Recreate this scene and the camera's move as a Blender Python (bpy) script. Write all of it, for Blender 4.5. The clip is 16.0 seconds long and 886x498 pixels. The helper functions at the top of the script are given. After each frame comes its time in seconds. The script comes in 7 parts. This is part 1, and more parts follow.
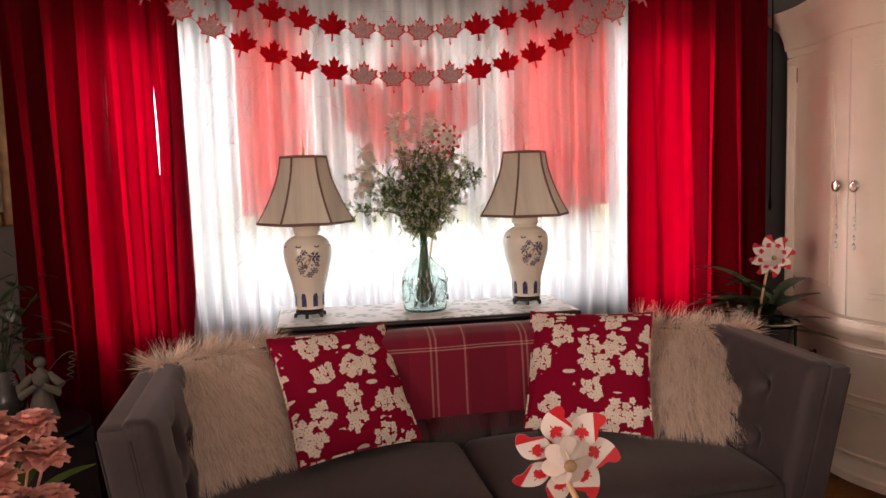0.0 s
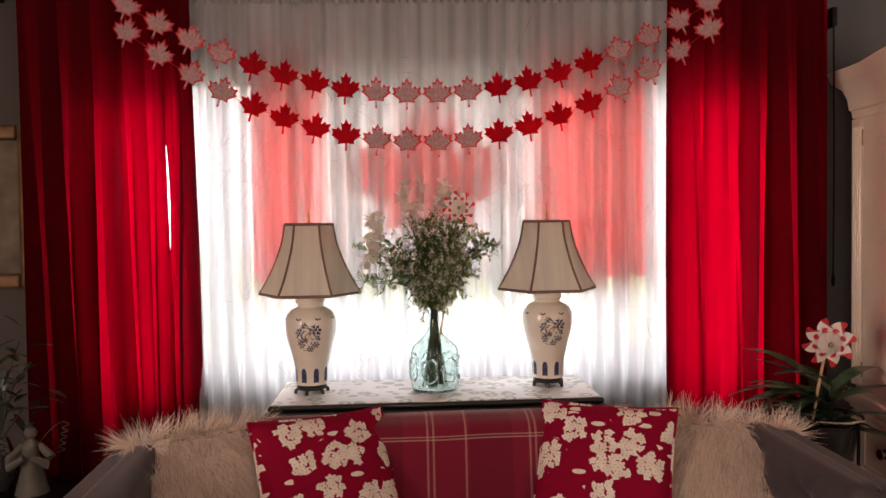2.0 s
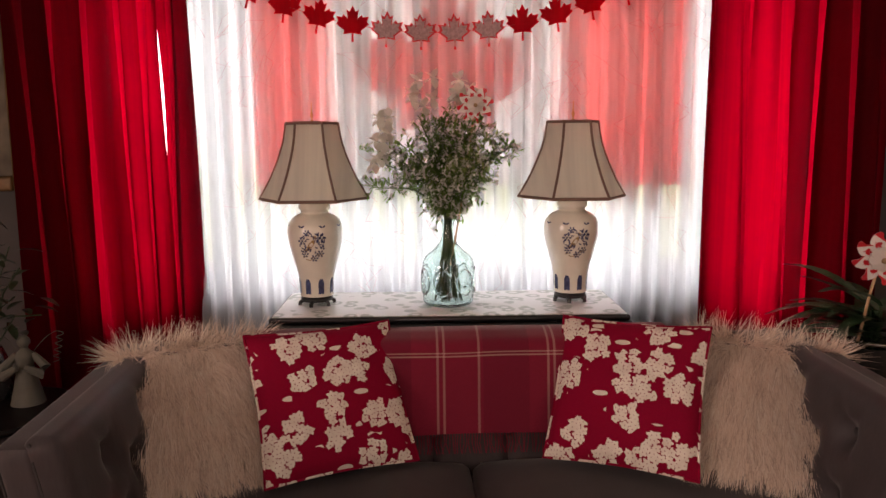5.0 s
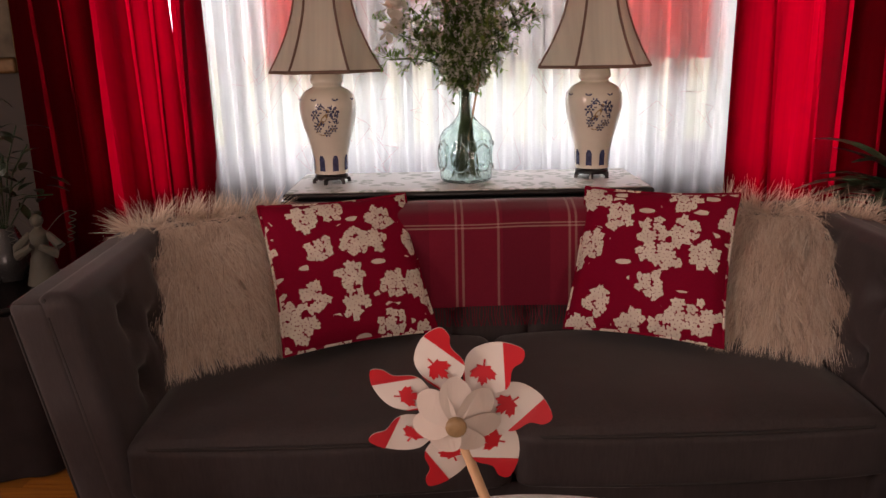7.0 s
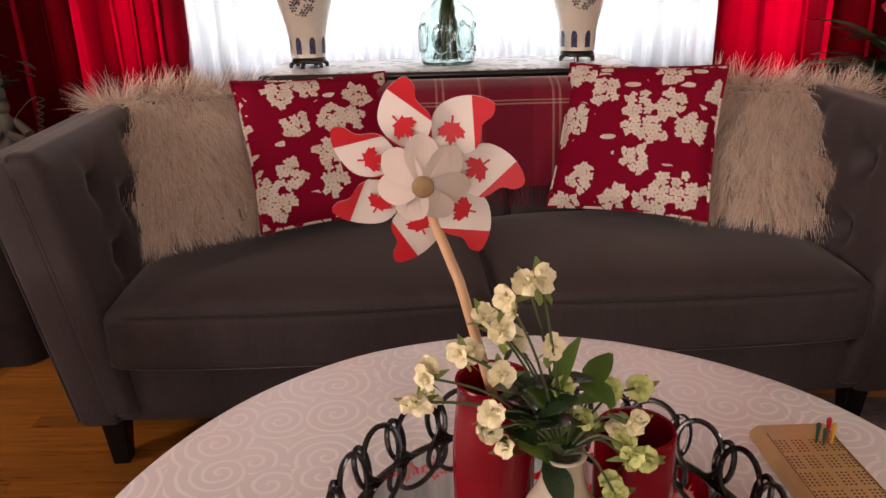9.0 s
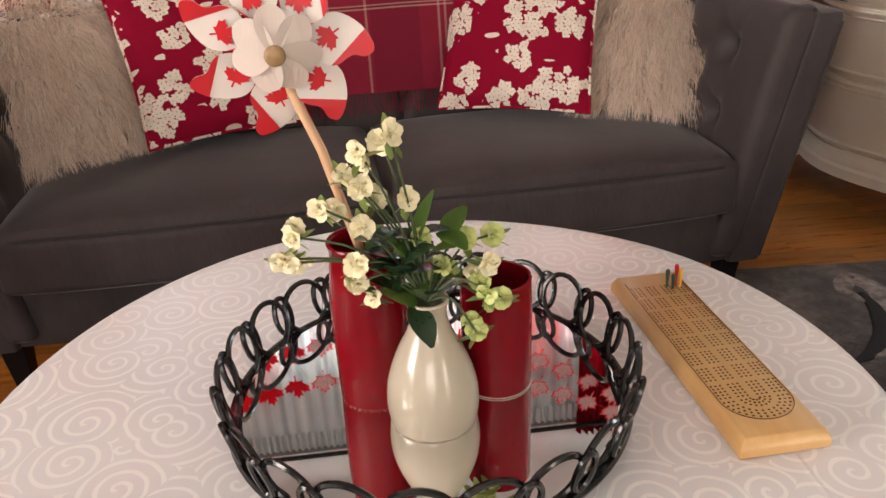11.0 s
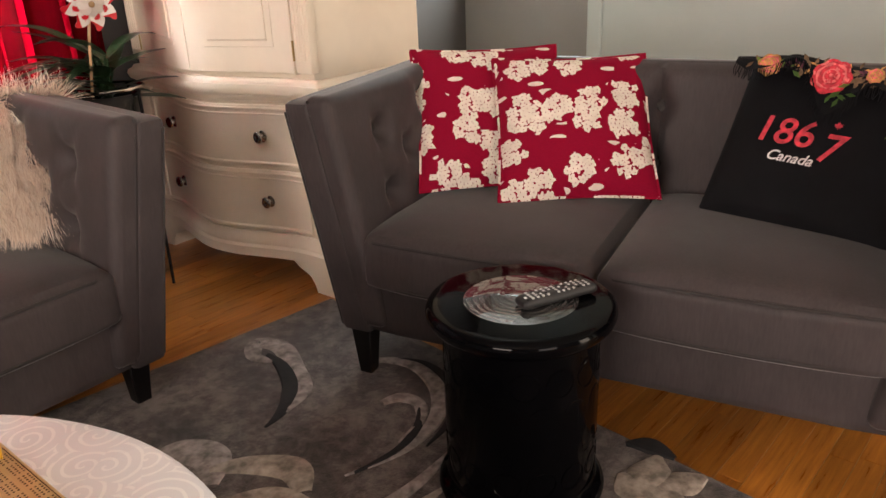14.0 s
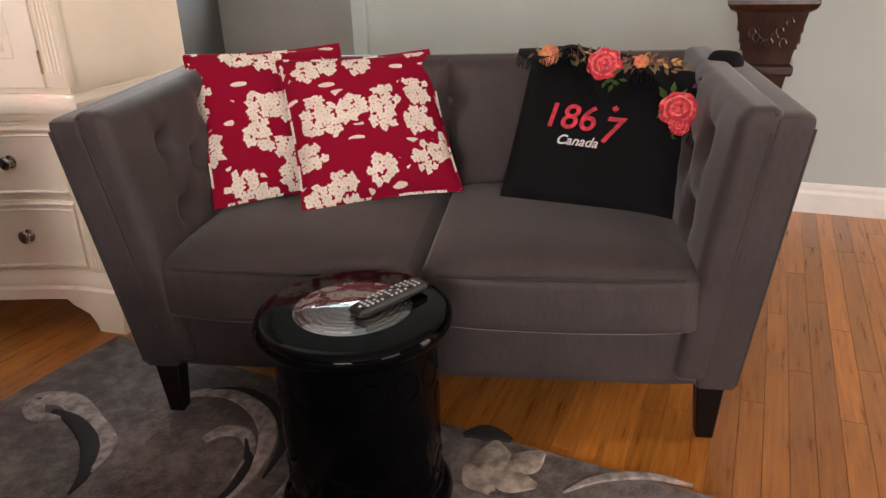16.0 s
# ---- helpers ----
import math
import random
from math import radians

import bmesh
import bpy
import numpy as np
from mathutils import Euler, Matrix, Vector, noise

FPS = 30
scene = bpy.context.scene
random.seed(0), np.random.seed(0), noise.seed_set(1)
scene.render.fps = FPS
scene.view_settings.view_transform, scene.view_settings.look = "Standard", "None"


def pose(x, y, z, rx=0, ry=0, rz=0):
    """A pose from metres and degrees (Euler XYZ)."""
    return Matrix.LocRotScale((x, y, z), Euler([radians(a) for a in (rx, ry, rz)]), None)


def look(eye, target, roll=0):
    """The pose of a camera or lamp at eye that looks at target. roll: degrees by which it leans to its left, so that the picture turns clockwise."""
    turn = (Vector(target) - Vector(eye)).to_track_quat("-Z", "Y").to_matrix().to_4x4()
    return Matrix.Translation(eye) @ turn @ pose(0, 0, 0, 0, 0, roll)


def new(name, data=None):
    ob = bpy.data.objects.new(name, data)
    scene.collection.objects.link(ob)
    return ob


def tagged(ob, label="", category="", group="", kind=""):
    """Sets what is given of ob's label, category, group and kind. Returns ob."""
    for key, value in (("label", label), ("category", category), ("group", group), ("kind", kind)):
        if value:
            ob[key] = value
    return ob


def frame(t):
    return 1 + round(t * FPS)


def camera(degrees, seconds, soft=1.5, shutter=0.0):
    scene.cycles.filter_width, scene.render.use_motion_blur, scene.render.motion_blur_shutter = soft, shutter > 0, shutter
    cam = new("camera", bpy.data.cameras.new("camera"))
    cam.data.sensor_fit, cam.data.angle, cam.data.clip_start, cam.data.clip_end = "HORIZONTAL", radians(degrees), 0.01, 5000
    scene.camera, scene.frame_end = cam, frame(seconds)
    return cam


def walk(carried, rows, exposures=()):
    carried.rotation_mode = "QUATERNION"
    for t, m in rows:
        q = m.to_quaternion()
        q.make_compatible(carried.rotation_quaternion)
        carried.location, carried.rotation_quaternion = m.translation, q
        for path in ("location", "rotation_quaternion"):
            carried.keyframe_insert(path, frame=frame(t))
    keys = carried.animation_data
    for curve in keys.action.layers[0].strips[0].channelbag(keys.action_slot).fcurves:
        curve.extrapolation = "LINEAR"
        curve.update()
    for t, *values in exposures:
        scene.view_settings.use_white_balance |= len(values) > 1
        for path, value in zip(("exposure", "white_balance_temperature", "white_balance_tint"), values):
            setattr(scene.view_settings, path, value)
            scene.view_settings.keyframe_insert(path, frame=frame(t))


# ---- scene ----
cam = camera(60.9, 16.0)
PATH = [
    (0, (0.152, 0.263, 1.393), (0.436, 2.234, 1.205), -1.6),
    (0.5, (0.244, 0.339, 1.414), (0.477, 2.319, 1.262), -1.6),
    (1, (0.306, 0.376, 1.434), (0.495, 2.364, 1.317), -1.7),
    (1.5, (0.393, 0.434, 1.436), (0.499, 2.43, 1.369), -1.1),
    (2, (0.462, 0.449, 1.479), (0.52, 2.447, 1.416), -0.8),
    (2.5, (0.524, 0.449, 1.482), (0.545, 2.448, 1.431), -0.6),
    (3, (0.534, 0.462, 1.481), (0.555, 2.462, 1.436), -0.3),
    (3.2, (0.547, 0.474, 1.472), (0.558, 2.473, 1.43), -0.3),
    (5.3, (0.499, 0.69, 1.424), (0.476, 2.658, 1.067), -0.4),
    (5.5, (0.492, 0.697, 1.415), (0.462, 2.656, 1.014), -0.4),
    (6, (0.488, 0.703, 1.381), (0.44, 2.646, 0.912), -0.7),
    (6.5, (0.493, 0.706, 1.337), (0.434, 2.643, 0.843), -0.9),
    (7, (0.497, 0.708, 1.28), (0.441, 2.644, 0.78), -1.1),
    (7.5, (0.499, 0.709, 1.227), (0.447, 2.642, 0.714), -1.3),
    (8, (0.5, 0.705, 1.185), (0.454, 2.631, 0.651), -1.6),
    (8.5, (0.5, 0.705, 1.148), (0.46, 2.622, 0.581), -1.7),
    (8.7, (0.504, 0.705, 1.136), (0.467, 2.609, 0.527), -1.5),
    (10.8, (0.554, 0.642, 1.082), (0.699, 2.445, 0.23), -2.5),
    (11, (0.558, 0.634, 1.084), (0.743, 2.429, 0.222), -2.7),
    (11.5, (0.572, 0.62, 1.082), (0.888, 2.394, 0.214), -3.1),
    (12, (0.603, 0.607, 1.089), (1.093, 2.346, 0.23), -3.3),
    (12.5, (0.637, 0.589, 1.096), (1.319, 2.271, 0.255), -3.4),
    (13, (0.678, 0.565, 1.111), (1.605, 2.139, 0.298), -2.8),
    (13.5, (0.718, 0.549, 1.124), (1.894, 1.97, 0.35), -2.5),
    (14, (0.754, 0.553, 1.148), (2.134, 1.799, 0.412), -2.4),
    (14.5, (0.759, 0.567, 1.144), (2.29, 1.643, 0.438), -2.4),
    (15, (0.737, 0.6, 1.149), (2.36, 1.525, 0.436), -2.5),
    (15.5, (0.716, 0.635, 1.153), (2.387, 1.454, 0.419), -2.5),
    (16, (0.74, 0.68, 1.142), (2.44, 1.412, 0.385), -2.2),
]
# the camera opens up once the bright window leaves the picture; its balance is warm
EXPOSURES = [(0, 0.1, 7400, 31), (3, 0.1, 7400, 31), (5.5, -0.15, 7400, 33), (7, -0.3, 7400, 34), (8.5, 0.05, 7200, 32), (11, 0.85, 6300, 13), (12, 0.85, 6500, 15), (13.5, 1.1, 6700, 15), (16, 1.1, 6300, 16)]
walk(cam, [(t, look(eye, target, roll)) for t, eye, target, roll in PATH], EXPOSURES)

# ---- light ----
world = bpy.data.worlds.new("world")
scene.world = world
world.use_nodes = True
wn = world.node_tree.nodes
sky = wn.new("ShaderNodeTexSky")
sky.sky_type = "NISHITA"
sky.sun_disc = False
sky.sun_elevation, sky.sun_rotation = radians(40), radians(20)
world.node_tree.links.new(sky.outputs[0], wn["Background"].inputs[0])
wn["Background"].inputs[1].default_value = 0.08


def area_lamp(name, place, target, sx, sy, watts, color):
    data = bpy.data.lights.new(name, "AREA")
    data.shape, data.size, data.size_y, data.energy, data.color = "RECTANGLE", sx, sy, watts, color
    ob = new(name, data)
    ob.matrix_world = look(place, target)
    return ob


# daylight: the sky above the street falls through the front window
area_lamp("window_daylight", (0.5, 6.1, 3.7), (0.5, 3.3, 1.1), 5.0, 2.4, 820, (0.92, 0.97, 1.0))
# three unseen fill lamps, added to brighten the seats and the armoire
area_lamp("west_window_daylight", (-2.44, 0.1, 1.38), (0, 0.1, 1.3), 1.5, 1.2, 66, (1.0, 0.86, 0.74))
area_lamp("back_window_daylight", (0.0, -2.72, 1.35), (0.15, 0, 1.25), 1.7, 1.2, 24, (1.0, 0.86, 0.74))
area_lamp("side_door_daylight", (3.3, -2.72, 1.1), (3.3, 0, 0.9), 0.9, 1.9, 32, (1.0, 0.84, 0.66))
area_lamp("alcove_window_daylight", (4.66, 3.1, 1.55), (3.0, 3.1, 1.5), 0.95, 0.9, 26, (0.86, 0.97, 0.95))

# ---- materials ----


class Nodes:
    def __init__(self, name):
        self.m = bpy.data.materials.new(name)
        self.m.use_nodes = True
        self.t = self.m.node_tree
        self.b = self.t.nodes["Principled BSDF"]
        self.out = self.t.nodes["Material Output"]

    def n(self, kind, **props):
        node = self.t.nodes.new(kind)
        for k, v in props.items():
            if k == "op":
                node.operation = v
            elif k == "kind":
                node.feature = v
            elif k == "blend":
                node.blend_type = v
            elif k == "vals":
                for i, x in v.items():
                    node.inputs[i].default_value = x
        return node

    def link(self, a, b):
        self.t.links.new(a, b)

    def coords(self, scale=(1, 1, 1), which="Object"):
        tc = self.n("ShaderNodeTexCoord")
        mp = self.n("ShaderNodeMapping")
        mp.inputs["Scale"].default_value = scale
        self.link(tc.outputs[which], mp.inputs["Vector"])
        return mp.outputs["Vector"]

    def noise(self, vec, scale, detail=4.0, rough=0.55):
        nd = self.n("ShaderNodeTexNoise")
        nd.inputs["Scale"].default_value = scale
        nd.inputs["Detail"].default_value = detail
        nd.inputs["Roughness"].default_value = rough
        self.link(vec, nd.inputs["Vector"])
        return nd.outputs[0]

    def math(self, op, a, b=None):
        nd = self.n("ShaderNodeMath", op=op)
        for i, v in enumerate((a, b)):
            if v is None:
                continue
            if isinstance(v, (int, float)):
                nd.inputs[i].default_value = v
            else:
                self.link(v, nd.inputs[i])
        return nd.outputs[0]

    def ramp(self, fac, stops):
        nd = self.n("ShaderNodeValToRGB")
        els = nd.color_ramp.elements
        while len(els) < len(stops):
            els.new(0.5)
        for e, (p, c) in zip(els, stops):
            e.position, e.color = p, (*c, 1)
        self.link(fac, nd.inputs[0])
        return nd.outputs[0]

    def mix(self, fac, a, b, blend="MIX"):
        nd = self.n("ShaderNodeMix")
        nd.data_type, nd.blend_type = "RGBA", blend
        for sock, v in ((nd.inputs[0], fac), (nd.inputs[6], a), (nd.inputs[7], b)):
            if isinstance(v, (int, float)):
                sock.default_value = v
            elif isinstance(v, tuple):
                sock.default_value = (*v, 1)
            else:
                self.link(v, sock)
        return nd.outputs[2]

    def color(self, c):
        if isinstance(c, tuple):
            self.b.inputs["Base Color"].default_value = (*c, 1)
        else:
            self.link(c, self.b.inputs["Base Color"])

    def set(self, **kw):
        for k, v in kw.items():
            s = self.b.inputs[k.replace("_", " ")]
            if isinstance(v, (int, float, tuple)):
                s.default_value = v
            else:
                self.link(v, s)

    def bump(self, height, strength=0.2, dist=0.002):
        nd = self.n("ShaderNodeBump")
        nd.inputs["Strength"].default_value = strength
        nd.inputs["Distance"].default_value = dist
        self.link(height, nd.inputs["Height"])
        self.link(nd.outputs[0], self.b.inputs["Normal"])


def plain(name, c, rough=0.6, metal=0.0, vary=0.12, scale=12.0, bump=0.0, bscale=200.0, coat=0.0, spec=0.5):
    """A surface of one colour with soft blotches, fine grain and a little relief."""
    g = Nodes(name)
    v = g.coords()
    big = g.noise(v, scale, 3.0)
    lo = tuple(x * (1 - vary) for x in c)
    hi = tuple(min(1.0, x * (1 + vary)) for x in c)
    col = g.ramp(big, [(0.3, lo), (0.7, hi)])
    g.color(col)
    fine = g.noise(v, bscale, 2.0)
    rr = g.math("ADD", g.math("MULTIPLY", fine, 0.16), rough - 0.08)
    g.set(Roughness=rr, Metallic=metal, Coat_Weight=coat)
    g.b.inputs["Specular IOR Level"].default_value = spec
    if bump:
        g.bump(fine, bump)
    return g.m


def see_through(name, c, clear, through_c, rough=0.9, weave=900.0, gain=1.0):
    """Thin cloth: part open weave, part scattering, part letting coloured light through."""
    g = Nodes(name)
    v = g.coords()
    w = g.noise(v, weave, 2.0)
    g.color(g.ramp(g.noise(v, 6.0), [(0.3, tuple(x * 0.93 for x in c)), (0.7, c)]))
    g.set(Roughness=rough)
    g.b.inputs["Specular IOR Level"].default_value = 0.1
    tr = g.n("ShaderNodeBsdfTranslucent")
    # upright streaks put fold shading into the colour of the light let through
    hang = g.noise(g.coords((20, 2, 0.2)), 1.0, 5.0, 0.65)
    g.link(g.ramp(hang, [(0.30, tuple(x * 0.68 for x in through_c)), (0.70, tuple(x * 1.22 for x in through_c))]), tr.inputs[0])
    m1 = g.n("ShaderNodeMixShader")
    m1.inputs[0].default_value = 0.55 * gain
    g.link(g.b.outputs[0], m1.inputs[1])
    g.link(tr.outputs[0], m1.inputs[2])
    if clear <= 0:
        g.link(m1.outputs[0], g.out.inputs[0])
        return g.m
    tp = g.n("ShaderNodeBsdfTransparent")
    tp.inputs[0].default_value = (1, 1, 1, 1)
    m2 = g.n("ShaderNodeMixShader")
    # a second set of streaks imitates fold shade in the open weave
    streak = g.noise(g.coords((34, 3, 0.25)), 1.0, 4.0, 0.6)
    g.link(g.math("ADD", g.math("MULTIPLY", w, 0.2), g.math("ADD", g.math("MULTIPLY", streak, 0.5), clear - 0.35)), m2.inputs[0])
    g.link(m1.outputs[0], m2.inputs[1])
    g.link(tp.outputs[0], m2.inputs[2])
    g.link(m2.outputs[0], g.out.inputs[0])
    return g.m


def velvet(name, c, sheen=0.16):
    g = Nodes(name)
    v = g.coords()
    nap = g.noise(v, 5.0, 5.0, 0.6)
    streak = g.noise(g.coords((60, 60, 9)), 3.0, 3.0)
    brushed = g.noise(g.coords((14, 14, 5)), 1.0, 4.0, 0.7)
    f = g.math("ADD", g.math("MULTIPLY", nap, 0.35), g.math("ADD", g.math("MULTIPLY", streak, 0.25), g.math("MULTIPLY", brushed, 0.4)))
    g.color(g.ramp(f, [(0.32, tuple(x * 0.62 for x in c)), (0.68, tuple(x * 1.42 for x in c))]))
    g.set(Roughness=g.math("ADD", 0.48, g.math("MULTIPLY", brushed, 0.36)), Sheen_Weight=sheen, Sheen_Roughness=0.35)
    g.b.inputs["Specular IOR Level"].default_value = 0.40
    g.bump(g.math("ADD", g.noise(v, 400.0, 2.0), streak), 0.12, 0.001)
    return g.m


def floral(name):
    """Dark red cotton printed with cream flower heads of many small petals, and a few leaves."""
    g = Nodes(name)
    s0 = g.n("ShaderNodeSeparateXYZ")
    g.link(g.coords(), s0.inputs[0])
    cm = g.n("ShaderNodeCombineXYZ")
    g.link(s0.outputs[0], cm.inputs[0])
    g.link(s0.outputs[2], cm.inputs[1])
    v = cm.outputs[0]

    def cells(scale, vec, rand=1.0):
        nd = g.n("ShaderNodeTexVoronoi")
        nd.voronoi_dimensions = "2D"
        nd.inputs["Scale"].default_value = scale
        nd.inputs["Randomness"].default_value = rand
        g.link(vec, nd.inputs["Vector"])
        return nd.outputs[0]

    fl = g.n("ShaderNodeTexVoronoi")
    fl.voronoi_dimensions = "2D"
    fl.inputs["Scale"].default_value = 54.0
    fl.inputs["Randomness"].default_value = 0.85
    g.link(v, fl.inputs["Vector"])
    heads = cells(9.2, v, 0.85)
    head = g.math("LESS_THAN", cells(9.2, fl.outputs["Position"], 0.85), 0.375)
    d = g.n("ShaderNodeVectorMath", op="SUBTRACT")
    g.link(v, d.inputs[0])
    g.link(fl.outputs["Position"], d.inputs[1])
    ds = g.n("ShaderNodeSeparateXYZ")
    g.link(d.outputs[0], ds.inputs[0])
    turn = g.n("ShaderNodeSeparateColor")
    g.link(fl.outputs["Color"], turn.inputs[0])
    ang = g.math("ADD", g.math("MULTIPLY", g.math("ARCTAN2", ds.outputs[1], ds.outputs[0]), 5.0), g.math("MULTIPLY", turn.outputs[0], 6.28))
    lobe = g.math("ADD", 0.66, g.math("MULTIPLY", g.math("COSINE", ang), 0.16))
    petal = g.math("LESS_THAN", fl.outputs["Distance"], lobe)
    dot = g.math("GREATER_THAN", fl.outputs["Distance"], 0.07)
    flower = g.math("MULTIPLY", g.math("MULTIPLY", head, petal), dot)
    mp = g.n("ShaderNodeMapping")
    mp.inputs["Scale"].default_value = (9, 26, 1)
    mp.inputs["Rotation"].default_value = (0, 0, 0.7)
    g.link(v, mp.inputs["Vector"])
    leaf = g.math("MULTIPLY", g.math("LESS_THAN", cells(1.0, mp.outputs[0], 0.8), 0.20), g.math("MULTIPLY", g.math("GREATER_THAN", heads, 0.50), g.math("GREATER_THAN", g.noise(v, 9.0, 1.0), 0.52)))
    mask = g.math("MAXIMUM", flower, leaf)
    cloth = g.noise(v, 300.0, 2.0)
    red = g.ramp(cloth, [(0.2, (0.20, 0.003, 0.020)), (0.8, (0.29, 0.004, 0.029))])
    cream = g.ramp(g.noise(v, 25.0), [(0.3, (0.66, 0.58, 0.49)), (0.7, (0.82, 0.76, 0.66))])
    g.color(g.mix(mask, red, cream))
    g.set(Roughness=0.85, Sheen_Weight=0.0)
    g.b.inputs["Specular IOR Level"].default_value = 0.1
    g.bump(g.math("ADD", cloth, g.math("MULTIPLY", mask, 0.5)), 0.15, 0.001)
    return g.m


def plaid(name):
    """Crimson wool with thin cream double stripes."""
    g = Nodes(name)
    tc = g.n("ShaderNodeTexCoord")
    sep = g.n("ShaderNodeSeparateXYZ")
    g.link(tc.outputs["UV"], sep.inputs[0])

    def stripes(val, at, half):
        out = None
        for a in at:
            s = g.math("LESS_THAN", g.math("ABSOLUTE", g.math("SUBTRACT", val, a)), half)
            out = s if out is None else g.math("MAXIMUM", out, s)
        return out

    up = stripes(sep.outputs[0], (0.185, 0.20, 0.437, 0.452, 0.70, 0.715, 0.535, 0.955), 0.0028)
    ac = stripes(sep.outputs[1], (0.30, 0.318, 0.80), 0.0042)
    wool = g.noise(g.coords(), 500.0, 2.0)
    base = g.ramp(wool, [(0.2, (0.15, 0.008, 0.022)), (0.8, (0.26, 0.016, 0.04))])
    wide = stripes(sep.outputs[0], (0.09, 0.32, 0.60, 0.85), 0.055)
    base = g.mix(g.math("MULTIPLY", wide, 0.4), base, (0.10, 0.006, 0.018))
    lines = g.math("ADD", g.math("MULTIPLY", up, 0.20), g.math("MULTIPLY", ac, 0.26))
    g.color(g.mix(lines, base, (0.75, 0.6, 0.5)))
    g.set(Roughness=0.95, Sheen_Weight=0.3)
    g.b.inputs["Specular IOR Level"].default_value = 0.1
    g.bump(wool, 0.3, 0.001)
    return g.m


def damask(name):
    """Pale satin cloth woven with scrolls that catch the light."""
    g = Nodes(name)
    v = g.coords((1, 1, 0.4))
    vo = g.n("ShaderNodeTexVoronoi")
    vo.inputs["Scale"].default_value = 14.0
    vo.inputs["Randomness"].default_value = 0.9
    g.link(v, vo.inputs["Vector"])
    scaled = g.n("ShaderNodeVectorMath", op="SCALE")
    scaled.inputs[3].default_value = 1.0
    g.link(v, scaled.inputs[0])
    d = g.n("ShaderNodeVectorMath", op="SUBTRACT")
    g.link(scaled.outputs[0], d.inputs[0])
    g.link(vo.outputs["Position"], d.inputs[1])
    sep = g.n("ShaderNodeSeparateXYZ")
    g.link(d.outputs[0], sep.inputs[0])
    ang = g.math("ARCTAN2", sep.outputs[1], sep.outputs[0])
    rad = g.math("POWER", g.math("ADD", g.math("MULTIPLY", sep.outputs[0], sep.outputs[0]), g.math("MULTIPLY", sep.outputs[1], sep.outputs[1])), 0.5)
    hue = g.n("ShaderNodeSeparateColor")
    g.link(vo.outputs["Color"], hue.inputs[0])
    flip = g.math("SUBTRACT", g.math("MULTIPLY", g.math("GREATER_THAN", hue.outputs[0], 0.5), 2.0), 1.0)
    ph = g.math("ADD", g.math("MULTIPLY", g.math("MULTIPLY", ang, flip), 1.0), g.math("ADD", g.math("MULTIPLY", rad, 400.0), g.math("MULTIPLY", g.noise(v, 16.0, 2.0), 5.0)))
    sp = g.math("SINE", ph)
    nz = g.noise(v, 30.0, 2.0)
    scroll = g.math("GREATER_THAN", g.math("ADD", sp, g.math("MULTIPLY", nz, 0.7)), 0.98)
    weave = g.noise(v, 700.0, 2.0)
    base = g.ramp(g.noise(v, 4.0), [(0.3, (0.74, 0.72, 0.73)), (0.7, (0.81, 0.79, 0.80))])
    g.color(g.mix(scroll, base, (0.90, 0.88, 0.87)))
    g.set(Roughness=g.math("ADD", 0.30, g.math("MULTIPLY", scroll, 0.40)), Sheen_Weight=0.1)
    g.b.inputs["Specular IOR Level"].default_value = 0.8
    crease = None
    for ax, c in ((0, -0.02), (1, 0.07), (0, 0.34)):
        s3 = g.n("ShaderNodeSeparateXYZ")
        g.link(v, s3.inputs[0])
        r = g.math("MAXIMUM", 0.0, g.math("SUBTRACT", 1.0, g.math("DIVIDE", g.math("ABSOLUTE", g.math("SUBTRACT", s3.outputs[ax], c)), 0.004)))
        crease = r if crease is None else g.math("MAXIMUM", crease, r)
    g.bump(g.math("ADD", g.math("MULTIPLY", crease, 4.0), g.math("ADD", g.math("MULTIPLY", weave, 0.4), g.math("MULTIPLY", scroll, 0.8))), 0.3, 0.0008)
    return g.m


def leafy_top(name):
    """Pale cloth with grey-green leaves and white blossom, on the console."""
    g = Nodes(name)
    v = g.coords()
    a = g.n("ShaderNodeTexVoronoi")
    a.inputs["Scale"].default_value = 16.0
    g.link(v, a.inputs["Vector"])
    b = g.noise(v, 22.0, 3.0)
    f = g.math("ADD", a.outputs[0], g.math("MULTIPLY", b, 0.5))
    g.color(g.ramp(f, [(0.45, (0.78, 0.80, 0.78)), (0.52, (0.40, 0.46, 0.42)), (0.66, (0.50, 0.55, 0.50)), (0.72, (0.80, 0.82, 0.80))]))
    g.set(Roughness=0.5, Coat_Weight=0.15)
    return g.m


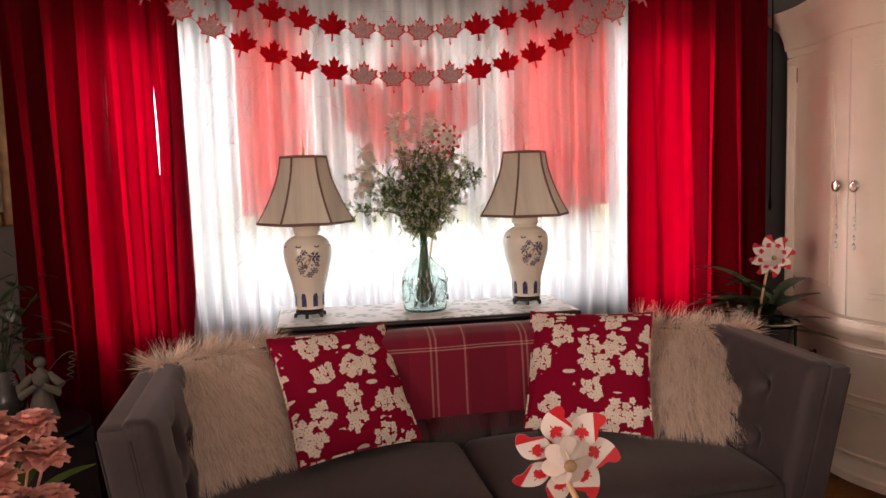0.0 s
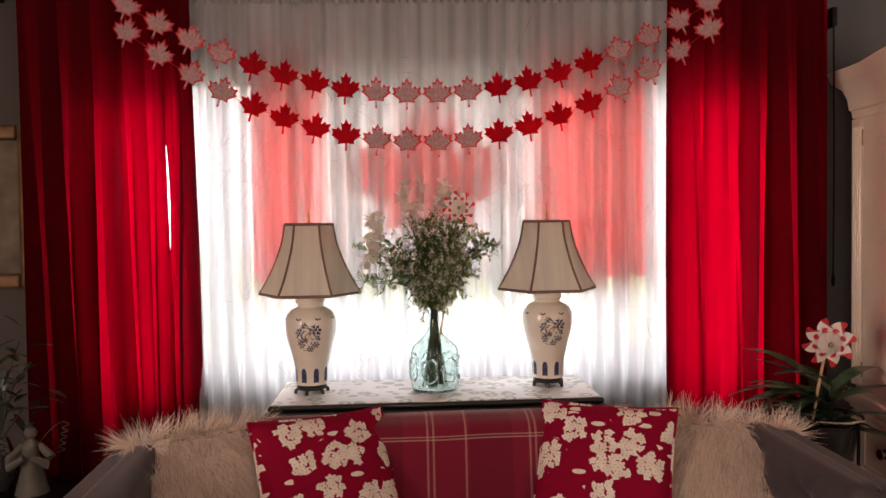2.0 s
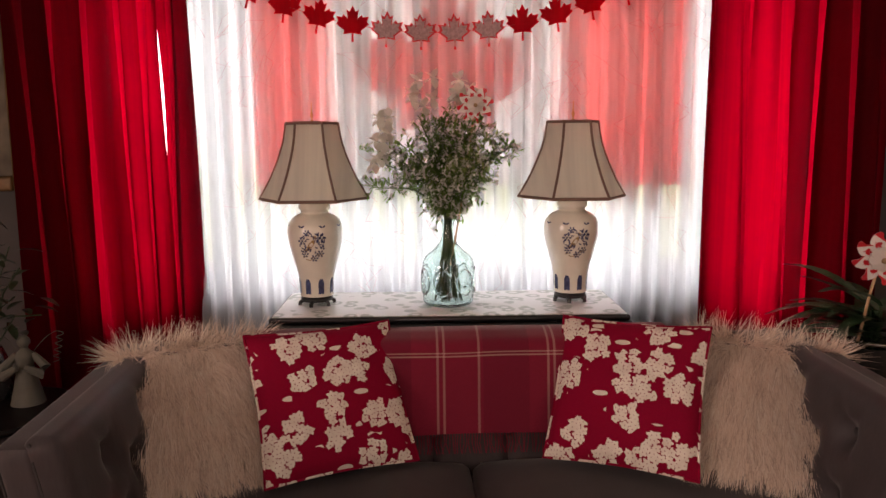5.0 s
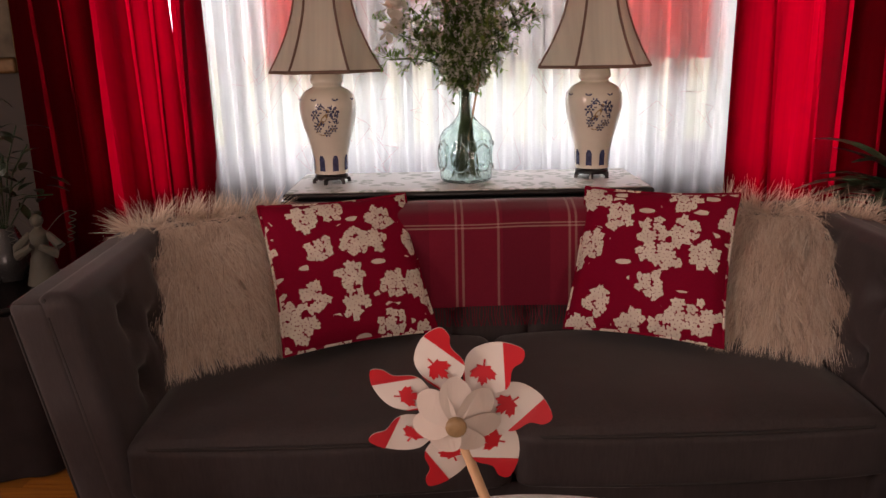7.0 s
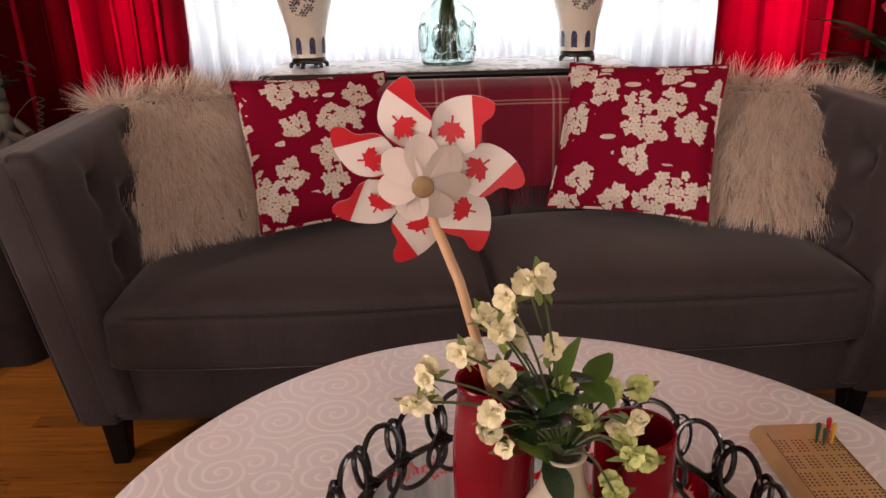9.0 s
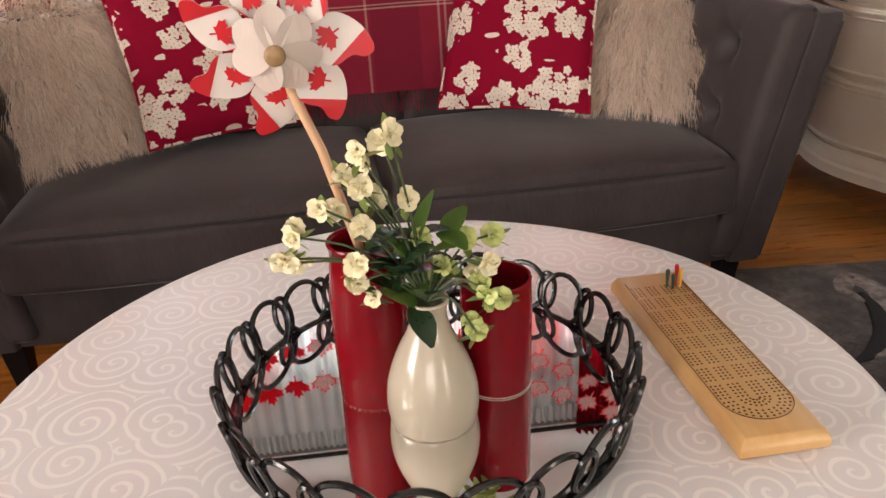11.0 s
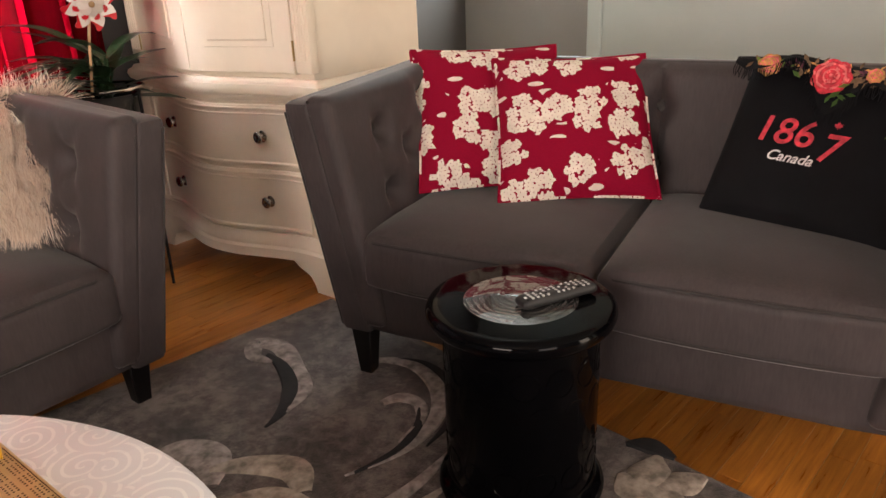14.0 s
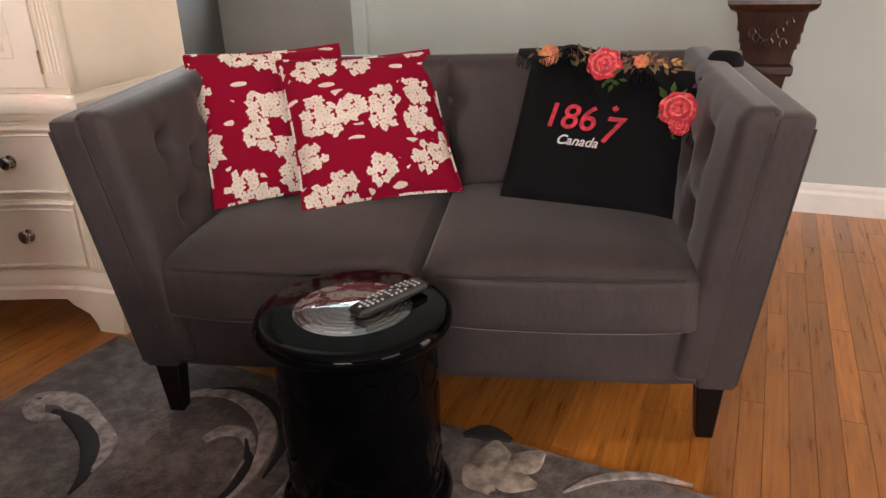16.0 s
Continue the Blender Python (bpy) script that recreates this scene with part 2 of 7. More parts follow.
def wood(name, dark, light, grain=(1.2, 18, 18), rough=0.35, coat=0.2, rand=True):
    g = Nodes(name)
    v = g.coords(grain)
    if rand:
        info = g.n("ShaderNodeObjectInfo")
        geo = g.n("ShaderNodeNewGeometry")
        off = g.n("ShaderNodeVectorMath", op="ADD")
        r = g.math("ADD", info.outputs["Random"], geo.outputs["Random Per Island"])
        cmb = g.n("ShaderNodeCombineXYZ")
        g.link(g.math("MULTIPLY", r, 37.0), cmb.inputs[0])
        g.link(g.math("MULTIPLY", r, 11.0), cmb.inputs[1])
        g.link(v, off.inputs[0])
        g.link(cmb.outputs[0], off.inputs[1])
        v = off.outputs[0]
    f = g.noise(v, 3.0, 6.0, 0.65)
    col = g.ramp(f, [(0.25, dark), (0.75, light)])
    if rand:
        tone = g.math("ADD", 0.72, g.math("MULTIPLY", g.math("FRACT", g.math("MULTIPLY", r, 5.3)), 0.5))
        cc = g.n("ShaderNodeCombineColor")
        for i in range(3):
            g.link(tone, cc.inputs[i])
        col = g.mix(1.0, col, cc.outputs[0], "MULTIPLY")
    g.color(col)
    g.set(Roughness=g.math("ADD", g.math("MULTIPLY", f, 0.2), rough - 0.1), Coat_Weight=coat, Coat_Roughness=0.15)
    g.bump(f, 0.06, 0.001)
    return g.m


def rug_mat(name):
    g = Nodes(name)
    v = g.coords()
    a = g.noise(v, 3.2, 4.0, 0.6)
    c = g.noise(v, 24.0, 7.0, 0.75)
    b = g.noise(v, 260.0, 2.0)
    f = g.math("ADD", g.math("MULTIPLY", a, 0.45), g.math("MULTIPLY", c, 0.55))
    col = g.ramp(f, [(0.42, (0.040, 0.031, 0.029)), (0.485, (0.078, 0.062, 0.056)), (0.52, (0.115, 0.093, 0.084)), (0.60, (0.175, 0.143, 0.128))])
    g.color(col)
    g.set(Roughness=0.95, Sheen_Weight=0.3)
    g.b.inputs["Specular IOR Level"].default_value = 0.1
    g.bump(g.math("ADD", b, g.math("MULTIPLY", a, 0.5)), 0.6, 0.004)
    return g.m


M = {}
M["wall"] = plain("wall_paint", (0.090, 0.080, 0.076), 0.75, vary=0.05, scale=2.0, bump=0.06, bscale=160)
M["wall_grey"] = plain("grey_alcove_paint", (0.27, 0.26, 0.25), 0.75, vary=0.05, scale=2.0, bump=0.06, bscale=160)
M["wall_side"] = plain("side_wall_paint", (0.43, 0.485, 0.48), 0.75, vary=0.05, scale=2.0, bump=0.06, bscale=160)
M["ceiling"] = plain("ceiling_paint", (0.7, 0.7, 0.68), 0.85, vary=0.03, scale=2.0, bump=0.08)
M["trim"] = plain("white_gloss_trim", (0.72, 0.72, 0.71), 0.35, vary=0.04)
M["cream"] = plain("cream_furniture_paint", (0.87, 0.77, 0.63), 0.38, vary=0.05, scale=5.0, bump=0.05, bscale=90, coat=0.15)
M["sofa"] = velvet("grey_velvet", (0.044, 0.0345, 0.0355), 0.25)
M["sofa_dark"] = velvet("grey_velvet_shell", (0.043, 0.0340, 0.0350), 0.25)
M["piping"] = plain("grey_piping", (0.030, 0.026, 0.026), 0.8, bump=0.2)
M["leg"] = plain("black_stained_wood", (0.004, 0.003, 0.003), 0.4, vary=0.2, spec=0.2)
M["black_lacquer"] = plain("black_lacquer", (0.008, 0.008, 0.009), 0.30, vary=0.2, coat=0.4)
M["floral"] = floral("red_floral_cotton")
M["plaid"] = plaid("crimson_plaid_wool")
M["damask"] = damask("pale_damask_cloth")
M["top_cloth"] = leafy_top("leafy_console_top")
M["curtain"] = see_through("red_curtain_cloth", (0.10, 0.001, 0.005), 0.0, (0.31, 0.0009, 0.0085), gain=0.8)
M["sheer"] = see_through("white_sheer", (0.70, 0.71, 0.72), 0.035, (0.225, 0.262, 0.27))
M["flag_red"] = see_through("flag_red_cloth", (0.62, 0.02, 0.03), 0.0, (0.85, 0.085, 0.08), gain=1.25)
M["flag_white"] = see_through("flag_white_cloth", (0.85, 0.85, 0.83), 0.0, (0.68, 0.64, 0.60), gain=1.3)
g = Nodes("cream_fur")
isl = g.n("ShaderNodeNewGeometry")
tuft = g.noise(g.coords(), 22.0, 3.0)
g.color(g.ramp(g.math("ADD", g.math("MULTIPLY", isl.outputs["Random Per Island"], 0.55), g.math("MULTIPLY", tuft, 0.45)), [(0.15, (0.44, 0.31, 0.23)), (0.48, (0.86, 0.71, 0.58)), (0.85, (0.97, 0.89, 0.79))]))
g.set(Roughness=0.7)
M["fur"] = g.m
M["rug"] = rug_mat("grey_carved_rug")
M["rug_light"] = plain("pale_rug_pile", (0.26, 0.225, 0.21), 0.95, vary=0.5, scale=38, bump=0.5)
M["rug_black"] = plain("black_rug_pile", (0.014, 0.013, 0.014), 0.95, vary=0.3, scale=30, bump=0.5)
M["rug_cream"] = plain("cream_rug_pile", (0.30, 0.255, 0.215), 0.95, vary=0.5, scale=32, bump=0.5)
M["floor"] = wood("oak_strip_floor", (0.24, 0.072, 0.010), (0.54, 0.215, 0.034), (1.5, 22, 22), 0.30, 0.3)
M["gap"] = plain("dark_floor_gap", (0.15, 0.060, 0.018), 0.8)
M["brown"] = wood("dark_carved_wood", (0.012, 0.005, 0.004), (0.045, 0.018, 0.012), (6, 6, 1.5), 0.3, 0.35, False)
M["maple"] = wood("maple_board", (0.52, 0.30, 0.11), (0.68, 0.43, 0.18), (10, 1.2, 10), 0.4, 0.2, False)
M["dowel"] = wood("pale_dowel", (0.55, 0.32, 0.17), (0.68, 0.44, 0.26), (8, 8, 1), 0.5, 0.0, False)
M["hub"] = wood("hub_wood", (0.24, 0.15, 0.07), (0.40, 0.26, 0.13), (8, 8, 8), 0.5, 0.0, False)
M["hole"] = plain("dark_recess_tone", (0.06, 0.03, 0.012), 0.9)
M["foot_tone"] = plain("pale_foot_tone", (0.52, 0.44, 0.34), 0.8, vary=0.2, scale=60)
M["red_ceramic"] = plain("red_glazed_ceramic", (0.20, 0.002, 0.008), 0.16, vary=0.15, spec=0.28)
M["white_ceramic"] = plain("ivory_glazed_ceramic", (0.50, 0.45, 0.35), 0.2, vary=0.06, coat=0.3)
M["porcelain"] = plain("ivory_porcelain", (0.72, 0.68, 0.58), 0.18, vary=0.06, coat=0.5)
M["blue"] = plain("cobalt_glaze", (0.05, 0.06, 0.13), 0.25, vary=0.4, scale=60)
M["gold_glaze"] = plain("ochre_glaze", (0.30, 0.19, 0.07), 0.3, vary=0.3, scale=60)
M["shade"] = see_through("cream_shade_cloth", (0.66, 0.63, 0.55), 0.0, (0.84, 0.76, 0.60), gain=0.70)
M["shade_trim"] = plain("brown_shade_braid", (0.17, 0.10, 0.075), 0.8)
M["brass"] = plain("aged_brass", (0.45, 0.32, 0.14), 0.35, 1.0, vary=0.2)
M["nickel"] = plain("polished_nickel", (0.55, 0.52, 0.48), 0.18, 1.0, vary=0.1)
M["iron"] = plain("black_enamelled_iron", (0.004, 0.004, 0.004), 0.24, 0.0, vary=0.2, coat=0.15)
M["leaf"] = see_through("green_leaf", (0.065, 0.135, 0.04), 0.0, (0.24, 0.40, 0.08), 0.45, gain=1.0)
M["leaf_pale"] = plain("pale_green_leaf", (0.20, 0.28, 0.07), 0.5, vary=0.3, scale=40)
M["leaf_dark"] = plain("dark_green_leaf", (0.016, 0.040, 0.016), 0.3, vary=0.3, scale=30, coat=0.2)
M["stem"] = plain("green_stem", (0.055, 0.085, 0.030), 0.6, vary=0.3)
M["petal"] = see_through("white_petal", (0.80, 0.79, 0.74), 0.0, (0.8, 0.78, 0.66), gain=0.7)
M["petal_cream"] = plain("cream_petal", (0.82, 0.77, 0.52), 0.6, vary=0.12, scale=60)
M["petal_green"] = plain("green_tinged_petal", (0.52, 0.58, 0.22), 0.6, vary=0.2, scale=60)
M["petal_pink"] = plain("peach_pink_petal", (0.72, 0.36, 0.30), 0.7, vary=0.25, scale=25)
M["red_print"] = plain("red_print", (0.56, 0.012, 0.022), 0.45, vary=0.1)
M["white_print"] = plain("white_plastic_film", (0.74, 0.70, 0.66), 0.4, vary=0.04)
M["inner_film"] = plain("frosted_film", (0.60, 0.53, 0.48), 0.4, vary=0.05)
M["glitter"] = plain("silver_glitter_card", (0.40, 0.23, 0.235), 0.55, 0.0, vary=0.25, scale=120, bump=0.3, bscale=600)
M["red_glitter"] = see_through("red_glitter_card", (0.45, 0.008, 0.018), 0.0, (0.80, 0.012, 0.03), 0.5, gain=1.1)
M["black_cloth"] = plain("black_jersey", (0.0045, 0.0045, 0.006), 0.9, vary=0.3, scale=8, bump=0.25, bscale=500, spec=0.2)
M["dark_cloth"] = plain("dark_brown_cloth", (0.022, 0.016, 0.016), 0.9, vary=0.25, scale=10, bump=0.2, bscale=400, spec=0.2)
M["rose_red"] = plain("rose_red_thread", (0.55, 0.03, 0.05), 0.8, vary=0.5, scale=60)
M["rose_pink"] = plain("rose_pink_thread", (0.75, 0.16, 0.16), 0.8, vary=0.4, scale=60)
M["plum"] = plain("plum_thread", (0.10, 0.02, 0.05), 0.8, vary=0.5, scale=60)
M["rose_gold"] = plain("rose_gold_thread", (0.55, 0.28, 0.09), 0.8, vary=0.5, scale=60)
M["vine"] = plain("brown_vine_thread", (0.14, 0.09, 0.05), 0.85, vary=0.5, scale=70)
M["white_text"] = plain("white_print_ink", (0.8, 0.8, 0.8), 0.6)
M["red_text"] = plain("red_print_ink", (0.60, 0.035, 0.06), 0.6, vary=0.45, scale=70)
M["yellow_peg"] = plain("yellow_peg", (0.75, 0.42, 0.03), 0.4)
M["green_peg"] = plain("green_peg", (0.03, 0.08, 0.06), 0.4)
M["skin_wood"] = plain("carved_resin_cream", (0.10, 0.095, 0.075), 0.7, vary=0.2, bump=0.2)
M["gilt"] = plain("gilt_frame", (0.20, 0.11, 0.045), 0.45, 0.3, vary=0.35, scale=15, bump=0.4, bscale=60)
M["picture"] = plain("faded_print", (0.16, 0.13, 0.09), 0.6, vary=0.5, scale=6)
M["pot"] = plain("dark_glazed_pot", (0.03, 0.03, 0.03), 0.25, vary=0.2, coat=0.4)
M["button"] = plain("black_rubber", (0.012, 0.012, 0.013), 0.5)
M["button_pale"] = plain("grey_rubber_key", (0.5, 0.5, 0.5), 0.5)

g = Nodes("clear_aqua_glass")
g.set(Roughness=0.02, IOR=1.42)
g.b.inputs["Transmission Weight"].default_value = 1.0
g.color((0.84, 0.97, 0.945))
g.bump(g.noise(g.coords(), 26.0, 2.0), 0.5, 0.01)
M["glass"] = g.m
g = Nodes("window_glass")
g.set(Roughness=0.0, IOR=1.05)
g.b.inputs["Transmission Weight"].default_value = 1.0
g.color((0.98, 1.0, 0.99))
M["pane"] = g.m
g = Nodes("tray_mirror")
g.color((0.86, 0.86, 0.86))
g.set(Metallic=1.0, Roughness=0.015)
M["mirror"] = g.m
g = Nodes("black_glazed_stool")
v = g.coords()
g.color((0.0015, 0.0015, 0.002))
g.set(Roughness=0.07, IOR=1.25)
g.b.inputs["Specular IOR Level"].default_value = 0.25
g.bump(g.noise(v, 16.0, 3.0), 0.06, 0.01)
M["stool"] = g.m
g = Nodes("rippled_black_glass")
g.color((0.006, 0.006, 0.007))
g.set(Roughness=0.04, Coat_Weight=1.0, Coat_Roughness=0.02, Coat_IOR=2.0)
g.b.inputs["Specular IOR Level"].default_value = 1.0
wv = g.n("ShaderNodeTexWave")
wv.wave_type = "RINGS"
wv.rings_direction = "Z"
wv.inputs["Scale"].default_value = 24.0
wv.inputs["Distortion"].default_value = 6.0
wv.inputs["Detail"].default_value = 3.0
g.link(g.coords(), wv.inputs["Vector"])
g.bump(wv.outputs[1], 0.9, 0.005)
M["stool_top"] = g.m

# ---- building helpers ----


def obj(name, bm, mat, smooth=True):
    me = bpy.data.meshes.new(name)
    bm.normal_update()
    bm.to_mesh(me)
    bm.free()
    mats = mat if isinstance(mat, (list, tuple)) else [mat]
    for m in mats:
        me.materials.append(m)
    if smooth:
        me.shade_smooth()
        me.set_sharp_from_angle(angle=radians(38))
    return new(name, me)


def part(name, bm, mat, parent, label="", smooth=True):
    ob = obj(name, bm, mat, smooth)
    ob.parent = parent
    if label:
        tagged(ob, label)
    return ob


def thing(name, m, label, category, group=""):
    ob = new(name)
    ob.empty_display_size = 0.1
    ob.matrix_world = m
    return tagged(ob, label, category, group)


def struct(name, bm, mat, label=""):
    return tagged(obj(name, bm, mat, False), label, kind="structure")


def box(bm, lo, hi, bevel=0.0, seg=2):
    r = bmesh.ops.create_cube(bm, size=1)
    c = [(a + b) / 2 for a, b in zip(lo, hi)]
    s = [b - a for a, b in zip(lo, hi)]
    bmesh.ops.transform(bm, matrix=Matrix.Translation(c) @ Matrix.Diagonal((*s, 1)), verts=r["verts"])
    if bevel:
        es = list({e for v in r["verts"] for e in v.link_edges})
        bmesh.ops.bevel(bm, geom=es, offset=bevel, segments=seg, affect="EDGES", profile=0.5)
    return bm


def boxed(lo, hi, bevel=0.0, seg=2):
    return box(bmesh.new(), lo, hi, bevel, seg)


def grid_faces(bm, rows, closed_u=False, closed_v=False, flip=False):
    nu, nv = len(rows), len(rows[0])
    for i in range(nu if closed_u else nu - 1):
        for j in range(nv if closed_v else nv - 1):
            q = [rows[i][j], rows[(i + 1) % nu][j], rows[(i + 1) % nu][(j + 1) % nv], rows[i][(j + 1) % nv]]
            try:
                bm.faces.new(q[::-1] if flip else q)
            except ValueError:
                pass


def lathe(profile, seg=40, bm=None, wob=None):
    """Turn a profile of (radius, height) round z."""
    bm = bm or bmesh.new()
    rows = []
    for r, z in profile:
        ring = []
        for i in range(seg):
            a = 2 * math.pi * i / seg
            k = wob(a, z) if wob else 1.0
            ring.append(bm.verts.new((max(r, 1e-4) * k * math.cos(a), max(r, 1e-4) * k * math.sin(a), z)))
        rows.append(ring)
    grid_faces(bm, rows, closed_v=True, flip=True)
    for ring, up in ((rows[0], False), (rows[-1], True)):
        if profile[0 if not up else -1][0] > 1e-3:
            bm.faces.new(ring if up else ring[::-1])
    return bm


def smooth_profile(pts, n=6):
    """Catmull-Rom through profile points."""
    out = []
    p = [pts[0]] + list(pts) + [pts[-1]]
    for i in range(1, len(p) - 2):
        for k in range(n):
            t = k / n
            out.append(tuple(0.5 * (2 * b + (c - a) * t + (2 * a - 5 * b + 4 * c - d) * t * t + (3 * b - a - 3 * c + d) * t ** 3) for a, b, c, d in zip(p[i - 1], p[i], p[i + 1], p[i + 2])))
    return out + [tuple(pts[-1])]


def tube(pts, r, seg=8, bm=None, closed=False, taper=None, flat=1.0):
    """A round bar along points."""
    bm = bm or bmesh.new()
    pts = [Vector(p) for p in pts]
    n = len(pts)
    rows = []
    side = None
    for i, p in enumerate(pts):
        a = pts[(i - 1) % n] if (closed or i > 0) else pts[0]
        b = pts[(i + 1) % n] if (closed or i < n - 1) else pts[-1]
        d = (b - a).normalized() if (b - a).length > 1e-9 else Vector((0, 0, 1))
        if side is None:
            side = d.orthogonal().normalized()
        side = (side - d * side.dot(d)).normalized()
        up = d.cross(side)
        k = r * (taper(i / (n - 1)) if taper else 1.0)
        rows.append([bm.verts.new(p + side * k * math.cos(2 * math.pi * j / seg) + up * k * flat * math.sin(2 * math.pi * j / seg)) for j in range(seg)])
    grid_faces(bm, rows, closed_u=closed, closed_v=True)
    if not closed:
        bm.faces.new(rows[0][::-1])
        bm.faces.new(rows[-1])
    return bm


def soft_box(lo, hi, r=0.04, n=9, crown=0.0, front=0.0, bm=None):
    """A stuffed block: rounded edges, a crowned top and a slightly bowed front."""
    bm = bm or bmesh.new()
    res = bmesh.ops.create_cube(bm, size=2)
    es = list({e for v in res["verts"] for e in v.link_edges})
    bmesh.ops.subdivide_edges(bm, edges=es, cuts=n, use_grid_fill=True)
    c = Vector([(a + b) / 2 for a, b in zip(lo, hi)])
    h = Vector([(b - a) / 2 for a, b in zip(lo, hi)])
    for v in bm.verts:
        u = v.co.copy()
        w = Vector([math.copysign(1 - (1 - abs(x)) ** 1.35, x) if abs(x) < 1 else x for x in u])
        p = Vector([w[i] * h[i] for i in range(3)])
        core = Vector([max(-h[i] + r, min(h[i] - r, p[i])) for i in range(3)])
        d = p - core
        if d.length > 1e-9:
            p = core + d.normalized() * min(r, d.length)
        k = (1 - u.x ** 4) * (1 - u.y ** 4)
        p.z += crown * k * (0.5 + 0.5 * u.z) - crown * 0.15 * k * (0.5 - 0.5 * u.z)
        p.y -= front * (1 - u.x ** 2) * (0.5 - 0.5 * u.y)
        v.co = c + p
    return bm


def tufted(quad, thick, buttons, nu=28, nv=16, inward=None):
    """A padded panel over four corners (bottom a, bottom b, top b, top a), dimpled at its buttons."""
    bm = bmesh.new()
    a, b, c, d = [Vector(q) for q in quad]
    nrm = (b - a).cross(d - a).normalized()
    if inward is not None and nrm.dot(Vector(inward)) < 0:
        nrm = -nrm
    flip = (b - a).cross(d - a).dot(nrm) < 0
    rows = []
    wlen, hlen = (b - a).length, (d - a).length
    for i in range(nu + 1):
        row = []
        for j in range(nv + 1):
            u, v = i / nu, j / nv
            p = a.lerp(b, u).lerp(d.lerp(c, u), v)
            e = min(u, 1 - u) * wlen, min(v, 1 - v) * hlen
            k = (1 - max(0, 1 - e[0] / 0.05) ** 2) ** 0.5 * (1 - max(0, 1 - e[1] / 0.05) ** 2) ** 0.5
            t = thick * k
            for bu, bv in buttons:
                du, dv = (u - bu) * wlen, (v - bv) * hlen
                t -= thick * 0.80 * math.exp(-(du * du + dv * dv) / 0.0010) * k
                t -= thick * 0.38 * math.exp(-(du * du) / 0.00016) * math.exp(-max(0, abs(dv) - 0.07) ** 2 / 0.004) * k
            row.append(bm.verts.new(p + nrm * t))
        rows.append(row)
    grid_faces(bm, rows, flip=flip)
    return bm, (lambda bu, bv: a.lerp(b, bu).lerp(d.lerp(c, bu), bv) + nrm * thick * 0.32), nrm


def button(p, nrm):
    bm = bmesh.new()
    bmesh.ops.create_uvsphere(bm, u_segments=10, v_segments=6, radius=0.013)
    q = Vector(nrm).to_track_quat("Z", "Y").to_matrix().to_4x4()
    bmesh.ops.transform(bm, matrix=Matrix.Translation(p) @ q @ Matrix.Diagonal((1, 1, 0.5, 1)), verts=bm.verts)
    return bm


LEAF = [(0, 1), (0.15, 0.70), (0.31, 0.79), (0.24, 0.34), (0.46, 0.55), (0.54, 0.42), (0.82, 0.47), (0.72, 0.20), (0.84, 0.09), (0.42, -0.24), (0.47, -0.42), (0.05, -0.36), (0.06, -0.80)]


def leaf_outline(s):
    half = [(x * s, y * s) for x, y in LEAF]
    return half + [(-x, y) for x, y in half[::-1] if abs(x) > 1e-6]


def leaf_plate(s, thick, bm=None, m=None):
    """A flat maple leaf in the x-z plane."""
    bm = bm or bmesh.new()
    pts = leaf_outline(s)
    m = m or Matrix.Identity(4)
    vs = [bm.verts.new(m @ Vector((x, 0, z))) for x, z in pts]
    f = bm.faces.new(vs)
    if thick:
        r = bmesh.ops.extrude_face_region(bm, geom=[f])
        bmesh.ops.translate(bm, verts=[v for v in r["geom"] if isinstance(v, bmesh.types.BMVert)], vec=m.to_3x3() @ Vector((0, thick, 0)))
    bmesh.ops.triangulate(bm, faces=[x for x in bm.faces if len(x.verts) > 4])
    return bm


def basis(center, x, up):
    """A pose whose x runs along x and whose z is near up."""
    x = Vector(x).normalized()
    z = Vector(up)
    z = (z - x * z.dot(x)).normalized()
    y = z.cross(x)
    m = Matrix((x, y, z)).transposed().to_4x4()
    m.translation = center
    return m


def blade(bm, root, way, length, width, droop=0.0, mat=0, seg=4, cup=0.0):
    """A leaf or petal: pointed, folded along its middle, bending as it goes."""
    way = Vector(way).normalized()
    side = way.cross(Vector((0, 0, 1)))
    side = side.normalized() if side.length > 1e-3 else Vector((1, 0, 0))
    p = Vector(root)
    prev = None
    d = way.copy()
    for i in range(seg + 1):
        t = i / seg
        w = width * math.sin(math.pi * min(0.97, 0.06 + t * 0.94)) ** 0.8 * 0.5
        up = side.cross(d).normalized()
        row = [bm.verts.new(p + side * w + up * cup * w), bm.verts.new(p), bm.verts.new(p - side * w + up * cup * w)]
        if prev:
            for k in (0, 1):
                f = bm.faces.new((prev[k], prev[k + 1], row[k + 1], row[k]))
                f.material_index = mat
        prev = row
        p = p + d * (length / seg)
        d = (d + Vector((0, 0, -droop / seg))).normalized()
    return p

# ---- the room ----
WY = 3.68
bm = bmesh.new()
XL, XR, YB, ZC = -2.3, 4.18, -2.6, 2.62
box(bm, (XL - 0.15, WY, 0), (-0.80, WY + 0.22, ZC))
box(bm, (1.86, WY, 0), (XR + 0.6, WY + 0.22, ZC))
box(bm, (-0.80, WY, 0), (1.86, WY + 0.22, 0.88))
box(bm, (-0.80, WY, 2.15), (1.86, WY + 0.22, ZC))
struct("wall_north", bm, M["wall"], "dark taupe painted wall round the wide front window")
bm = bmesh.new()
# the opening is added to let the west fill lamp in
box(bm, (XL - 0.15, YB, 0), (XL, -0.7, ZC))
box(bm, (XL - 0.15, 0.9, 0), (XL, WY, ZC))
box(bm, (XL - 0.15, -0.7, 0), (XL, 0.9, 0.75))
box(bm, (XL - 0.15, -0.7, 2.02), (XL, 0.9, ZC))
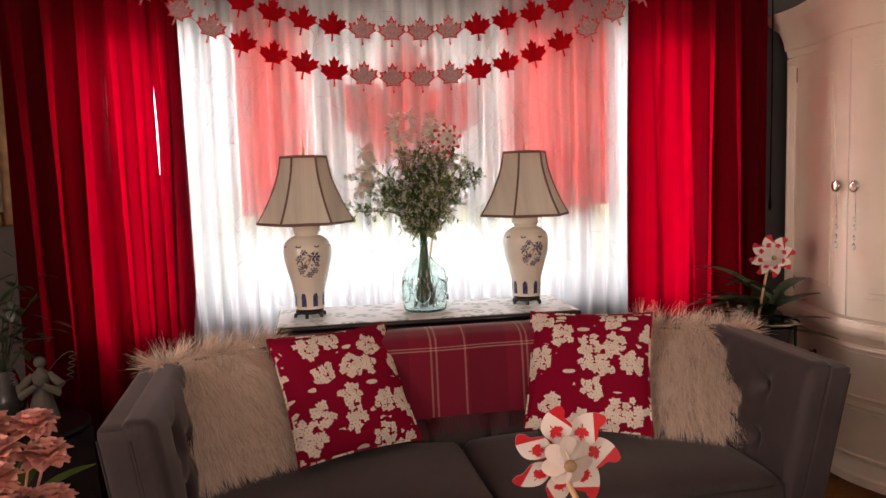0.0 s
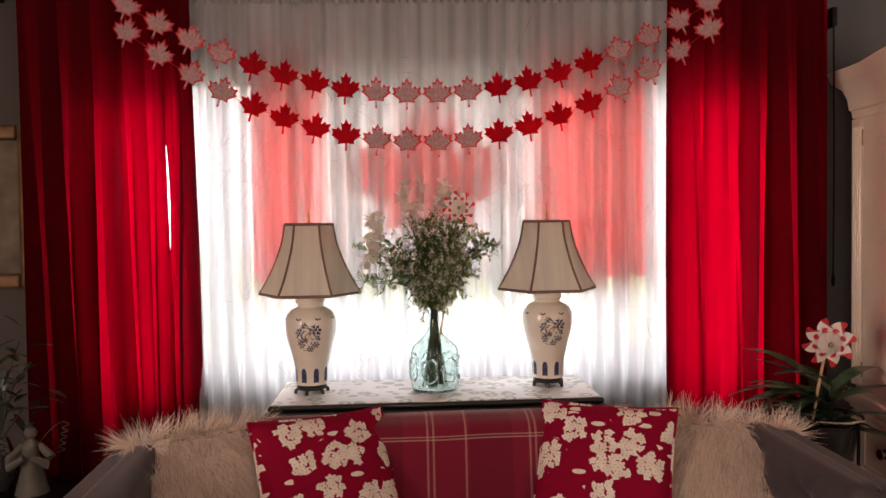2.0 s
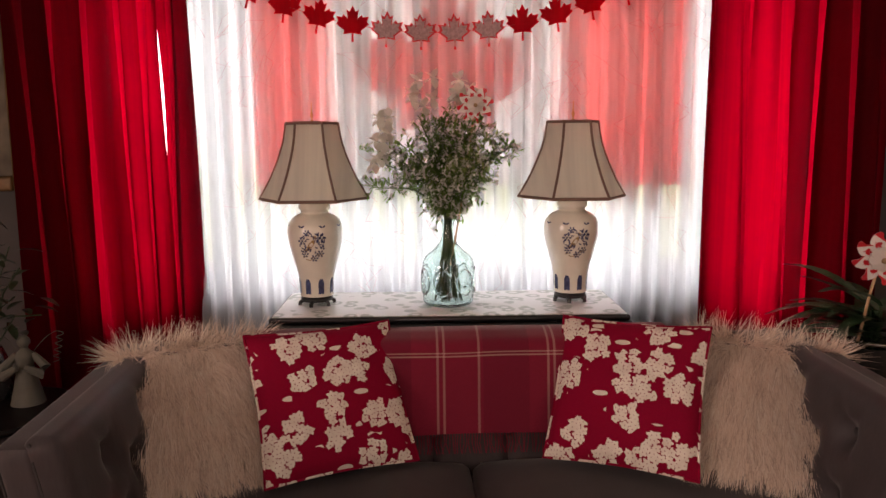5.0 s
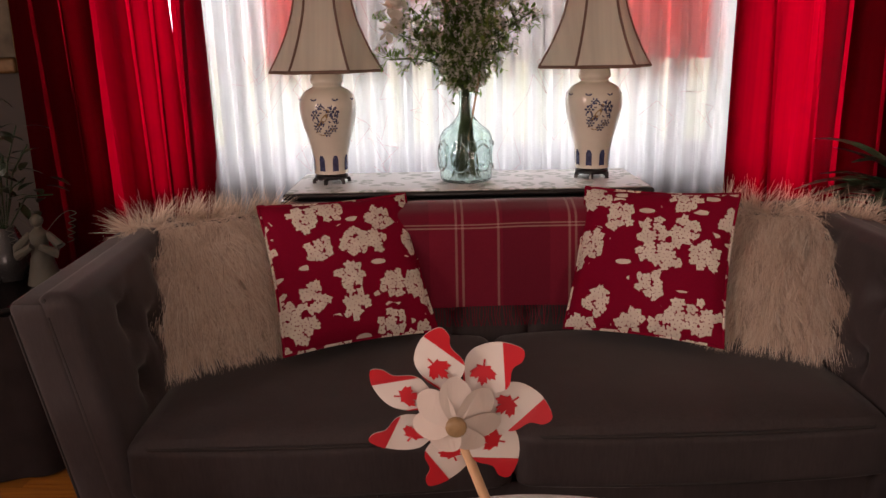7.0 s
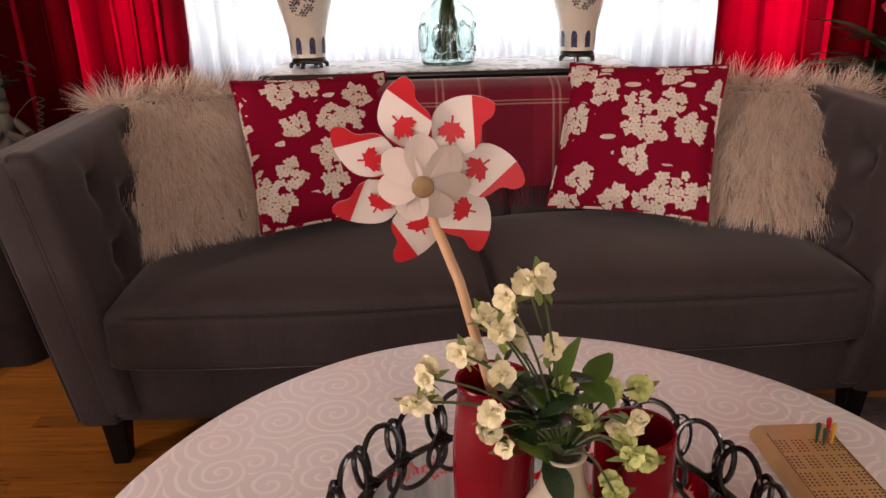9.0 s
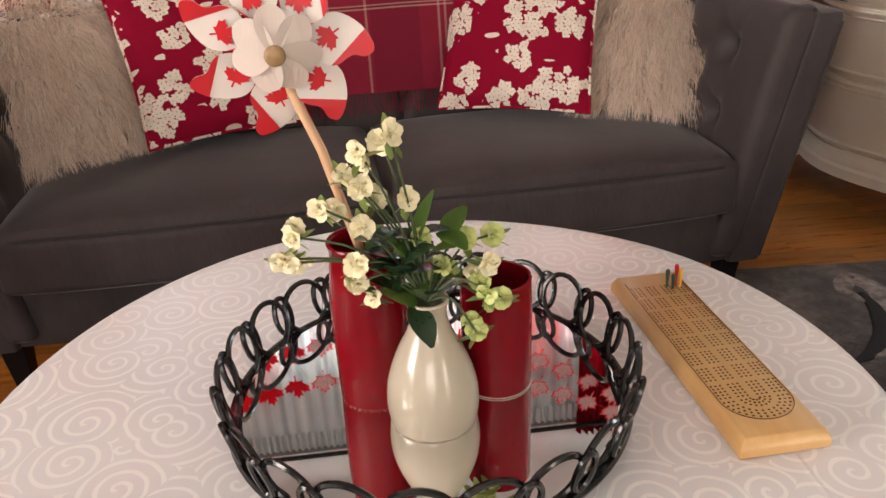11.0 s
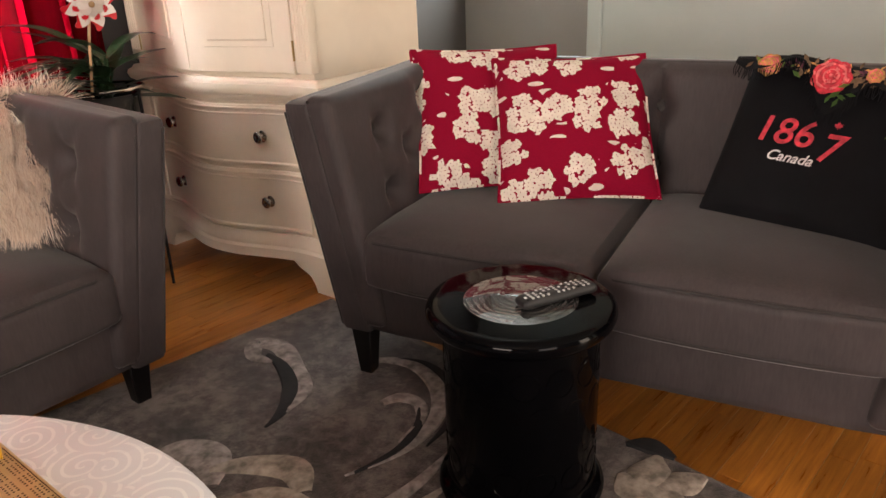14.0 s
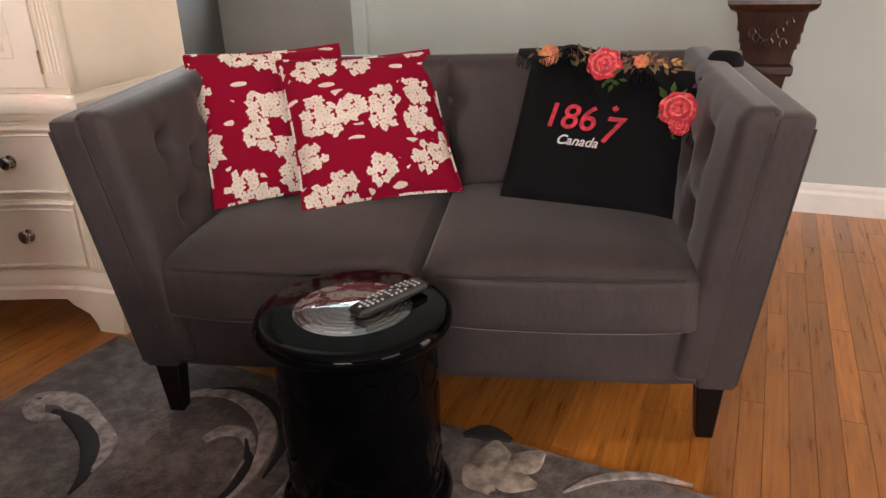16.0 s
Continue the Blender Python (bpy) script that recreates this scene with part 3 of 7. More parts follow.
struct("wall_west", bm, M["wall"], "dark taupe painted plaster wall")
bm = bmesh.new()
# both openings are added for the fill lamps behind this unseen wall
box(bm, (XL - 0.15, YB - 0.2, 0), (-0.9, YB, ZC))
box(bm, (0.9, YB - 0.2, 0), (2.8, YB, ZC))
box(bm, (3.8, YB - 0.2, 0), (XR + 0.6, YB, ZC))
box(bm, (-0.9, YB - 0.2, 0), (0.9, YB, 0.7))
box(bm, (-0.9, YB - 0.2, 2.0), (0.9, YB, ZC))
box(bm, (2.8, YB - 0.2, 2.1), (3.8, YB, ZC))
struct("wall_south", bm, M["wall_side"], "plain painted wall with openings added for unseen fill lamps")
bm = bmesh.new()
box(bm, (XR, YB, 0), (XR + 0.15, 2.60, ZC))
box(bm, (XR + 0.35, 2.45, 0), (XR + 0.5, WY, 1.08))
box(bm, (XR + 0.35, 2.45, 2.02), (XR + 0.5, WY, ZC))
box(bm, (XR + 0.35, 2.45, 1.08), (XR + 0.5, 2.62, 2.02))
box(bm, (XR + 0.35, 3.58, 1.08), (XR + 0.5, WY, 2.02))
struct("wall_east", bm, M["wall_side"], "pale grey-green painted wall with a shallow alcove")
bm = bmesh.new()
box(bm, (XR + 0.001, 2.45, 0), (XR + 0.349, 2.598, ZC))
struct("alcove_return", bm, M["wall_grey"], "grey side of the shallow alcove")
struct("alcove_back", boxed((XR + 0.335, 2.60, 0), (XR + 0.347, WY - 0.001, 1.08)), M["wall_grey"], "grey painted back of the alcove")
bm = boxed((XR - 0.02, 2.52, 0.16), (XR + 0.02, 2.60, 2.2), 0.006)
struct("alcove_trim", bm, M["wall_side"], "white painted upright trim beside the alcove")
bm = boxed((XR + 0.29, 2.604, 0.96), (XR + 0.333, WY - 0.002, 1.0), 0.005)
struct("alcove_rail", bm, M["wall_side"], "pale painted rail across the alcove")
struct("ceiling", boxed((XL - 0.15, YB - 0.2, ZC), (XR + 0.6, WY + 0.22, ZC + 0.1)), M["ceiling"], "plain white ceiling")
floor = struct("floor", boxed((XL - 0.15, YB - 0.2, -0.12), (XR + 0.6, WY + 0.22, -0.012)), M["gap"], "warm oak strip floor")


def baseboard_run(name, a, b, nrm):
    a, b, nrm = Vector(a), Vector(b), Vector(nrm)
    prof = [(0, 0), (0.016, 0), (0.016, 0.085), (0.011, 0.10), (0.011, 0.115), (0.005, 0.125), (0, 0.13)]
    bm = bmesh.new()
    rows = [[bm.verts.new(p + nrm * o + Vector((0, 0, z))) for o, z in prof] for p in (a, b)]
    grid_faces(bm, rows, closed_v=True)
    bm.faces.new(rows[0])
    bm.faces.new(rows[1][::-1])
    bmesh.ops.recalc_face_normals(bm, faces=bm.faces)
    return struct(name, bm, M["trim"], "white moulded baseboard")


baseboard_run("baseboard", (XR, YB, 0), (XR, 2.51, 0), (-1, 0, 0))
baseboard_run("baseboard", (XL, WY, 0), (XR, WY, 0), (0, -1, 0))
baseboard_run("baseboard", (XL, YB, 0), (XL, WY, 0), (1, 0, 0))

# the front window: casing, mullions and panes
win = tagged(new("window_1"), "wide white-framed picture window full of daylight", "window", kind="structure")
for x in (-0.80, -0.42, 1.32, 1.81):
    part("window_frame", boxed((x, WY + 0.06, 0.93), (x + 0.05, WY + 0.13, 2.10), 0.006), M["trim"], win, smooth=False)
for z in (0.88, 2.10):
    part("window_frame", boxed((-0.80, WY + 0.05, z), (1.86, WY + 0.14, z + 0.05), 0.006), M["trim"], win, smooth=False)
part("window_sill", boxed((-0.85, WY - 0.06, 0.85), (1.91, WY - 0.002, 0.88), 0.008), M["trim"], win, smooth=False)
for a, b in ((-0.75, -0.42), (-0.37, 1.32), (1.37, 1.81)):
    p = part("pane", boxed((a, WY + 0.09, 0.93), (b, WY + 0.096, 2.10)), M["pane"], win, smooth=False)
    p.visible_shadow = False

# pale lawn and bright sky beyond the glass
g = Nodes("hazy_street_light")
sz = g.n("ShaderNodeSeparateXYZ")
g.link(g.coords(), sz.inputs[0])
em = g.n("ShaderNodeEmission")
em.inputs[1].default_value = 7.5
wave = g.math("ADD", sz.outputs[2], g.math("MULTIPLY", g.noise(g.coords(), 0.8, 4.0), 0.5))
g.link(g.ramp(g.math("DIVIDE", wave, 6.0), [(0.0, (0.42, 0.52, 0.30)), (0.17, (0.55, 0.66, 0.40)), (0.24, (0.80, 0.80, 0.62)), (0.32, (0.92, 0.96, 0.98))]), em.inputs[0])
g.link(em.outputs[0], g.out.inputs[0])
struct("backdrop", boxed((-9.0, 12.0, -0.5), (10.0, 12.05, 6.5)), g.m, "hazy bright lawn and sky outside")
struct("ground", boxed((-9.0, WY + 0.23, -0.6), (10.0, 11.99, -0.5)), plain("mown_lawn", (0.07, 0.12, 0.04), 0.9, vary=0.3, scale=3.0, bump=0.5, bscale=40), "lawn outside the window")

# ---- window dressing ----


def drape(name, x0, x1, z0, z1, folds, depth, mat, seed, parent):
    """Light cloth in many small soft folds."""
    rnd = random.Random(seed)
    bm = bmesh.new()
    n, rows = folds * 9, []
    ph = [rnd.uniform(-0.5, 0.5) for _ in range(folds + 2)]
    am = [rnd.uniform(0.55, 1.3) for _ in range(folds + 2)]
    nz = 24
    for i in range(n + 1):
        u = i / n
        k = u * folds
        a = am[int(k)] * (1 - k % 1) + am[int(k) + 1] * (k % 1)
        col = []
        for j in range(nz + 1):
            w = j / nz
            gather = 0.35 + 0.65 * min(1.0, (1 - w) * 3.0)
            yy = depth * a * gather * math.sin(2 * math.pi * (k + 0.25 * math.sin(2.1 * w + ph[int(k)])) + ph[0])
            yy += 0.3 * depth * noise.noise(Vector((u * 6 + seed, w * 2.5, 0)))
            col.append(bm.verts.new((x0 + (x1 - x0) * u, yy, z0 + (z1 - z0) * w)))
        rows.append(col)
    grid_faces(bm, rows)
    return part(name, bm, mat, parent)


def pleated(bm, edge0, edge1, y, folds, depth, seed, z0=0.02, z1=2.44):
    """Heavy cloth in rounded pleats that lap over themselves, between two hanging edges."""
    rnd = random.Random(seed)
    n, nz = folds * 16, 30
    am = [rnd.uniform(0.45, 1.35) for _ in range(folds + 2)]
    wd = [rnd.uniform(-0.35, 0.35) for _ in range(folds + 2)]
    rows = []
    for i in range(n + 1):
        u = i / n
        k = u * folds
        q = k % 1
        q = q * q * (3 - 2 * q)
        a = am[int(k)] * (1 - q) + am[int(k) + 1] * q
        w_ = wd[int(k)] * (1 - q) + wd[int(k) + 1] * q
        col = []
        for j in range(nz + 1):
            w = j / nz
            z = z0 + (z1 - z0) * w
            e0, e1 = edge0(w), edge1(w)
            open_ = 0.30 + 0.70 * min(1.0, (1 - w) * 2.2)
            ph = 2 * math.pi * (k + 0.16 * math.sin(2.4 * w + 5 * w_)) + w_
            ends = min(1.0, 8 * min(u, 1 - u))
            x = e0 + (e1 - e0) * u + ends * 0.55 * depth * a * open_ * math.sin(2 * ph) * 0.5
            yy = y + depth * a * open_ * math.sin(ph) + 0.25 * depth * noise.noise(Vector((u * 7 + seed, w * 2.0, 0)))
            col.append(bm.verts.new((x, yy, z)))
        rows.append(col)
    grid_faces(bm, rows)


def curtain(edges, folds, seed, label, ret):
    """Several hung widths side by side; daylight shows where their edges part."""
    x0, x1 = edges[0][0](1.0), edges[-1][1](1.0)
    c = (x0 + x1) / 2
    th = thing("curtain", pose(c, 3.48, 0), label, "curtain", "red curtains at the window")
    for k, ((a, b), f) in enumerate(zip(edges, folds)):
        bm = bmesh.new()
        pleated(bm, lambda w, a=a: a(w) - c, lambda w, b=b: b(w) - c, 0.012 * k, f, 0.056, seed + k)
        part("cloth", bm, M["curtain"], th)
    bm = bmesh.new()
    n = 70
    rows = [[bm.verts.new((x0 - c + (x1 - x0) * i / n, 0.022 * math.sin(i * 1.9 + seed) + 0.008 * math.sin(i * 0.7) - 0.004, z)) for z in (2.40, 2.44, 2.49, 2.52)] for i in range(n + 1)]
    grid_faces(bm, rows)
    part("header", bm, M["curtain"], th, "gathered ruffle along the rod pocket")
    # side strip added to keep window light from leaking onto the armoire
    e = (x0 if ret < 0 else x1) - c
    bm = bmesh.new()
    rows = [[bm.verts.new((e + ret * 0.012 * math.sin(k * 0.8), 0.01 + 0.17 * k / 6, 0.02 + 2.46 * j / 8)) for j in range(9)] for k in range(7)]
    grid_faces(bm, rows)
    part("return", bm, M["curtain"], th, "curtain edge turned back to the wall, added to block stray light")
    return th


def hang(x, gap=0.0, mid=0.6, spread=0.25, drift=0.0):
    """A hanging edge that parts from its neighbour round a given height."""
    return lambda w: x + gap * math.exp(-((w - mid) / spread) ** 2) + drift * (1 - w)


curtain([(hang(-1.115, 0, drift=0.03), hang(-0.735, -0.003, 0.70, 0.09, 0.02)), (hang(-0.737, 0.003, 0.70, 0.09, 0.02), hang(-0.5455, -0.001, 0.66, 0.13)), (hang(-0.562, 0.0175, 0.66, 0.13), hang(-0.447, drift=0.012))], (3, 2, 1), 3, "long red curtain gathered on a rod, glowing with daylight", -1)
curtain([(hang(1.465), hang(1.601)), (hang(1.598, 0.002, 0.55, 0.2), hang(1.757, -0.001, 0.75, 0.12)), (hang(1.756, 0.003, 0.78, 0.14), hang(2.125))], (1, 1, 3), 8, "long red curtain gathered on a rod, glowing with daylight", 1)
for x0, x1, sd in ((-0.50, 0.475, 21), (0.475, 1.52, 34)):
    th = thing("sheer_curtain", pose((x0 + x1) / 2, 3.545, 0), "white patterned sheer curtain hung over the window", "curtain", "sheer curtains")
    hw = (x1 - x0) / 2
    drape("cloth", -hw, hw, 0.03, 2.40, 15, 0.018, M["sheer"], sd, th)
    bm = bmesh.new()
    n = 120
    rows = [[bm.verts.new((-hw + 2 * hw * i / n, 0.010 * math.sin(i * 1.7 + sd) - 0.012, z)) for z in (2.38, 2.41, 2.45, 2.475)] for i in range(n + 1)]
    grid_faces(bm, rows)
    part("header", bm, M["sheer"], th, "gathered ruffle at the top")
    # fine stitched lines of the woven pattern
    rnd = random.Random(sd)
    bm = bmesh.new()
    for _ in range(46):
        x, z = rnd.uniform(-hw + 0.05, hw - 0.1), rnd.uniform(0.9, 2.1)
        for _k in range(4):
            nx, nz = x + rnd.choice((-1, 1)) * rnd.uniform(0.02, 0.07), z + rnd.uniform(-0.11, 0.11)
            tube([(x, -0.026, z), (nx, -0.026, nz)], 0.0008, 3, bm)
            x, z = nx, nz
    part("stitched_pattern", bm, M["glitter"], th, "thin zigzag stitching", smooth=False)
    tagged(th.children[-1], kind="stuff")

rod = thing("curtain_rod", pose(0, 3.46, 2.46), "dark curtain rod with round finials above the window", "curtain rod")
part("rod", tube([(-1.30, 0, 0), (2.19, 0, 0)], 0.011, 10), M["leg"], rod)
for x in (-1.31, 2.20):
    bm = bmesh.new()
    bmesh.ops.create_uvsphere(bm, u_segments=14, v_segments=9, radius=0.026)
    bmesh.ops.translate(bm, verts=bm.verts, vec=(x, 0, 0))
    part("finial", bm, M["leg"], rod)
for x in (-1.27, 2.165):
    part("bracket", boxed((x - 0.008, 0.012, -0.03), (x + 0.008, 0.218, 0.01), 0.003), M["leg"], rod)
cord = thing("blind_cord", pose(2.185, 3.55, 2.30), "dark blind cord hanging beside the curtain", "cord")
part("cord", tube([(0, 0, 0), (0.003, 0, -0.6), (0, 0, -1.05)], 0.004, 6), M["leg"], cord)
part("toggle", lathe([(0.004, -1.10), (0.009, -1.085), (0.007, -1.05), (0.003, -1.045)], 10), M["leg"], cord)
part("hook", boxed((-0.012, -0.01, -0.02), (0.012, 0.13, 0.06), 0.006), M["leg"], cord)

# the flag hung against the glass
flag = thing("national_flag", pose(0.46, 3.635, 1.25), "red and white maple leaf flag hung in the window", "flag")


def flag_piece(name, x0, x1, z0, z1, mat, dy=0.0):
    bm = bmesh.new()
    n, m = 16, 10
    rows = [[bm.verts.new((x0 + (x1 - x0) * i / n, dy + 0.006 * math.sin((x0 + (x1 - x0) * i / n) * 9 + j * 0.3), z0 + (z1 - z0) * j / m)) for j in range(m + 1)] for i in range(n + 1)]
    grid_faces(bm, rows)
    return part(name, bm, mat, flag)


flag_piece("red_bar", -0.70, -0.412, 0, 0.91, M["flag_red"])
flag_piece("white_field", -0.412, 0.483, 0, 0.91, M["flag_white"])
flag_piece("red_bar", 0.483, 0.97, 0, 0.91, M["flag_red"])
part("maple_leaf", leaf_plate(0.405, 0, None, Matrix.Translation((0.037, -0.014, 0.385))), M["flag_red"], flag, smooth=False)

# paper leaf garland: two strands of twenty leaves
for zc, dep, sd in ((1.985, 0.345, 0), (1.80, 0.43, 1)):
    th = thing("leaf_garland", pose(0.475, 3.385, zc), "garland of red and silver maple leaves strung across the curtains", "garland", "leaf garlands")
    path = []
    for i in range(20):
        u = (i - 9.5) / 9.5
        x, z = 1.125 * u, dep * u * u
        path.append((x, 0.0, z))
        tilt = 0.52 * u * abs(u) ** 0.3 * (1 if abs(u) < 0.98 else 0.6)
        rnd = random.Random(i + 50 * sd)
        m = Matrix.Translation((x, -0.004, z - 0.004)) @ Matrix.Rotation(-tilt + rnd.uniform(-0.07, 0.07), 4, "Y") @ Matrix.Rotation(rnd.uniform(-0.18, 0.18), 4, "Z")
        silver = (i // 4) % 2 == 0
        lf = part("leaf", leaf_plate(0.069, 0.0012, None, m), M["red_print"] if silver else M["red_glitter"], th, smooth=False)
        if silver:
            part("silver_face", leaf_plate(0.056, 0.0008, None, m @ Matrix.Translation((0, -0.0016, 0))), M["glitter"], lf, "silver glitter face", smooth=False)
    ends = [(path[0][0] - 0.04, 0.075, 2.46 - zc), *path, (path[-1][0] + 0.04, 0.075, 2.46 - zc)]
    part("string", tube(ends, 0.0012, 5), M["red_print"], th)

# framed print beside the curtain
pic = thing("picture_frame", pose(-1.40, 3.664, 1.58), "carved gilt wooden picture frame on the dark wall", "picture")
for lo, hi in (((-0.25, -0.03, -0.34), (-0.19, 0.015, 0.34)), ((0.19, -0.03, -0.34), (0.25, 0.015, 0.34)), ((-0.188, -0.03, 0.28), (0.188, 0.015, 0.34)), ((-0.188, -0.03, -0.34), (0.188, 0.015, -0.28))):
    part("frame_rail", boxed(lo, hi, 0.012, 3), M["gilt"], pic)
part("print", boxed((-0.188, -0.004, -0.278), (0.188, 0.012, 0.278)), M["picture"], pic, "faded print", smooth=False)

# ---- sofas ----


def sofa(name, m, wt, wb, depth, cushions, cols, label, group, inset=0.13):
    th = thing(name, m, label, "sofa", group)
    zt, zb = 0.80, 0.140
    leg_x = wb - 0.055
    for sx in (-1, 1):
        for y in (inset, depth - 0.07):
            bm = bmesh.new()
            bmesh.ops.create_cube(bm, size=1)
            for v in bm.verts:
                k = 0.031 if v.co.z > 0 else 0.020
                v.co = Vector((sx * leg_x + math.copysign(k, v.co.x), y + math.copysign(k, v.co.y), 0.0 if v.co.z < 0 else zb + 0.01))
            bmesh.ops.bevel(bm, geom=list(bm.edges), offset=0.003, segments=1, affect="EDGES")
            part("leg", bm, M["leg"], th, "tapered black wooden leg")
    part("seat_frame", soft_box((-wb + 0.085, 0.065, zb), (wb - 0.085, depth - 0.12, 0.30), 0.02, 8), M["sofa"], th)
    # arms: slabs that flare outwards, as high as the back
    for sx in (-1, 1):
        bm = soft_box((-0.045, 0.0, zb), (0.047, depth - 0.01, zt), 0.016, 16)
        for v in bm.verts:
            t = (v.co.z - zb) / (zt - zb)
            v.co.x = sx * ((wb - 0.045) * (1 - t) + (wt - 0.04) * t) + v.co.x * (1.05 - 0.2 * t)
            v.co.y += (0.055 - 0.075 * t) * (1 - v.co.y / depth)
            v.co.z += 0.02 * t * v.co.y / depth
        arm = part("arm", bm, M["sofa_dark"], th)
        xb, xt = sx * (wb - 0.085), sx * (wt - 0.080)
        f = 0.32
        xl = xb * (1 - f) + xt * f
        bt = [(0.20, 0.69), (0.45, 0.72), (0.20, 0.52), (0.45, 0.56), (0.325, 0.62)]
        bm = soft_box((-0.030 if sx > 0 else -0.056, 0.003, zb + 0.02), (0.056 if sx > 0 else 0.030, depth - 0.02, zt + 0.014), 0.030, 48)
        for v in bm.verts:
            t = (v.co.z - zb) / (zt - zb)
            y0, z0 = v.co.y, v.co.z
            inner = -v.co.x * sx > -0.005
            if inner:
                for bu, bz in bt:
                    dy, dz = y0 - bu, z0 - bz
                    v.co.x += sx * (0.040 * math.exp(-(dy * dy + dz * dz) / 0.0013) + 0.010 * math.exp(-(abs(dy) - 0.6 * abs(dz)) ** 2 / 0.0002) * math.exp(-(dy * dy + dz * dz) / 0.006))
                v.co.x -= sx * 0.020 * max(0.0, 1 - ((y0 - 0.36) / 0.36) ** 2) * max(0.0, 1 - ((z0 - 0.60) / 0.24) ** 2)
            v.co.x += sx * ((wb - 0.118) * (1 - t) + (wt - 0.112) * t)
            v.co.y += (0.050 - 0.072 * t) * (1 - y0 / depth)
            v.co.z += 0.02 * t * y0 / depth
        seam = []
        for k in range(9):
            t = 0.05 + 0.90 * k / 8
            seam.append((sx * ((wb - 0.093) * (1 - t) + (wt - 0.079) * t), 0.058 - 0.074 * t, zb + t * (zt - zb)))
        part("piping", tube(seam, 0.0045, 6), M["piping"], th, "corded seam down the front of the arm")
        seam = [(sx * ((wb - 0.004) * (1 - t) + (wt - 0.003) * t), 0.058 - 0.074 * t, zb + t * (zt - zb)) for t in [0.03 + 0.93 * k / 8 for k in range(9)]]
        part("piping", tube(seam, 0.0035, 6), M["piping"], th, "corded outer edge of the arm")
        rail = [(sx * (wt - 0.079 + 0.002 * k / 8), -0.016 + (depth - 0.03) * k / 8, zt + 0.002 + 0.02 * k / 8) for k in range(9)]
        part("piping", tube(rail, 0.0045, 6), M["piping"], th, "corded seam along the top of the arm")
        part("arm_pad", bm, M["sofa"], th, "button-tufted inner arm pad")
        for bu, bz in bt:
            t = (bz - zb) / (zt - zb)
            part("button", button((sx * ((wb - 0.118) * (1 - t) + (wt - 0.112) * t - 0.004), bu + (0.050 - 0.072 * t) * (1 - bu / depth), bz + 0.01 * t), (-sx, 0, 0)), M["piping"], th)
    # back
    zk = zt + 0.022
    bm = soft_box((-wt + 0.055, depth - 0.07, zb), (wt - 0.055, depth, zk), 0.024, 10)
    for v in bm.verts:
        t = (v.co.z - zb) / (zk - zb)
        v.co.x *= (wb * (1 - t) + wt * t) / wt
        v.co.y -= 0.02 * (1 - t)
    part("back", bm, M["sofa_dark"], th)
    w0, w1 = wb - 0.10, wt - 0.10
    q = [(-w0 - 0.03, depth - 0.090, 0.38), (w0 + 0.03, depth - 0.090, 0.38), (w1, depth - 0.062, zk - 0.004), (-w1, depth - 0.062, zk - 0.004)]
    bt = [((i + 0.5) / cols, 0.72) for i in range(cols)] + [((i + 0.5) / cols, 0.34) for i in range(cols)]
    bm, at, nrm = tufted(q, 0.05, bt, cols * 22, 30, (0, -1, 0))
    part("back_pad", bm, M["sofa"], th, "button-tufted back")
    for b in bt:
        part("button", button(at(*b), nrm), M["piping"], th)
    # loose seat cushions with piped edges
    x0, x1 = -wb + 0.095, wb - 0.095
    cw = (x1 - x0) / cushions
    for i in range(cushions):
        a, b = x0 + cw * i + 0.004, x0 + cw * (i + 1) - 0.004
        part("seat_cushion", soft_box((a, 0.03, 0.302), (b, depth - 0.115, 0.440), 0.020, 16, 0.046, 0.03), M["sofa"], th, "plump loose seat cushion")
        for z, o in ((0.432, 0.0), (0.316, 0.0)):
            bm = bmesh.new()
            pts = []
            for k in range(17):
                u = k / 16 * 2 - 1
                e = 0.028 * max(0, abs(u) - 0.93) / 0.07
                pts.append(((a + b) / 2 + u * (cw / 2 - 0.012), 0.031 - 0.03 * (1 - u * u) + e - 0.004 * o, z + (0.008 * (1 - u * u) if z > 0.4 else 0)))
            tube(pts, 0.0048, 6, bm)
            part("piping", bm, M["piping"], th)
    return th


SOFA = pose(0.61, 2.235, 0.0, 0, 0, 3.2)
sofa("sofa", SOFA, 1.063, 0.985, 0.765, 2, 8, "grey velvet tufted sofa with flared arms and black legs", "grey sofas")
LOVE = pose(2.118, 1.345, 0.012, 0, 0, -75.3)
sofa("loveseat", LOVE, 0.797, 0.728, 0.775, 2, 5, "grey velvet tufted loveseat with flared arms and black legs", "grey sofas", 0.09)

# ---- cushions ----


def pillow_mesh(w, h, t, n=22, ear=0.10):
    """A stuffed square: full in the middle, drawn in along the sides, pointed at the corners. Front faces -y."""
    bm = bmesh.new()
    for s in (-1, 1):
        rows = []
        for i in range(n + 1):
            row = []
            for j in range(n + 1):
                u, v = 2 * i / n - 1, 2 * j / n - 1
                x = u * w / 2 * (1 - ear * 0.5 * (1 - abs(u) ** 2) * v * v * 0.2 - ear * 0.55 * (1 - v * v) * u * u)
                z = v * h / 2 * (1 - ear * 0.55 * (1 - u * u) * v * v)
                k = max(0.0, (1 - u * u) * (1 - v * v)) ** 0.42
                wr = 0.006 * noise.noise(Vector((u * 2.2, v * 2.2, s * 3 + w * 40))) * k
                row.append(bm.verts.new((x, s * (t / 2 * k) + wr, z)))
            rows.append(row)
        grid_faces(bm, rows, flip=s > 0)
    bmesh.ops.remove_doubles(bm, verts=bm.verts, dist=0.0005)
    return bm


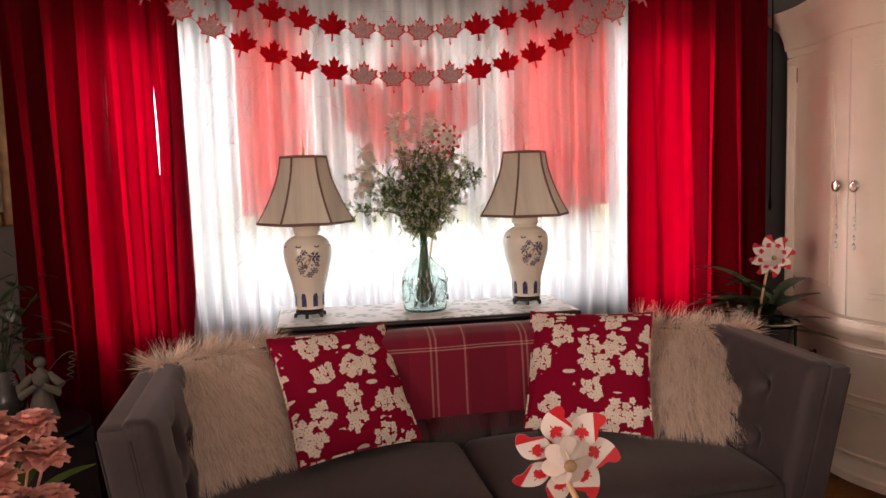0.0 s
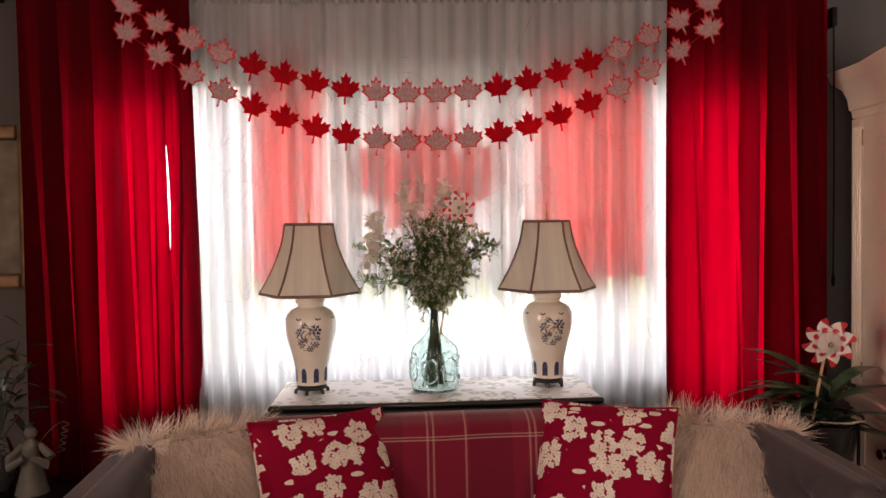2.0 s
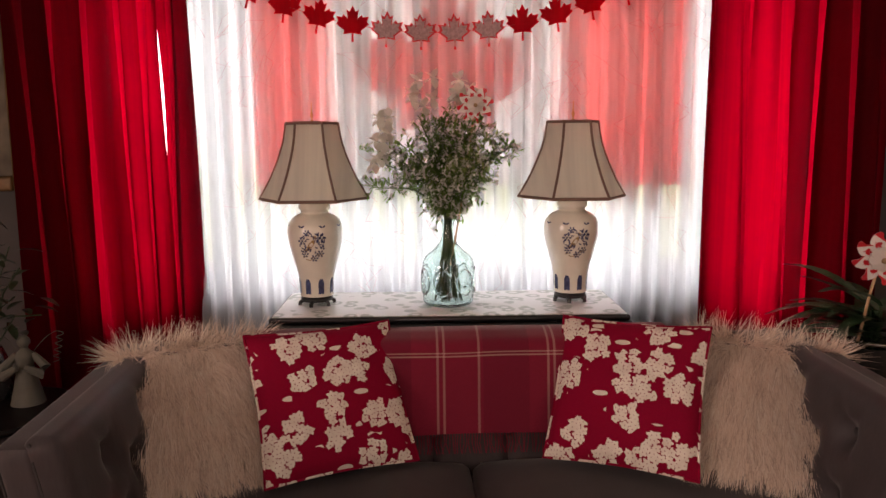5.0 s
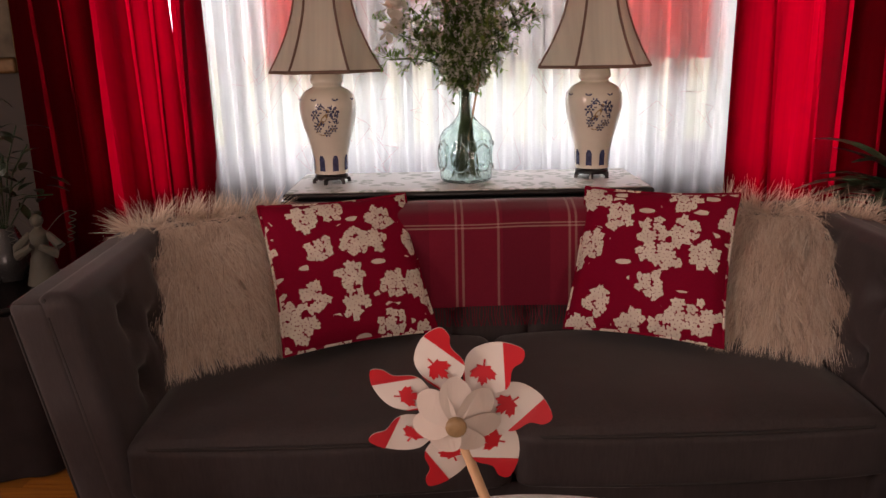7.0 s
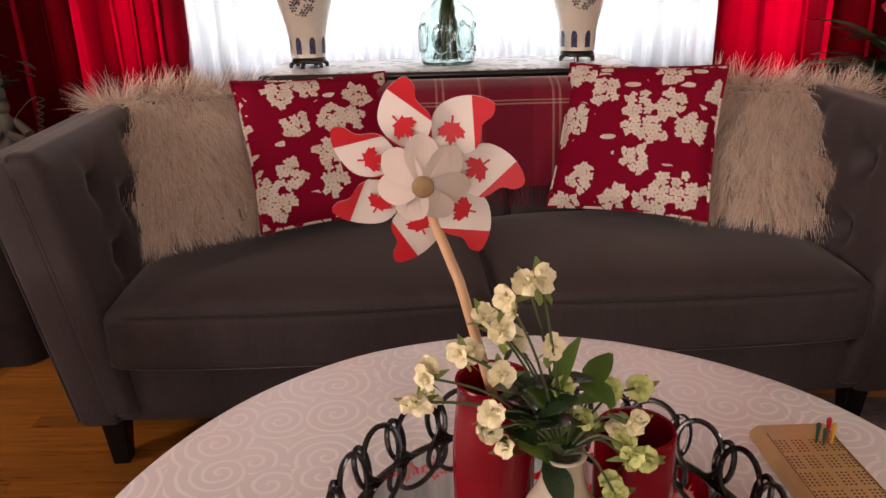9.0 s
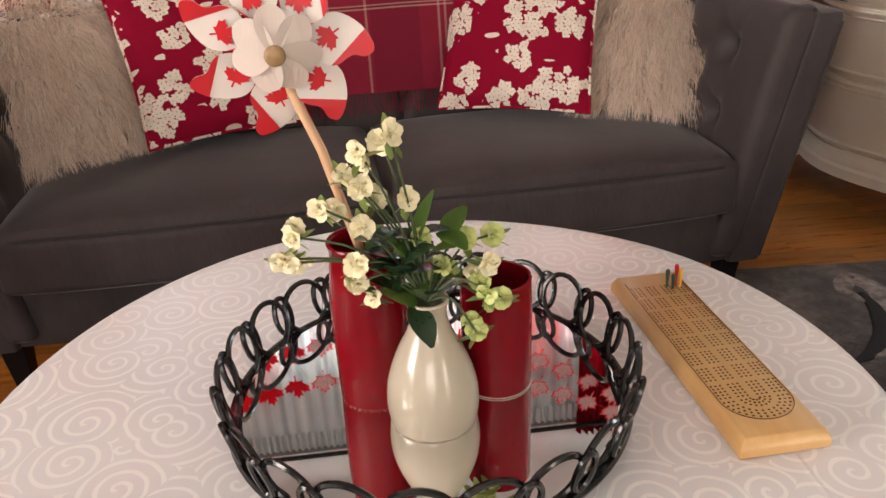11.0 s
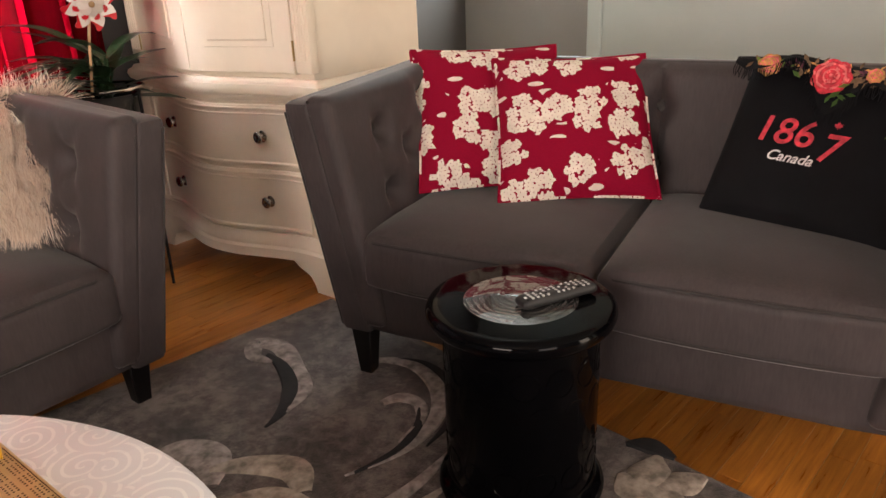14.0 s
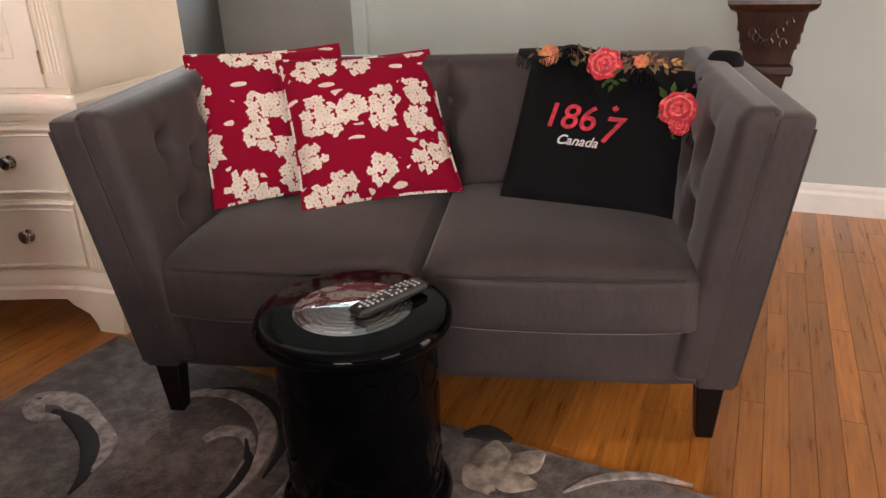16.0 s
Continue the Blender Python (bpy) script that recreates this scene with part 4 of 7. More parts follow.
def pillow_edge(w, h, ear=0.10, n=22):
    pts = []
    for side in range(4):
        for i in range(n):
            a = 2 * i / n - 1
            u, v = ((a, -1), (1, a), (-a, 1), (-1, -a))[side]
            pts.append((u * w / 2 * (1 - ear * 0.55 * (1 - v * v) * u * u), 0, v * h / 2 * (1 - ear * 0.55 * (1 - u * u) * v * v)))
    return pts


def red_pillow(m, w, h, t, label, shift):
    th = thing("throw_pillow", m, label, "pillow", "red floral pillows")
    p = part("cover", pillow_mesh(w, h, t), M["floral"], th, "red cotton cover printed with cream flower heads")
    for v in p.data.vertices:
        v.co.x += shift[0]
        v.co.z += shift[1]
    p.location = (-shift[0], 0, -shift[1])
    part("piping", tube(pillow_edge(w, h), 0.0045, 6, closed=True), M["floral"], th, "corded edge")
    return th


def fur_pillow(m, w, h, t, label, seed):
    th = thing("fur_pillow", m, label, "pillow", "shaggy fur pillows")
    part("core", pillow_mesh(w * 0.92, h * 0.92, t * 0.9, 14), M["fur"], th)
    rnd = random.Random(seed)
    bm = bmesh.new()
    for k in range(13000):
        u, v = rnd.uniform(-1, 1), rnd.uniform(-1, 1)
        if rnd.random() < 0.25:
            if rnd.random() < 0.5:
                v = math.copysign(1 - abs(rnd.gauss(0, 0.03)), rnd.uniform(-1, 1.4))
            else:
                u = math.copysign(1 - abs(rnd.gauss(0, 0.03)), u)
        kk = max(0.0, (1 - u * u) * (1 - v * v)) ** 0.42
        s = -1 if rnd.random() < 0.8 else 1
        edge_in = 1 - 0.10 * (1 - v * v) * u * u
        root = Vector((u * w * 0.46 * edge_in, s * t * 0.45 * kk, v * h * 0.46))
        out = Vector((u * 0.5 * abs(u) ** 3, s * (0.22 + 0.25 * kk), 0.7 * max(0, v) ** 6 - 0.55 + rnd.uniform(-0.2, 0.2)))
        clump = noise.noise(Vector((u * 7, v * 5, seed + s)))
        out += Vector((clump * 1.0 + rnd.uniform(-0.2, 0.2), rnd.uniform(-0.18, 0.12), clump * 0.3))
        out.normalize()
        ln = rnd.uniform(0.055, 0.105)
        wd = rnd.uniform(0.0007, 0.0014)
        side = out.cross(Vector((0, s, 0.2)))
        side = side.normalized() * wd if side.length > 1e-4 else Vector((wd, 0, 0))
        p1 = root + out * ln * 0.5
        bend = Vector((clump * 0.25, -0.0, -0.95)) if v < 0.93 else Vector((clump * 0.6, -0.2 * s, 0.1))
        p2 = p1 + (out + bend).normalized() * ln * 0.62
        a, b, c, d, e = (bm.verts.new(q) for q in (root - side, root + side, p1 + side * 0.8, p1 - side * 0.8, p2))
        bm.faces.new((a, b, c, d))
        bm.faces.new((d, c, e))
    tagged(part("fur", bm, M["fur"], th, "long cream shaggy fur"), kind="stuff")
    return th


fur_pillow(basis((-0.205, 2.735, 0.662), (0.36, 0.20, 0), (-0.116, 0.222, 0.335)), 0.44, 0.43, 0.17, "shaggy cream fur pillow on the grey sofa", 4)
fur_pillow(basis((1.420, 2.775, 0.655), (0.37, -0.13, -0.02), (0.125, 0.25, 0.32)), 0.43, 0.42, 0.17, "shaggy cream fur pillow on the grey sofa", 9)
red_pillow(basis((0.168, 2.762, 0.693), (0.40, 0.19, -0.003), (-0.122, 0.205, 0.36)), 0.445, 0.435, 0.13, "red pillow with cream hydrangea print, on the sofa", (0.4, 0.2))
red_pillow(basis((1.023, 2.778, 0.7), (0.39, -0.175, 0.005), (0.082, 0.20, 0.372)), 0.435, 0.435, 0.13, "red pillow with cream hydrangea print, on the sofa", (1.7, -0.6))
red_pillow(basis((2.504, 1.925, 0.685), (0.731, -0.682, -0.014), (0.386, 0.397, 0.833)), 0.445, 0.445, 0.12, "red pillow with cream hydrangea print, on the loveseat", (2.3, 1.1))
red_pillow(basis((2.571, 1.677, 0.671), (0.284, -0.325, -0.003), (0.195, 0.174, 0.341)), 0.445, 0.445, 0.13, "red pillow with cream hydrangea print, on the loveseat", (3.6, 0.4))

# black cushion in a printed shirt, and the rose shawl over it
BLK = basis((2.70, 1.065, 0.650), (-0.01, -0.46, -0.025), (0.235, 0.025, 0.345))
th = thing("black_cushion", BLK, "black jersey-covered cushion with a red printed year, on the loveseat", "pillow")
part("cover", pillow_mesh(0.455, 0.425, 0.15, 22, 0.02), M["black_cloth"], th)


def letters(text, size, m, mat, parent, shear=0.0, label=""):
    cu = bpy.data.curves.new("letters", "FONT")
    cu.body, cu.size, cu.extrude, cu.shear = text, size, 0.0006, shear
    cu.offset = 0.0009 if size > 0.06 else 0.0004
    cu.align_x = "CENTER"
    tmp = bpy.data.objects.new("letters", cu)
    scene.collection.objects.link(tmp)
    bpy.context.view_layer.update()
    me = bpy.data.meshes.new_from_object(tmp.evaluated_get(bpy.context.evaluated_depsgraph_get()))
    bpy.data.objects.remove(tmp)
    bpy.data.curves.remove(cu)
    me.materials.clear()
    me.materials.append(mat)
    me.transform(m @ Matrix.Rotation(radians(90), 4, "X"))
    ob = new("letters", me)
    ob.parent = parent
    if label:
        tagged(ob, label)
    return ob


letters("186", 0.094, Matrix.Translation((-0.066, -0.0815, -0.018)), M["red_text"], th, 0.12, "red brush-lettered year 1867")
letters("7", 0.100, Matrix.Translation((0.042, -0.0800, -0.044)), M["red_text"], th, 0.2, "red brush-lettered figure 7")
letters("Canada", 0.036, Matrix.Translation((-0.034, -0.0822, -0.062)), M["white_text"], th, 0.3, "white script word Canada")
part("printed_leaf", leaf_plate(0.011, 0.0006, None, Matrix.Translation((0.046, -0.081, 0.046))), M["red_text"], th, "small red maple leaf", smooth=False)

th = thing("rose_shawl", BLK, "black fringed shawl with embroidered red roses, draped over the cushion", "shawl")
bm = bmesh.new()
nu, nv = 44, 26
rows = []
for i in range(nu + 1):
    u = i / nu
    x = -0.25 + 0.57 * u
    drop = 0.05 + 0.10 * math.exp(-((u - 0.42) / 0.10) ** 2) + 0.36 * max(0, u - 0.55) ** 0.8 + 0.02 * math.sin(u * 17)
    row = []
    for j in range(nv + 1):
        v = j / nv
        fold = 0.012 * math.sin(u * 26 + v * 2) * v + 0.006 * noise.noise(Vector((u * 9, v * 6, 2)))
        if v < 0.35:
            k = v / 0.35
            p = (x, 0.07 - 0.09 * k, 0.205 + 0.022 * math.sin(math.pi * k) + fold * 0.5 + 0.02 * math.sin(u * 5))
        else:
            k = (v - 0.35) / 0.65
            p = (x + 0.02 * k, -0.02 - 0.075 * k ** 0.5 - abs(fold) - 0.012, 0.205 - drop * k + 0.02 * math.sin(u * 5))
        row.append(bm.verts.new(p))
    rows.append(row)
grid_faces(bm, rows)
part("shawl_cloth", bm, M["black_cloth"], th)


def rose(parent, x, y, z, r, mat, seed, label):
    rnd = random.Random(seed)
    bm = bmesh.new()
    rows = []
    for i in range(10):
        q, n, p = i / 9, 3 + i // 2, rnd.uniform(0, 6.3)
        rows.append([bm.verts.new((math.cos(t) * r * q * (1 + 0.16 * q * abs(math.sin(n * t / 2 + p))), -0.008 * (1 - q * q) - 0.003 * (i % 2), math.sin(t) * r * q * (1 + 0.16 * q * abs(math.sin(n * t / 2 + p))))) for t in [2 * math.pi * k / 28 for k in range(28)]])
    grid_faces(bm, rows, closed_v=True)
    for k, f in enumerate(bm.faces):
        f.material_index = int(((k // 28) % 3 == 0) != (rnd.random() < 0.12))
    bmesh.ops.remove_doubles(bm, verts=bm.verts, dist=0.0001)
    bmesh.ops.transform(bm, matrix=Matrix.Translation((x, y, z)), verts=bm.verts)
    return part("rose", bm, [mat, M["rose_pink"]], parent, label, smooth=False)


def sprig(parent, x, y, z, n, s, seed, mat, spread=1.0, lab=""):
    rnd = random.Random(seed)
    bm = bmesh.new()
    for k in range(n):
        a = rnd.uniform(0, 2 * math.pi)
        c = Vector((x + math.cos(a) * s * spread * rnd.uniform(0.4, 1.4), y - 0.001 * k / n, z + math.sin(a) * s * rnd.uniform(0.4, 1.2)))
        d = Vector((math.cos(a + rnd.uniform(-0.6, 0.6)), 0, math.sin(a + rnd.uniform(-0.6, 0.6))))
        w = Vector((-d.z, 0, d.x)) * s * 0.22
        e = d * s * 0.55
        bm.faces.new([bm.verts.new(c + q) for q in (-e, w, e, -w)])
    return part("embroidered_leaves", bm, mat, parent, lab, smooth=False)


for k, (x, y, z, n, s, sp, mt) in enumerate(((-0.02, -0.104, 0.172, 34, 0.022, 7.5, "vine"), (0.10, -0.106, 0.160, 34, 0.022, 3.4, "vine"), (0.02, -0.106, 0.172, 22, 0.017, 7.5, "rose_gold"), (-0.13, -0.106, 0.160, 12, 0.022, 2.0, "leaf"), (0.03, -0.125, 0.108, 7, 0.024, 0.9, "leaf"), (0.19, -0.135, 0.06, 14, 0.034, 1.3, "leaf"), (0.205, -0.140, -0.04, 4, 0.018, 0.4, "leaf"), (0.10, -0.108, 0.172, 16, 0.013, 3.0, "plum"), (-0.09, -0.104, 0.175, 12, 0.012, 1.6, "plum"), (0.24, -0.130, 0.11, 10, 0.013, 1.0, "plum"))):
    sprig(th, x, y, z, n, s, k + 1, M[mt], sp, {"leaf": "green embroidered leaves", "plum": "plum embroidered berries"}.get(mt, "gold embroidered vine"))
rose(th, -0.150, -0.104, 0.165, 0.027, M["rose_gold"], 2, "golden embroidered rose")
rose(th, 0.0, -0.112, 0.150, 0.040, M["rose_red"], 3, "red embroidered rose")
rose(th, 0.205, -0.146, 0.035, 0.041, M["rose_red"], 5, "red embroidered rose")
rose(th, 0.215, -0.145, -0.005, 0.022, M["rose_red"], 8, "red embroidered rose bud")
rose(th, 0.09, -0.110, 0.165, 0.017, M["rose_gold"], 11, "golden embroidered rose")
bm = bmesh.new()
rnd = random.Random(3)
for i in range(120):
    u = i / 119
    r = Vector((-0.23 + 0.57 * u, 0, 0))
    drop = 0.05 + 0.10 * math.exp(-((u - 0.42) / 0.10) ** 2) + 0.36 * max(0, u - 0.55) ** 0.8 + 0.02 * math.sin(u * 17)
    z = 0.205 - drop + 0.02 * math.sin(u * 5)
    tube([(r.x, -0.112, z + 0.004), (r.x + rnd.uniform(-0.004, 0.004), -0.110, z - 0.012), (r.x + rnd.uniform(-0.006, 0.006), -0.106, z - 0.026)], 0.0012, 3, bm)
tagged(part("fringe", bm, M["black_cloth"], th, "long black fringe"), kind="stuff")
bm = soft_box((0.235, -0.05, 0.190), (0.325, 0.06, 0.255), 0.030, 6)
part("gathered_end", bm, M["black_cloth"], th)

# ---- plaid throw over the sofa back ----
th = thing("plaid_throw", SOFA, "crimson plaid wool throw with fringe, draped over the sofa back", "blanket")
bm = bmesh.new()
uvl = bm.loops.layers.uv.new("UVMap")
W0, W1 = -0.66, 0.62
nu, rows, par = 60, [], []
prof = [(0.79, 0.52), (0.79, 0.80), (0.775, 0.838), (0.735, 0.846), (0.70, 0.838), (0.662, 0.815), (0.645, 0.75), (0.633, 0.62), (0.624, 0.545)]
prof = smooth_profile(prof, 4)
for i in range(nu + 1):
    u = i / nu
    row = []
    for j, (y, z) in enumerate(prof):
        v = j / (len(prof) - 1)
        dy = -0.006 - 0.004 * math.sin(u * 15 + v * 3) - 0.006 * noise.noise(Vector((u * 7, v * 4, 0)))
        row.append(bm.verts.new((W0 + (W1 - W0) * u, y + (dy if v > 0.35 else 0.008), z + 0.002 + 0.003 * noise.noise(Vector((u * 5, v * 3, 4))))))
    rows.append(row)
for i in range(nu):
    for j in range(len(prof) - 1):
        f = bm.faces.new((rows[i][j], rows[i][j + 1], rows[i + 1][j + 1], rows[i + 1][j]))
        for lp, (a, b) in zip(f.loops, ((i, j), (i, j + 1), (i + 1, j + 1), (i + 1, j))):
            lp[uvl].uv = (a / nu, 1 - b / (len(prof) - 1))
part("throw_cloth", bm, M["plaid"], th)
rnd = random.Random(6)
bm = bmesh.new()
for i in range(150):
    x = W0 + (W1 - W0) * i / 149
    tube([(x, 0.615, 0.55), (x + rnd.uniform(-0.004, 0.004), 0.612, 0.52), (x + rnd.uniform(-0.008, 0.008), 0.606, 0.490)], 0.0013, 3, bm)
tagged(part("fringe", bm, M["plaid"], th, "twisted wool fringe"), kind="stuff")

# ---- console with its lamps and jug ----
CON = pose(0.508, 3.285, 0, 0, 0, 1.6)
th = thing("console_table", CON, "black console table with a pale leaf-patterned top, behind the sofa", "console table")
part("top_moulding", boxed((-0.605, -0.215, 0.805), (0.605, 0.215, 0.835), 0.010, 3), M["black_lacquer"], th)
part("top_edge", boxed((-0.595, -0.205, 0.836), (0.595, 0.205, 0.856), 0.008, 3), M["black_lacquer"], th)
part("patterned_top", boxed((-0.585, -0.198, 0.8565), (0.585, 0.198, 0.8605), 0.002, 1), M["top_cloth"], th, "pale top patterned with grey-green leaves")
for y in (-0.185, 0.165):
    part("apron", boxed((-0.54, y, 0.70), (0.54, y + 0.02, 0.804), 0.004), M["black_lacquer"], th)
for x in (-0.555, 0.555):
    for y in (-0.175, 0.175):
        part("leg", lathe([(0.014, 0.0), (0.022, 0.03), (0.015, 0.08), (0.024, 0.5), (0.028, 0.68), (0.028, 0.804)], 14), M["black_lacquer"], th).location = (x, y, 0)


def table_lamp(x, y, z, turn, label):
    th = thing("table_lamp", pose(x, y, z, 0, 0, turn), label, "lamp", "ginger jar lamps")
    stand = part("stand", lathe([(0.052, 0.014), (0.056, 0.019), (0.056, 0.026), (0.046, 0.034), (0.0, 0.034)], 28), M["black_lacquer"], th, "black carved wooden stand")
    for k in range(6):
        a = math.pi / 3 * k + 0.3
        bm = tube([(0.044 * math.cos(a), 0.044 * math.sin(a), 0.020), (0.060 * math.cos(a), 0.060 * math.sin(a), 0.010), (0.060 * math.cos(a), 0.060 * math.sin(a), 0.0)], 0.007, 8)
        part("foot", bm, M["black_lacquer"], stand)
    prof = smooth_profile([(0.058, 0.034), (0.057, 0.06), (0.061, 0.10), (0.074, 0.155), (0.090, 0.215), (0.095, 0.258), (0.090, 0.288), (0.072, 0.310), (0.049, 0.322), (0.047, 0.328)], 5)
    part("jar", lathe(prof, 44), M["porcelain"], th, "ivory porcelain ginger jar painted with blue birds and flowers")
    part("lid", lathe(smooth_profile([(0.046, 0.328), (0.054, 0.337), (0.0545, 0.346), (0.050, 0.362), (0.042, 0.374), (0.026, 0.377), (0.018, 0.386), (0.008, 0.390)], 3), 30), M["porcelain"], th, "domed porcelain lid")
    rad = lambda h: next((r0 + (r1 - r0) * (h - z0) / max(1e-6, z1 - z0) for (r0, z0), (r1, z1) in zip(prof, prof[1:]) if z0 <= h <= z1), 0.045)
    rnd = random.Random(12)

    def on(a, h, lift=0.0007):
        r = rad(h) + lift
        return Vector((r * math.sin(a), -r * math.cos(a), h))

    def dab(bm, a, h, sa, sh, rot, n=8):
        vs = []
        for k in range(n):
            t = 2 * math.pi * k / n
            p, q = sa * math.cos(t), sh * math.sin(t)
            vs.append(bm.verts.new(on(a + (p * math.cos(rot) - q * math.sin(rot)) / rad(h), h + p * math.sin(rot) + q * math.cos(rot))))
        bm.faces.new(vs)

    for side in (0.0, math.pi):
        bm = bmesh.new()
        for cx, cz, s in ((0.30, 0.245, 0.013), (-0.34, 0.235, 0.010), (0.32, 0.19, 0.009), (-0.30, 0.19, 0.009), (-0.16, 0.262, 0.008), (0.08, 0.175, 0.009)):
            for k in range(6):
                t = math.pi / 3 * k
                dab(bm, side + cx + s * math.cos(t) / 0.08, cz + s * math.sin(t), s * 0.5, s * 0.34, t)
            dab(bm, side + cx, cz, s * 0.4, s * 0.4, 0)
        for _ in range(48):
            t = rnd.uniform(0, 2 * math.pi)
            q = rnd.uniform(0.35, 1.05)
            dab(bm, side + 0.50 * q * math.cos(t), 0.222 + 0.045 * q * math.sin(t), 0.0062, 0.0022, rnd.uniform(0, 3.1), 6)
        part("painted_spray", bm, M["blue"], th, "blue painted flowers and leaves", smooth=False)
        bm = bmesh.new()
        dab(bm, side - 0.03, 0.222, 0.022, 0.008, 0.9)
        dab(bm, side + 0.10, 0.248, 0.006, 0.006, 0)
        dab(bm, side - 0.18, 0.205, 0.014, 0.004, 0.5)
        part("painted_bird", bm, M["gold_glaze"], th, "painted bird", smooth=False)
        bm = bmesh.new()
        for k in range(6):
            dab(bm, side - 0.36 + 0.14 * k, 0.178 - 0.01 * math.sin(k), 0.007, 0.0018, 0.3 * (-1) ** k, 6)
        part("painted_branch", bm, M["gold_glaze"], th, smooth=False)
    for k in range(8):
        a = math.pi / 4 * k + 0.4
        bm = bmesh.new()
        vs = [bm.verts.new(on(a + s * 0.010 / rad(h), h)) for s, h in ((-1, 0.045), (1, 0.045), (1, 0.085), (0.5, 0.098), (-0.5, 0.098), (-1, 0.085))]
        bm.faces.new(vs)
        part("painted_panel", bm, M["blue"], th, "blue arched panel", smooth=False)
        bm = bmesh.new()
        for s in (-1, 1):
            dab(bm, a + s * 0.06, 0.283, 0.007, 0.003, 0.5 * s, 6)
        part("painted_sprig", bm, M["blue"], th, smooth=False)
    part("neck", lathe([(0.007, 0.378), (0.007, 0.60), (0.0, 0.60)], 10), M["brass"], th)
    # six-sided bell shade with braided seams
    hs = [(0.187, 0.372), (0.152, 0.432), (0.121, 0.500), (0.099, 0.565), (0.088, 0.628)]
    hs = smooth_profile(hs, 4)
    bm = bmesh.new()
    rings = []
    for r, h in hs:
        ring = []
        for k in range(24):
            a = 2 * math.pi * k / 24
            f = math.cos(math.pi / 6) / math.cos((a % (math.pi / 3)) - math.pi / 6)
            ring.append(bm.verts.new((r * f * math.cos(a), r * f * math.sin(a), h)))
        rings.append(ring)
    grid_faces(bm, rings, closed_v=True, flip=True)
    part("shade", bm, M["shade"], th, "cream fabric bell shade")
    for k in range(6):
        a = math.pi / 3 * k
        part("seam_braid", tube([((r + 0.001) * math.cos(a), (r + 0.001) * math.sin(a), h) for r, h in hs], 0.0042, 6), M["shade_trim"], th, "brown braid")
    for r, h in (hs[0], hs[-1]):
        part("rim_braid", tube([(r * math.cos(math.pi / 3 * k), r * math.sin(math.pi / 3 * k), h) for k in range(6)], 0.0055, 6, closed=True), M["shade_trim"], th, "brown braid")
    part("finial", lathe(smooth_profile([(0.004, 0.60), (0.007, 0.632), (0.003, 0.642), (0.006, 0.656), (0.0025, 0.668), (0.0012, 0.70)], 4), 10), M["brass"], th)
    return th


table_lamp(0.045, 3.272, 0.8607, 2, "ivory and blue ginger jar lamp with cream bell shade")
table_lamp(0.942, 3.318, 0.8607, 2, "ivory and blue ginger jar lamp with cream bell shade")

th = thing("glass_jug", pose(0.507, 3.275, 0.8607), "pale aqua embossed glass jug on the console", "vase")
outer = smooth_profile([(0.078, 0.0), (0.088, 0.012), (0.091, 0.06), (0.092, 0.125), (0.082, 0.165), (0.050, 0.192), (0.026, 0.225), (0.021, 0.27), (0.024, 0.292), (0.023, 0.30)], 5)
inner = [(max(0.003, r - 0.004), h + (0.004 if h < 0.01 else 0)) for r, h in outer][::-1]
bm = lathe(outer + inner, 40)
part("jug_body", bm, M["glass"], th)
for k in range(7):
    a = 2 * math.pi * k / 7
    pts = [Vector((0.0925 * math.cos(a + 0.34 * math.cos(t)), 0.0925 * math.sin(a + 0.34 * math.cos(t)), 0.085 + 0.045 * math.sin(t))) for t in [2 * math.pi * q / 16 for q in range(16)]]
    part("embossing", tube(pts, 0.0035, 6, closed=True), M["glass"], th)

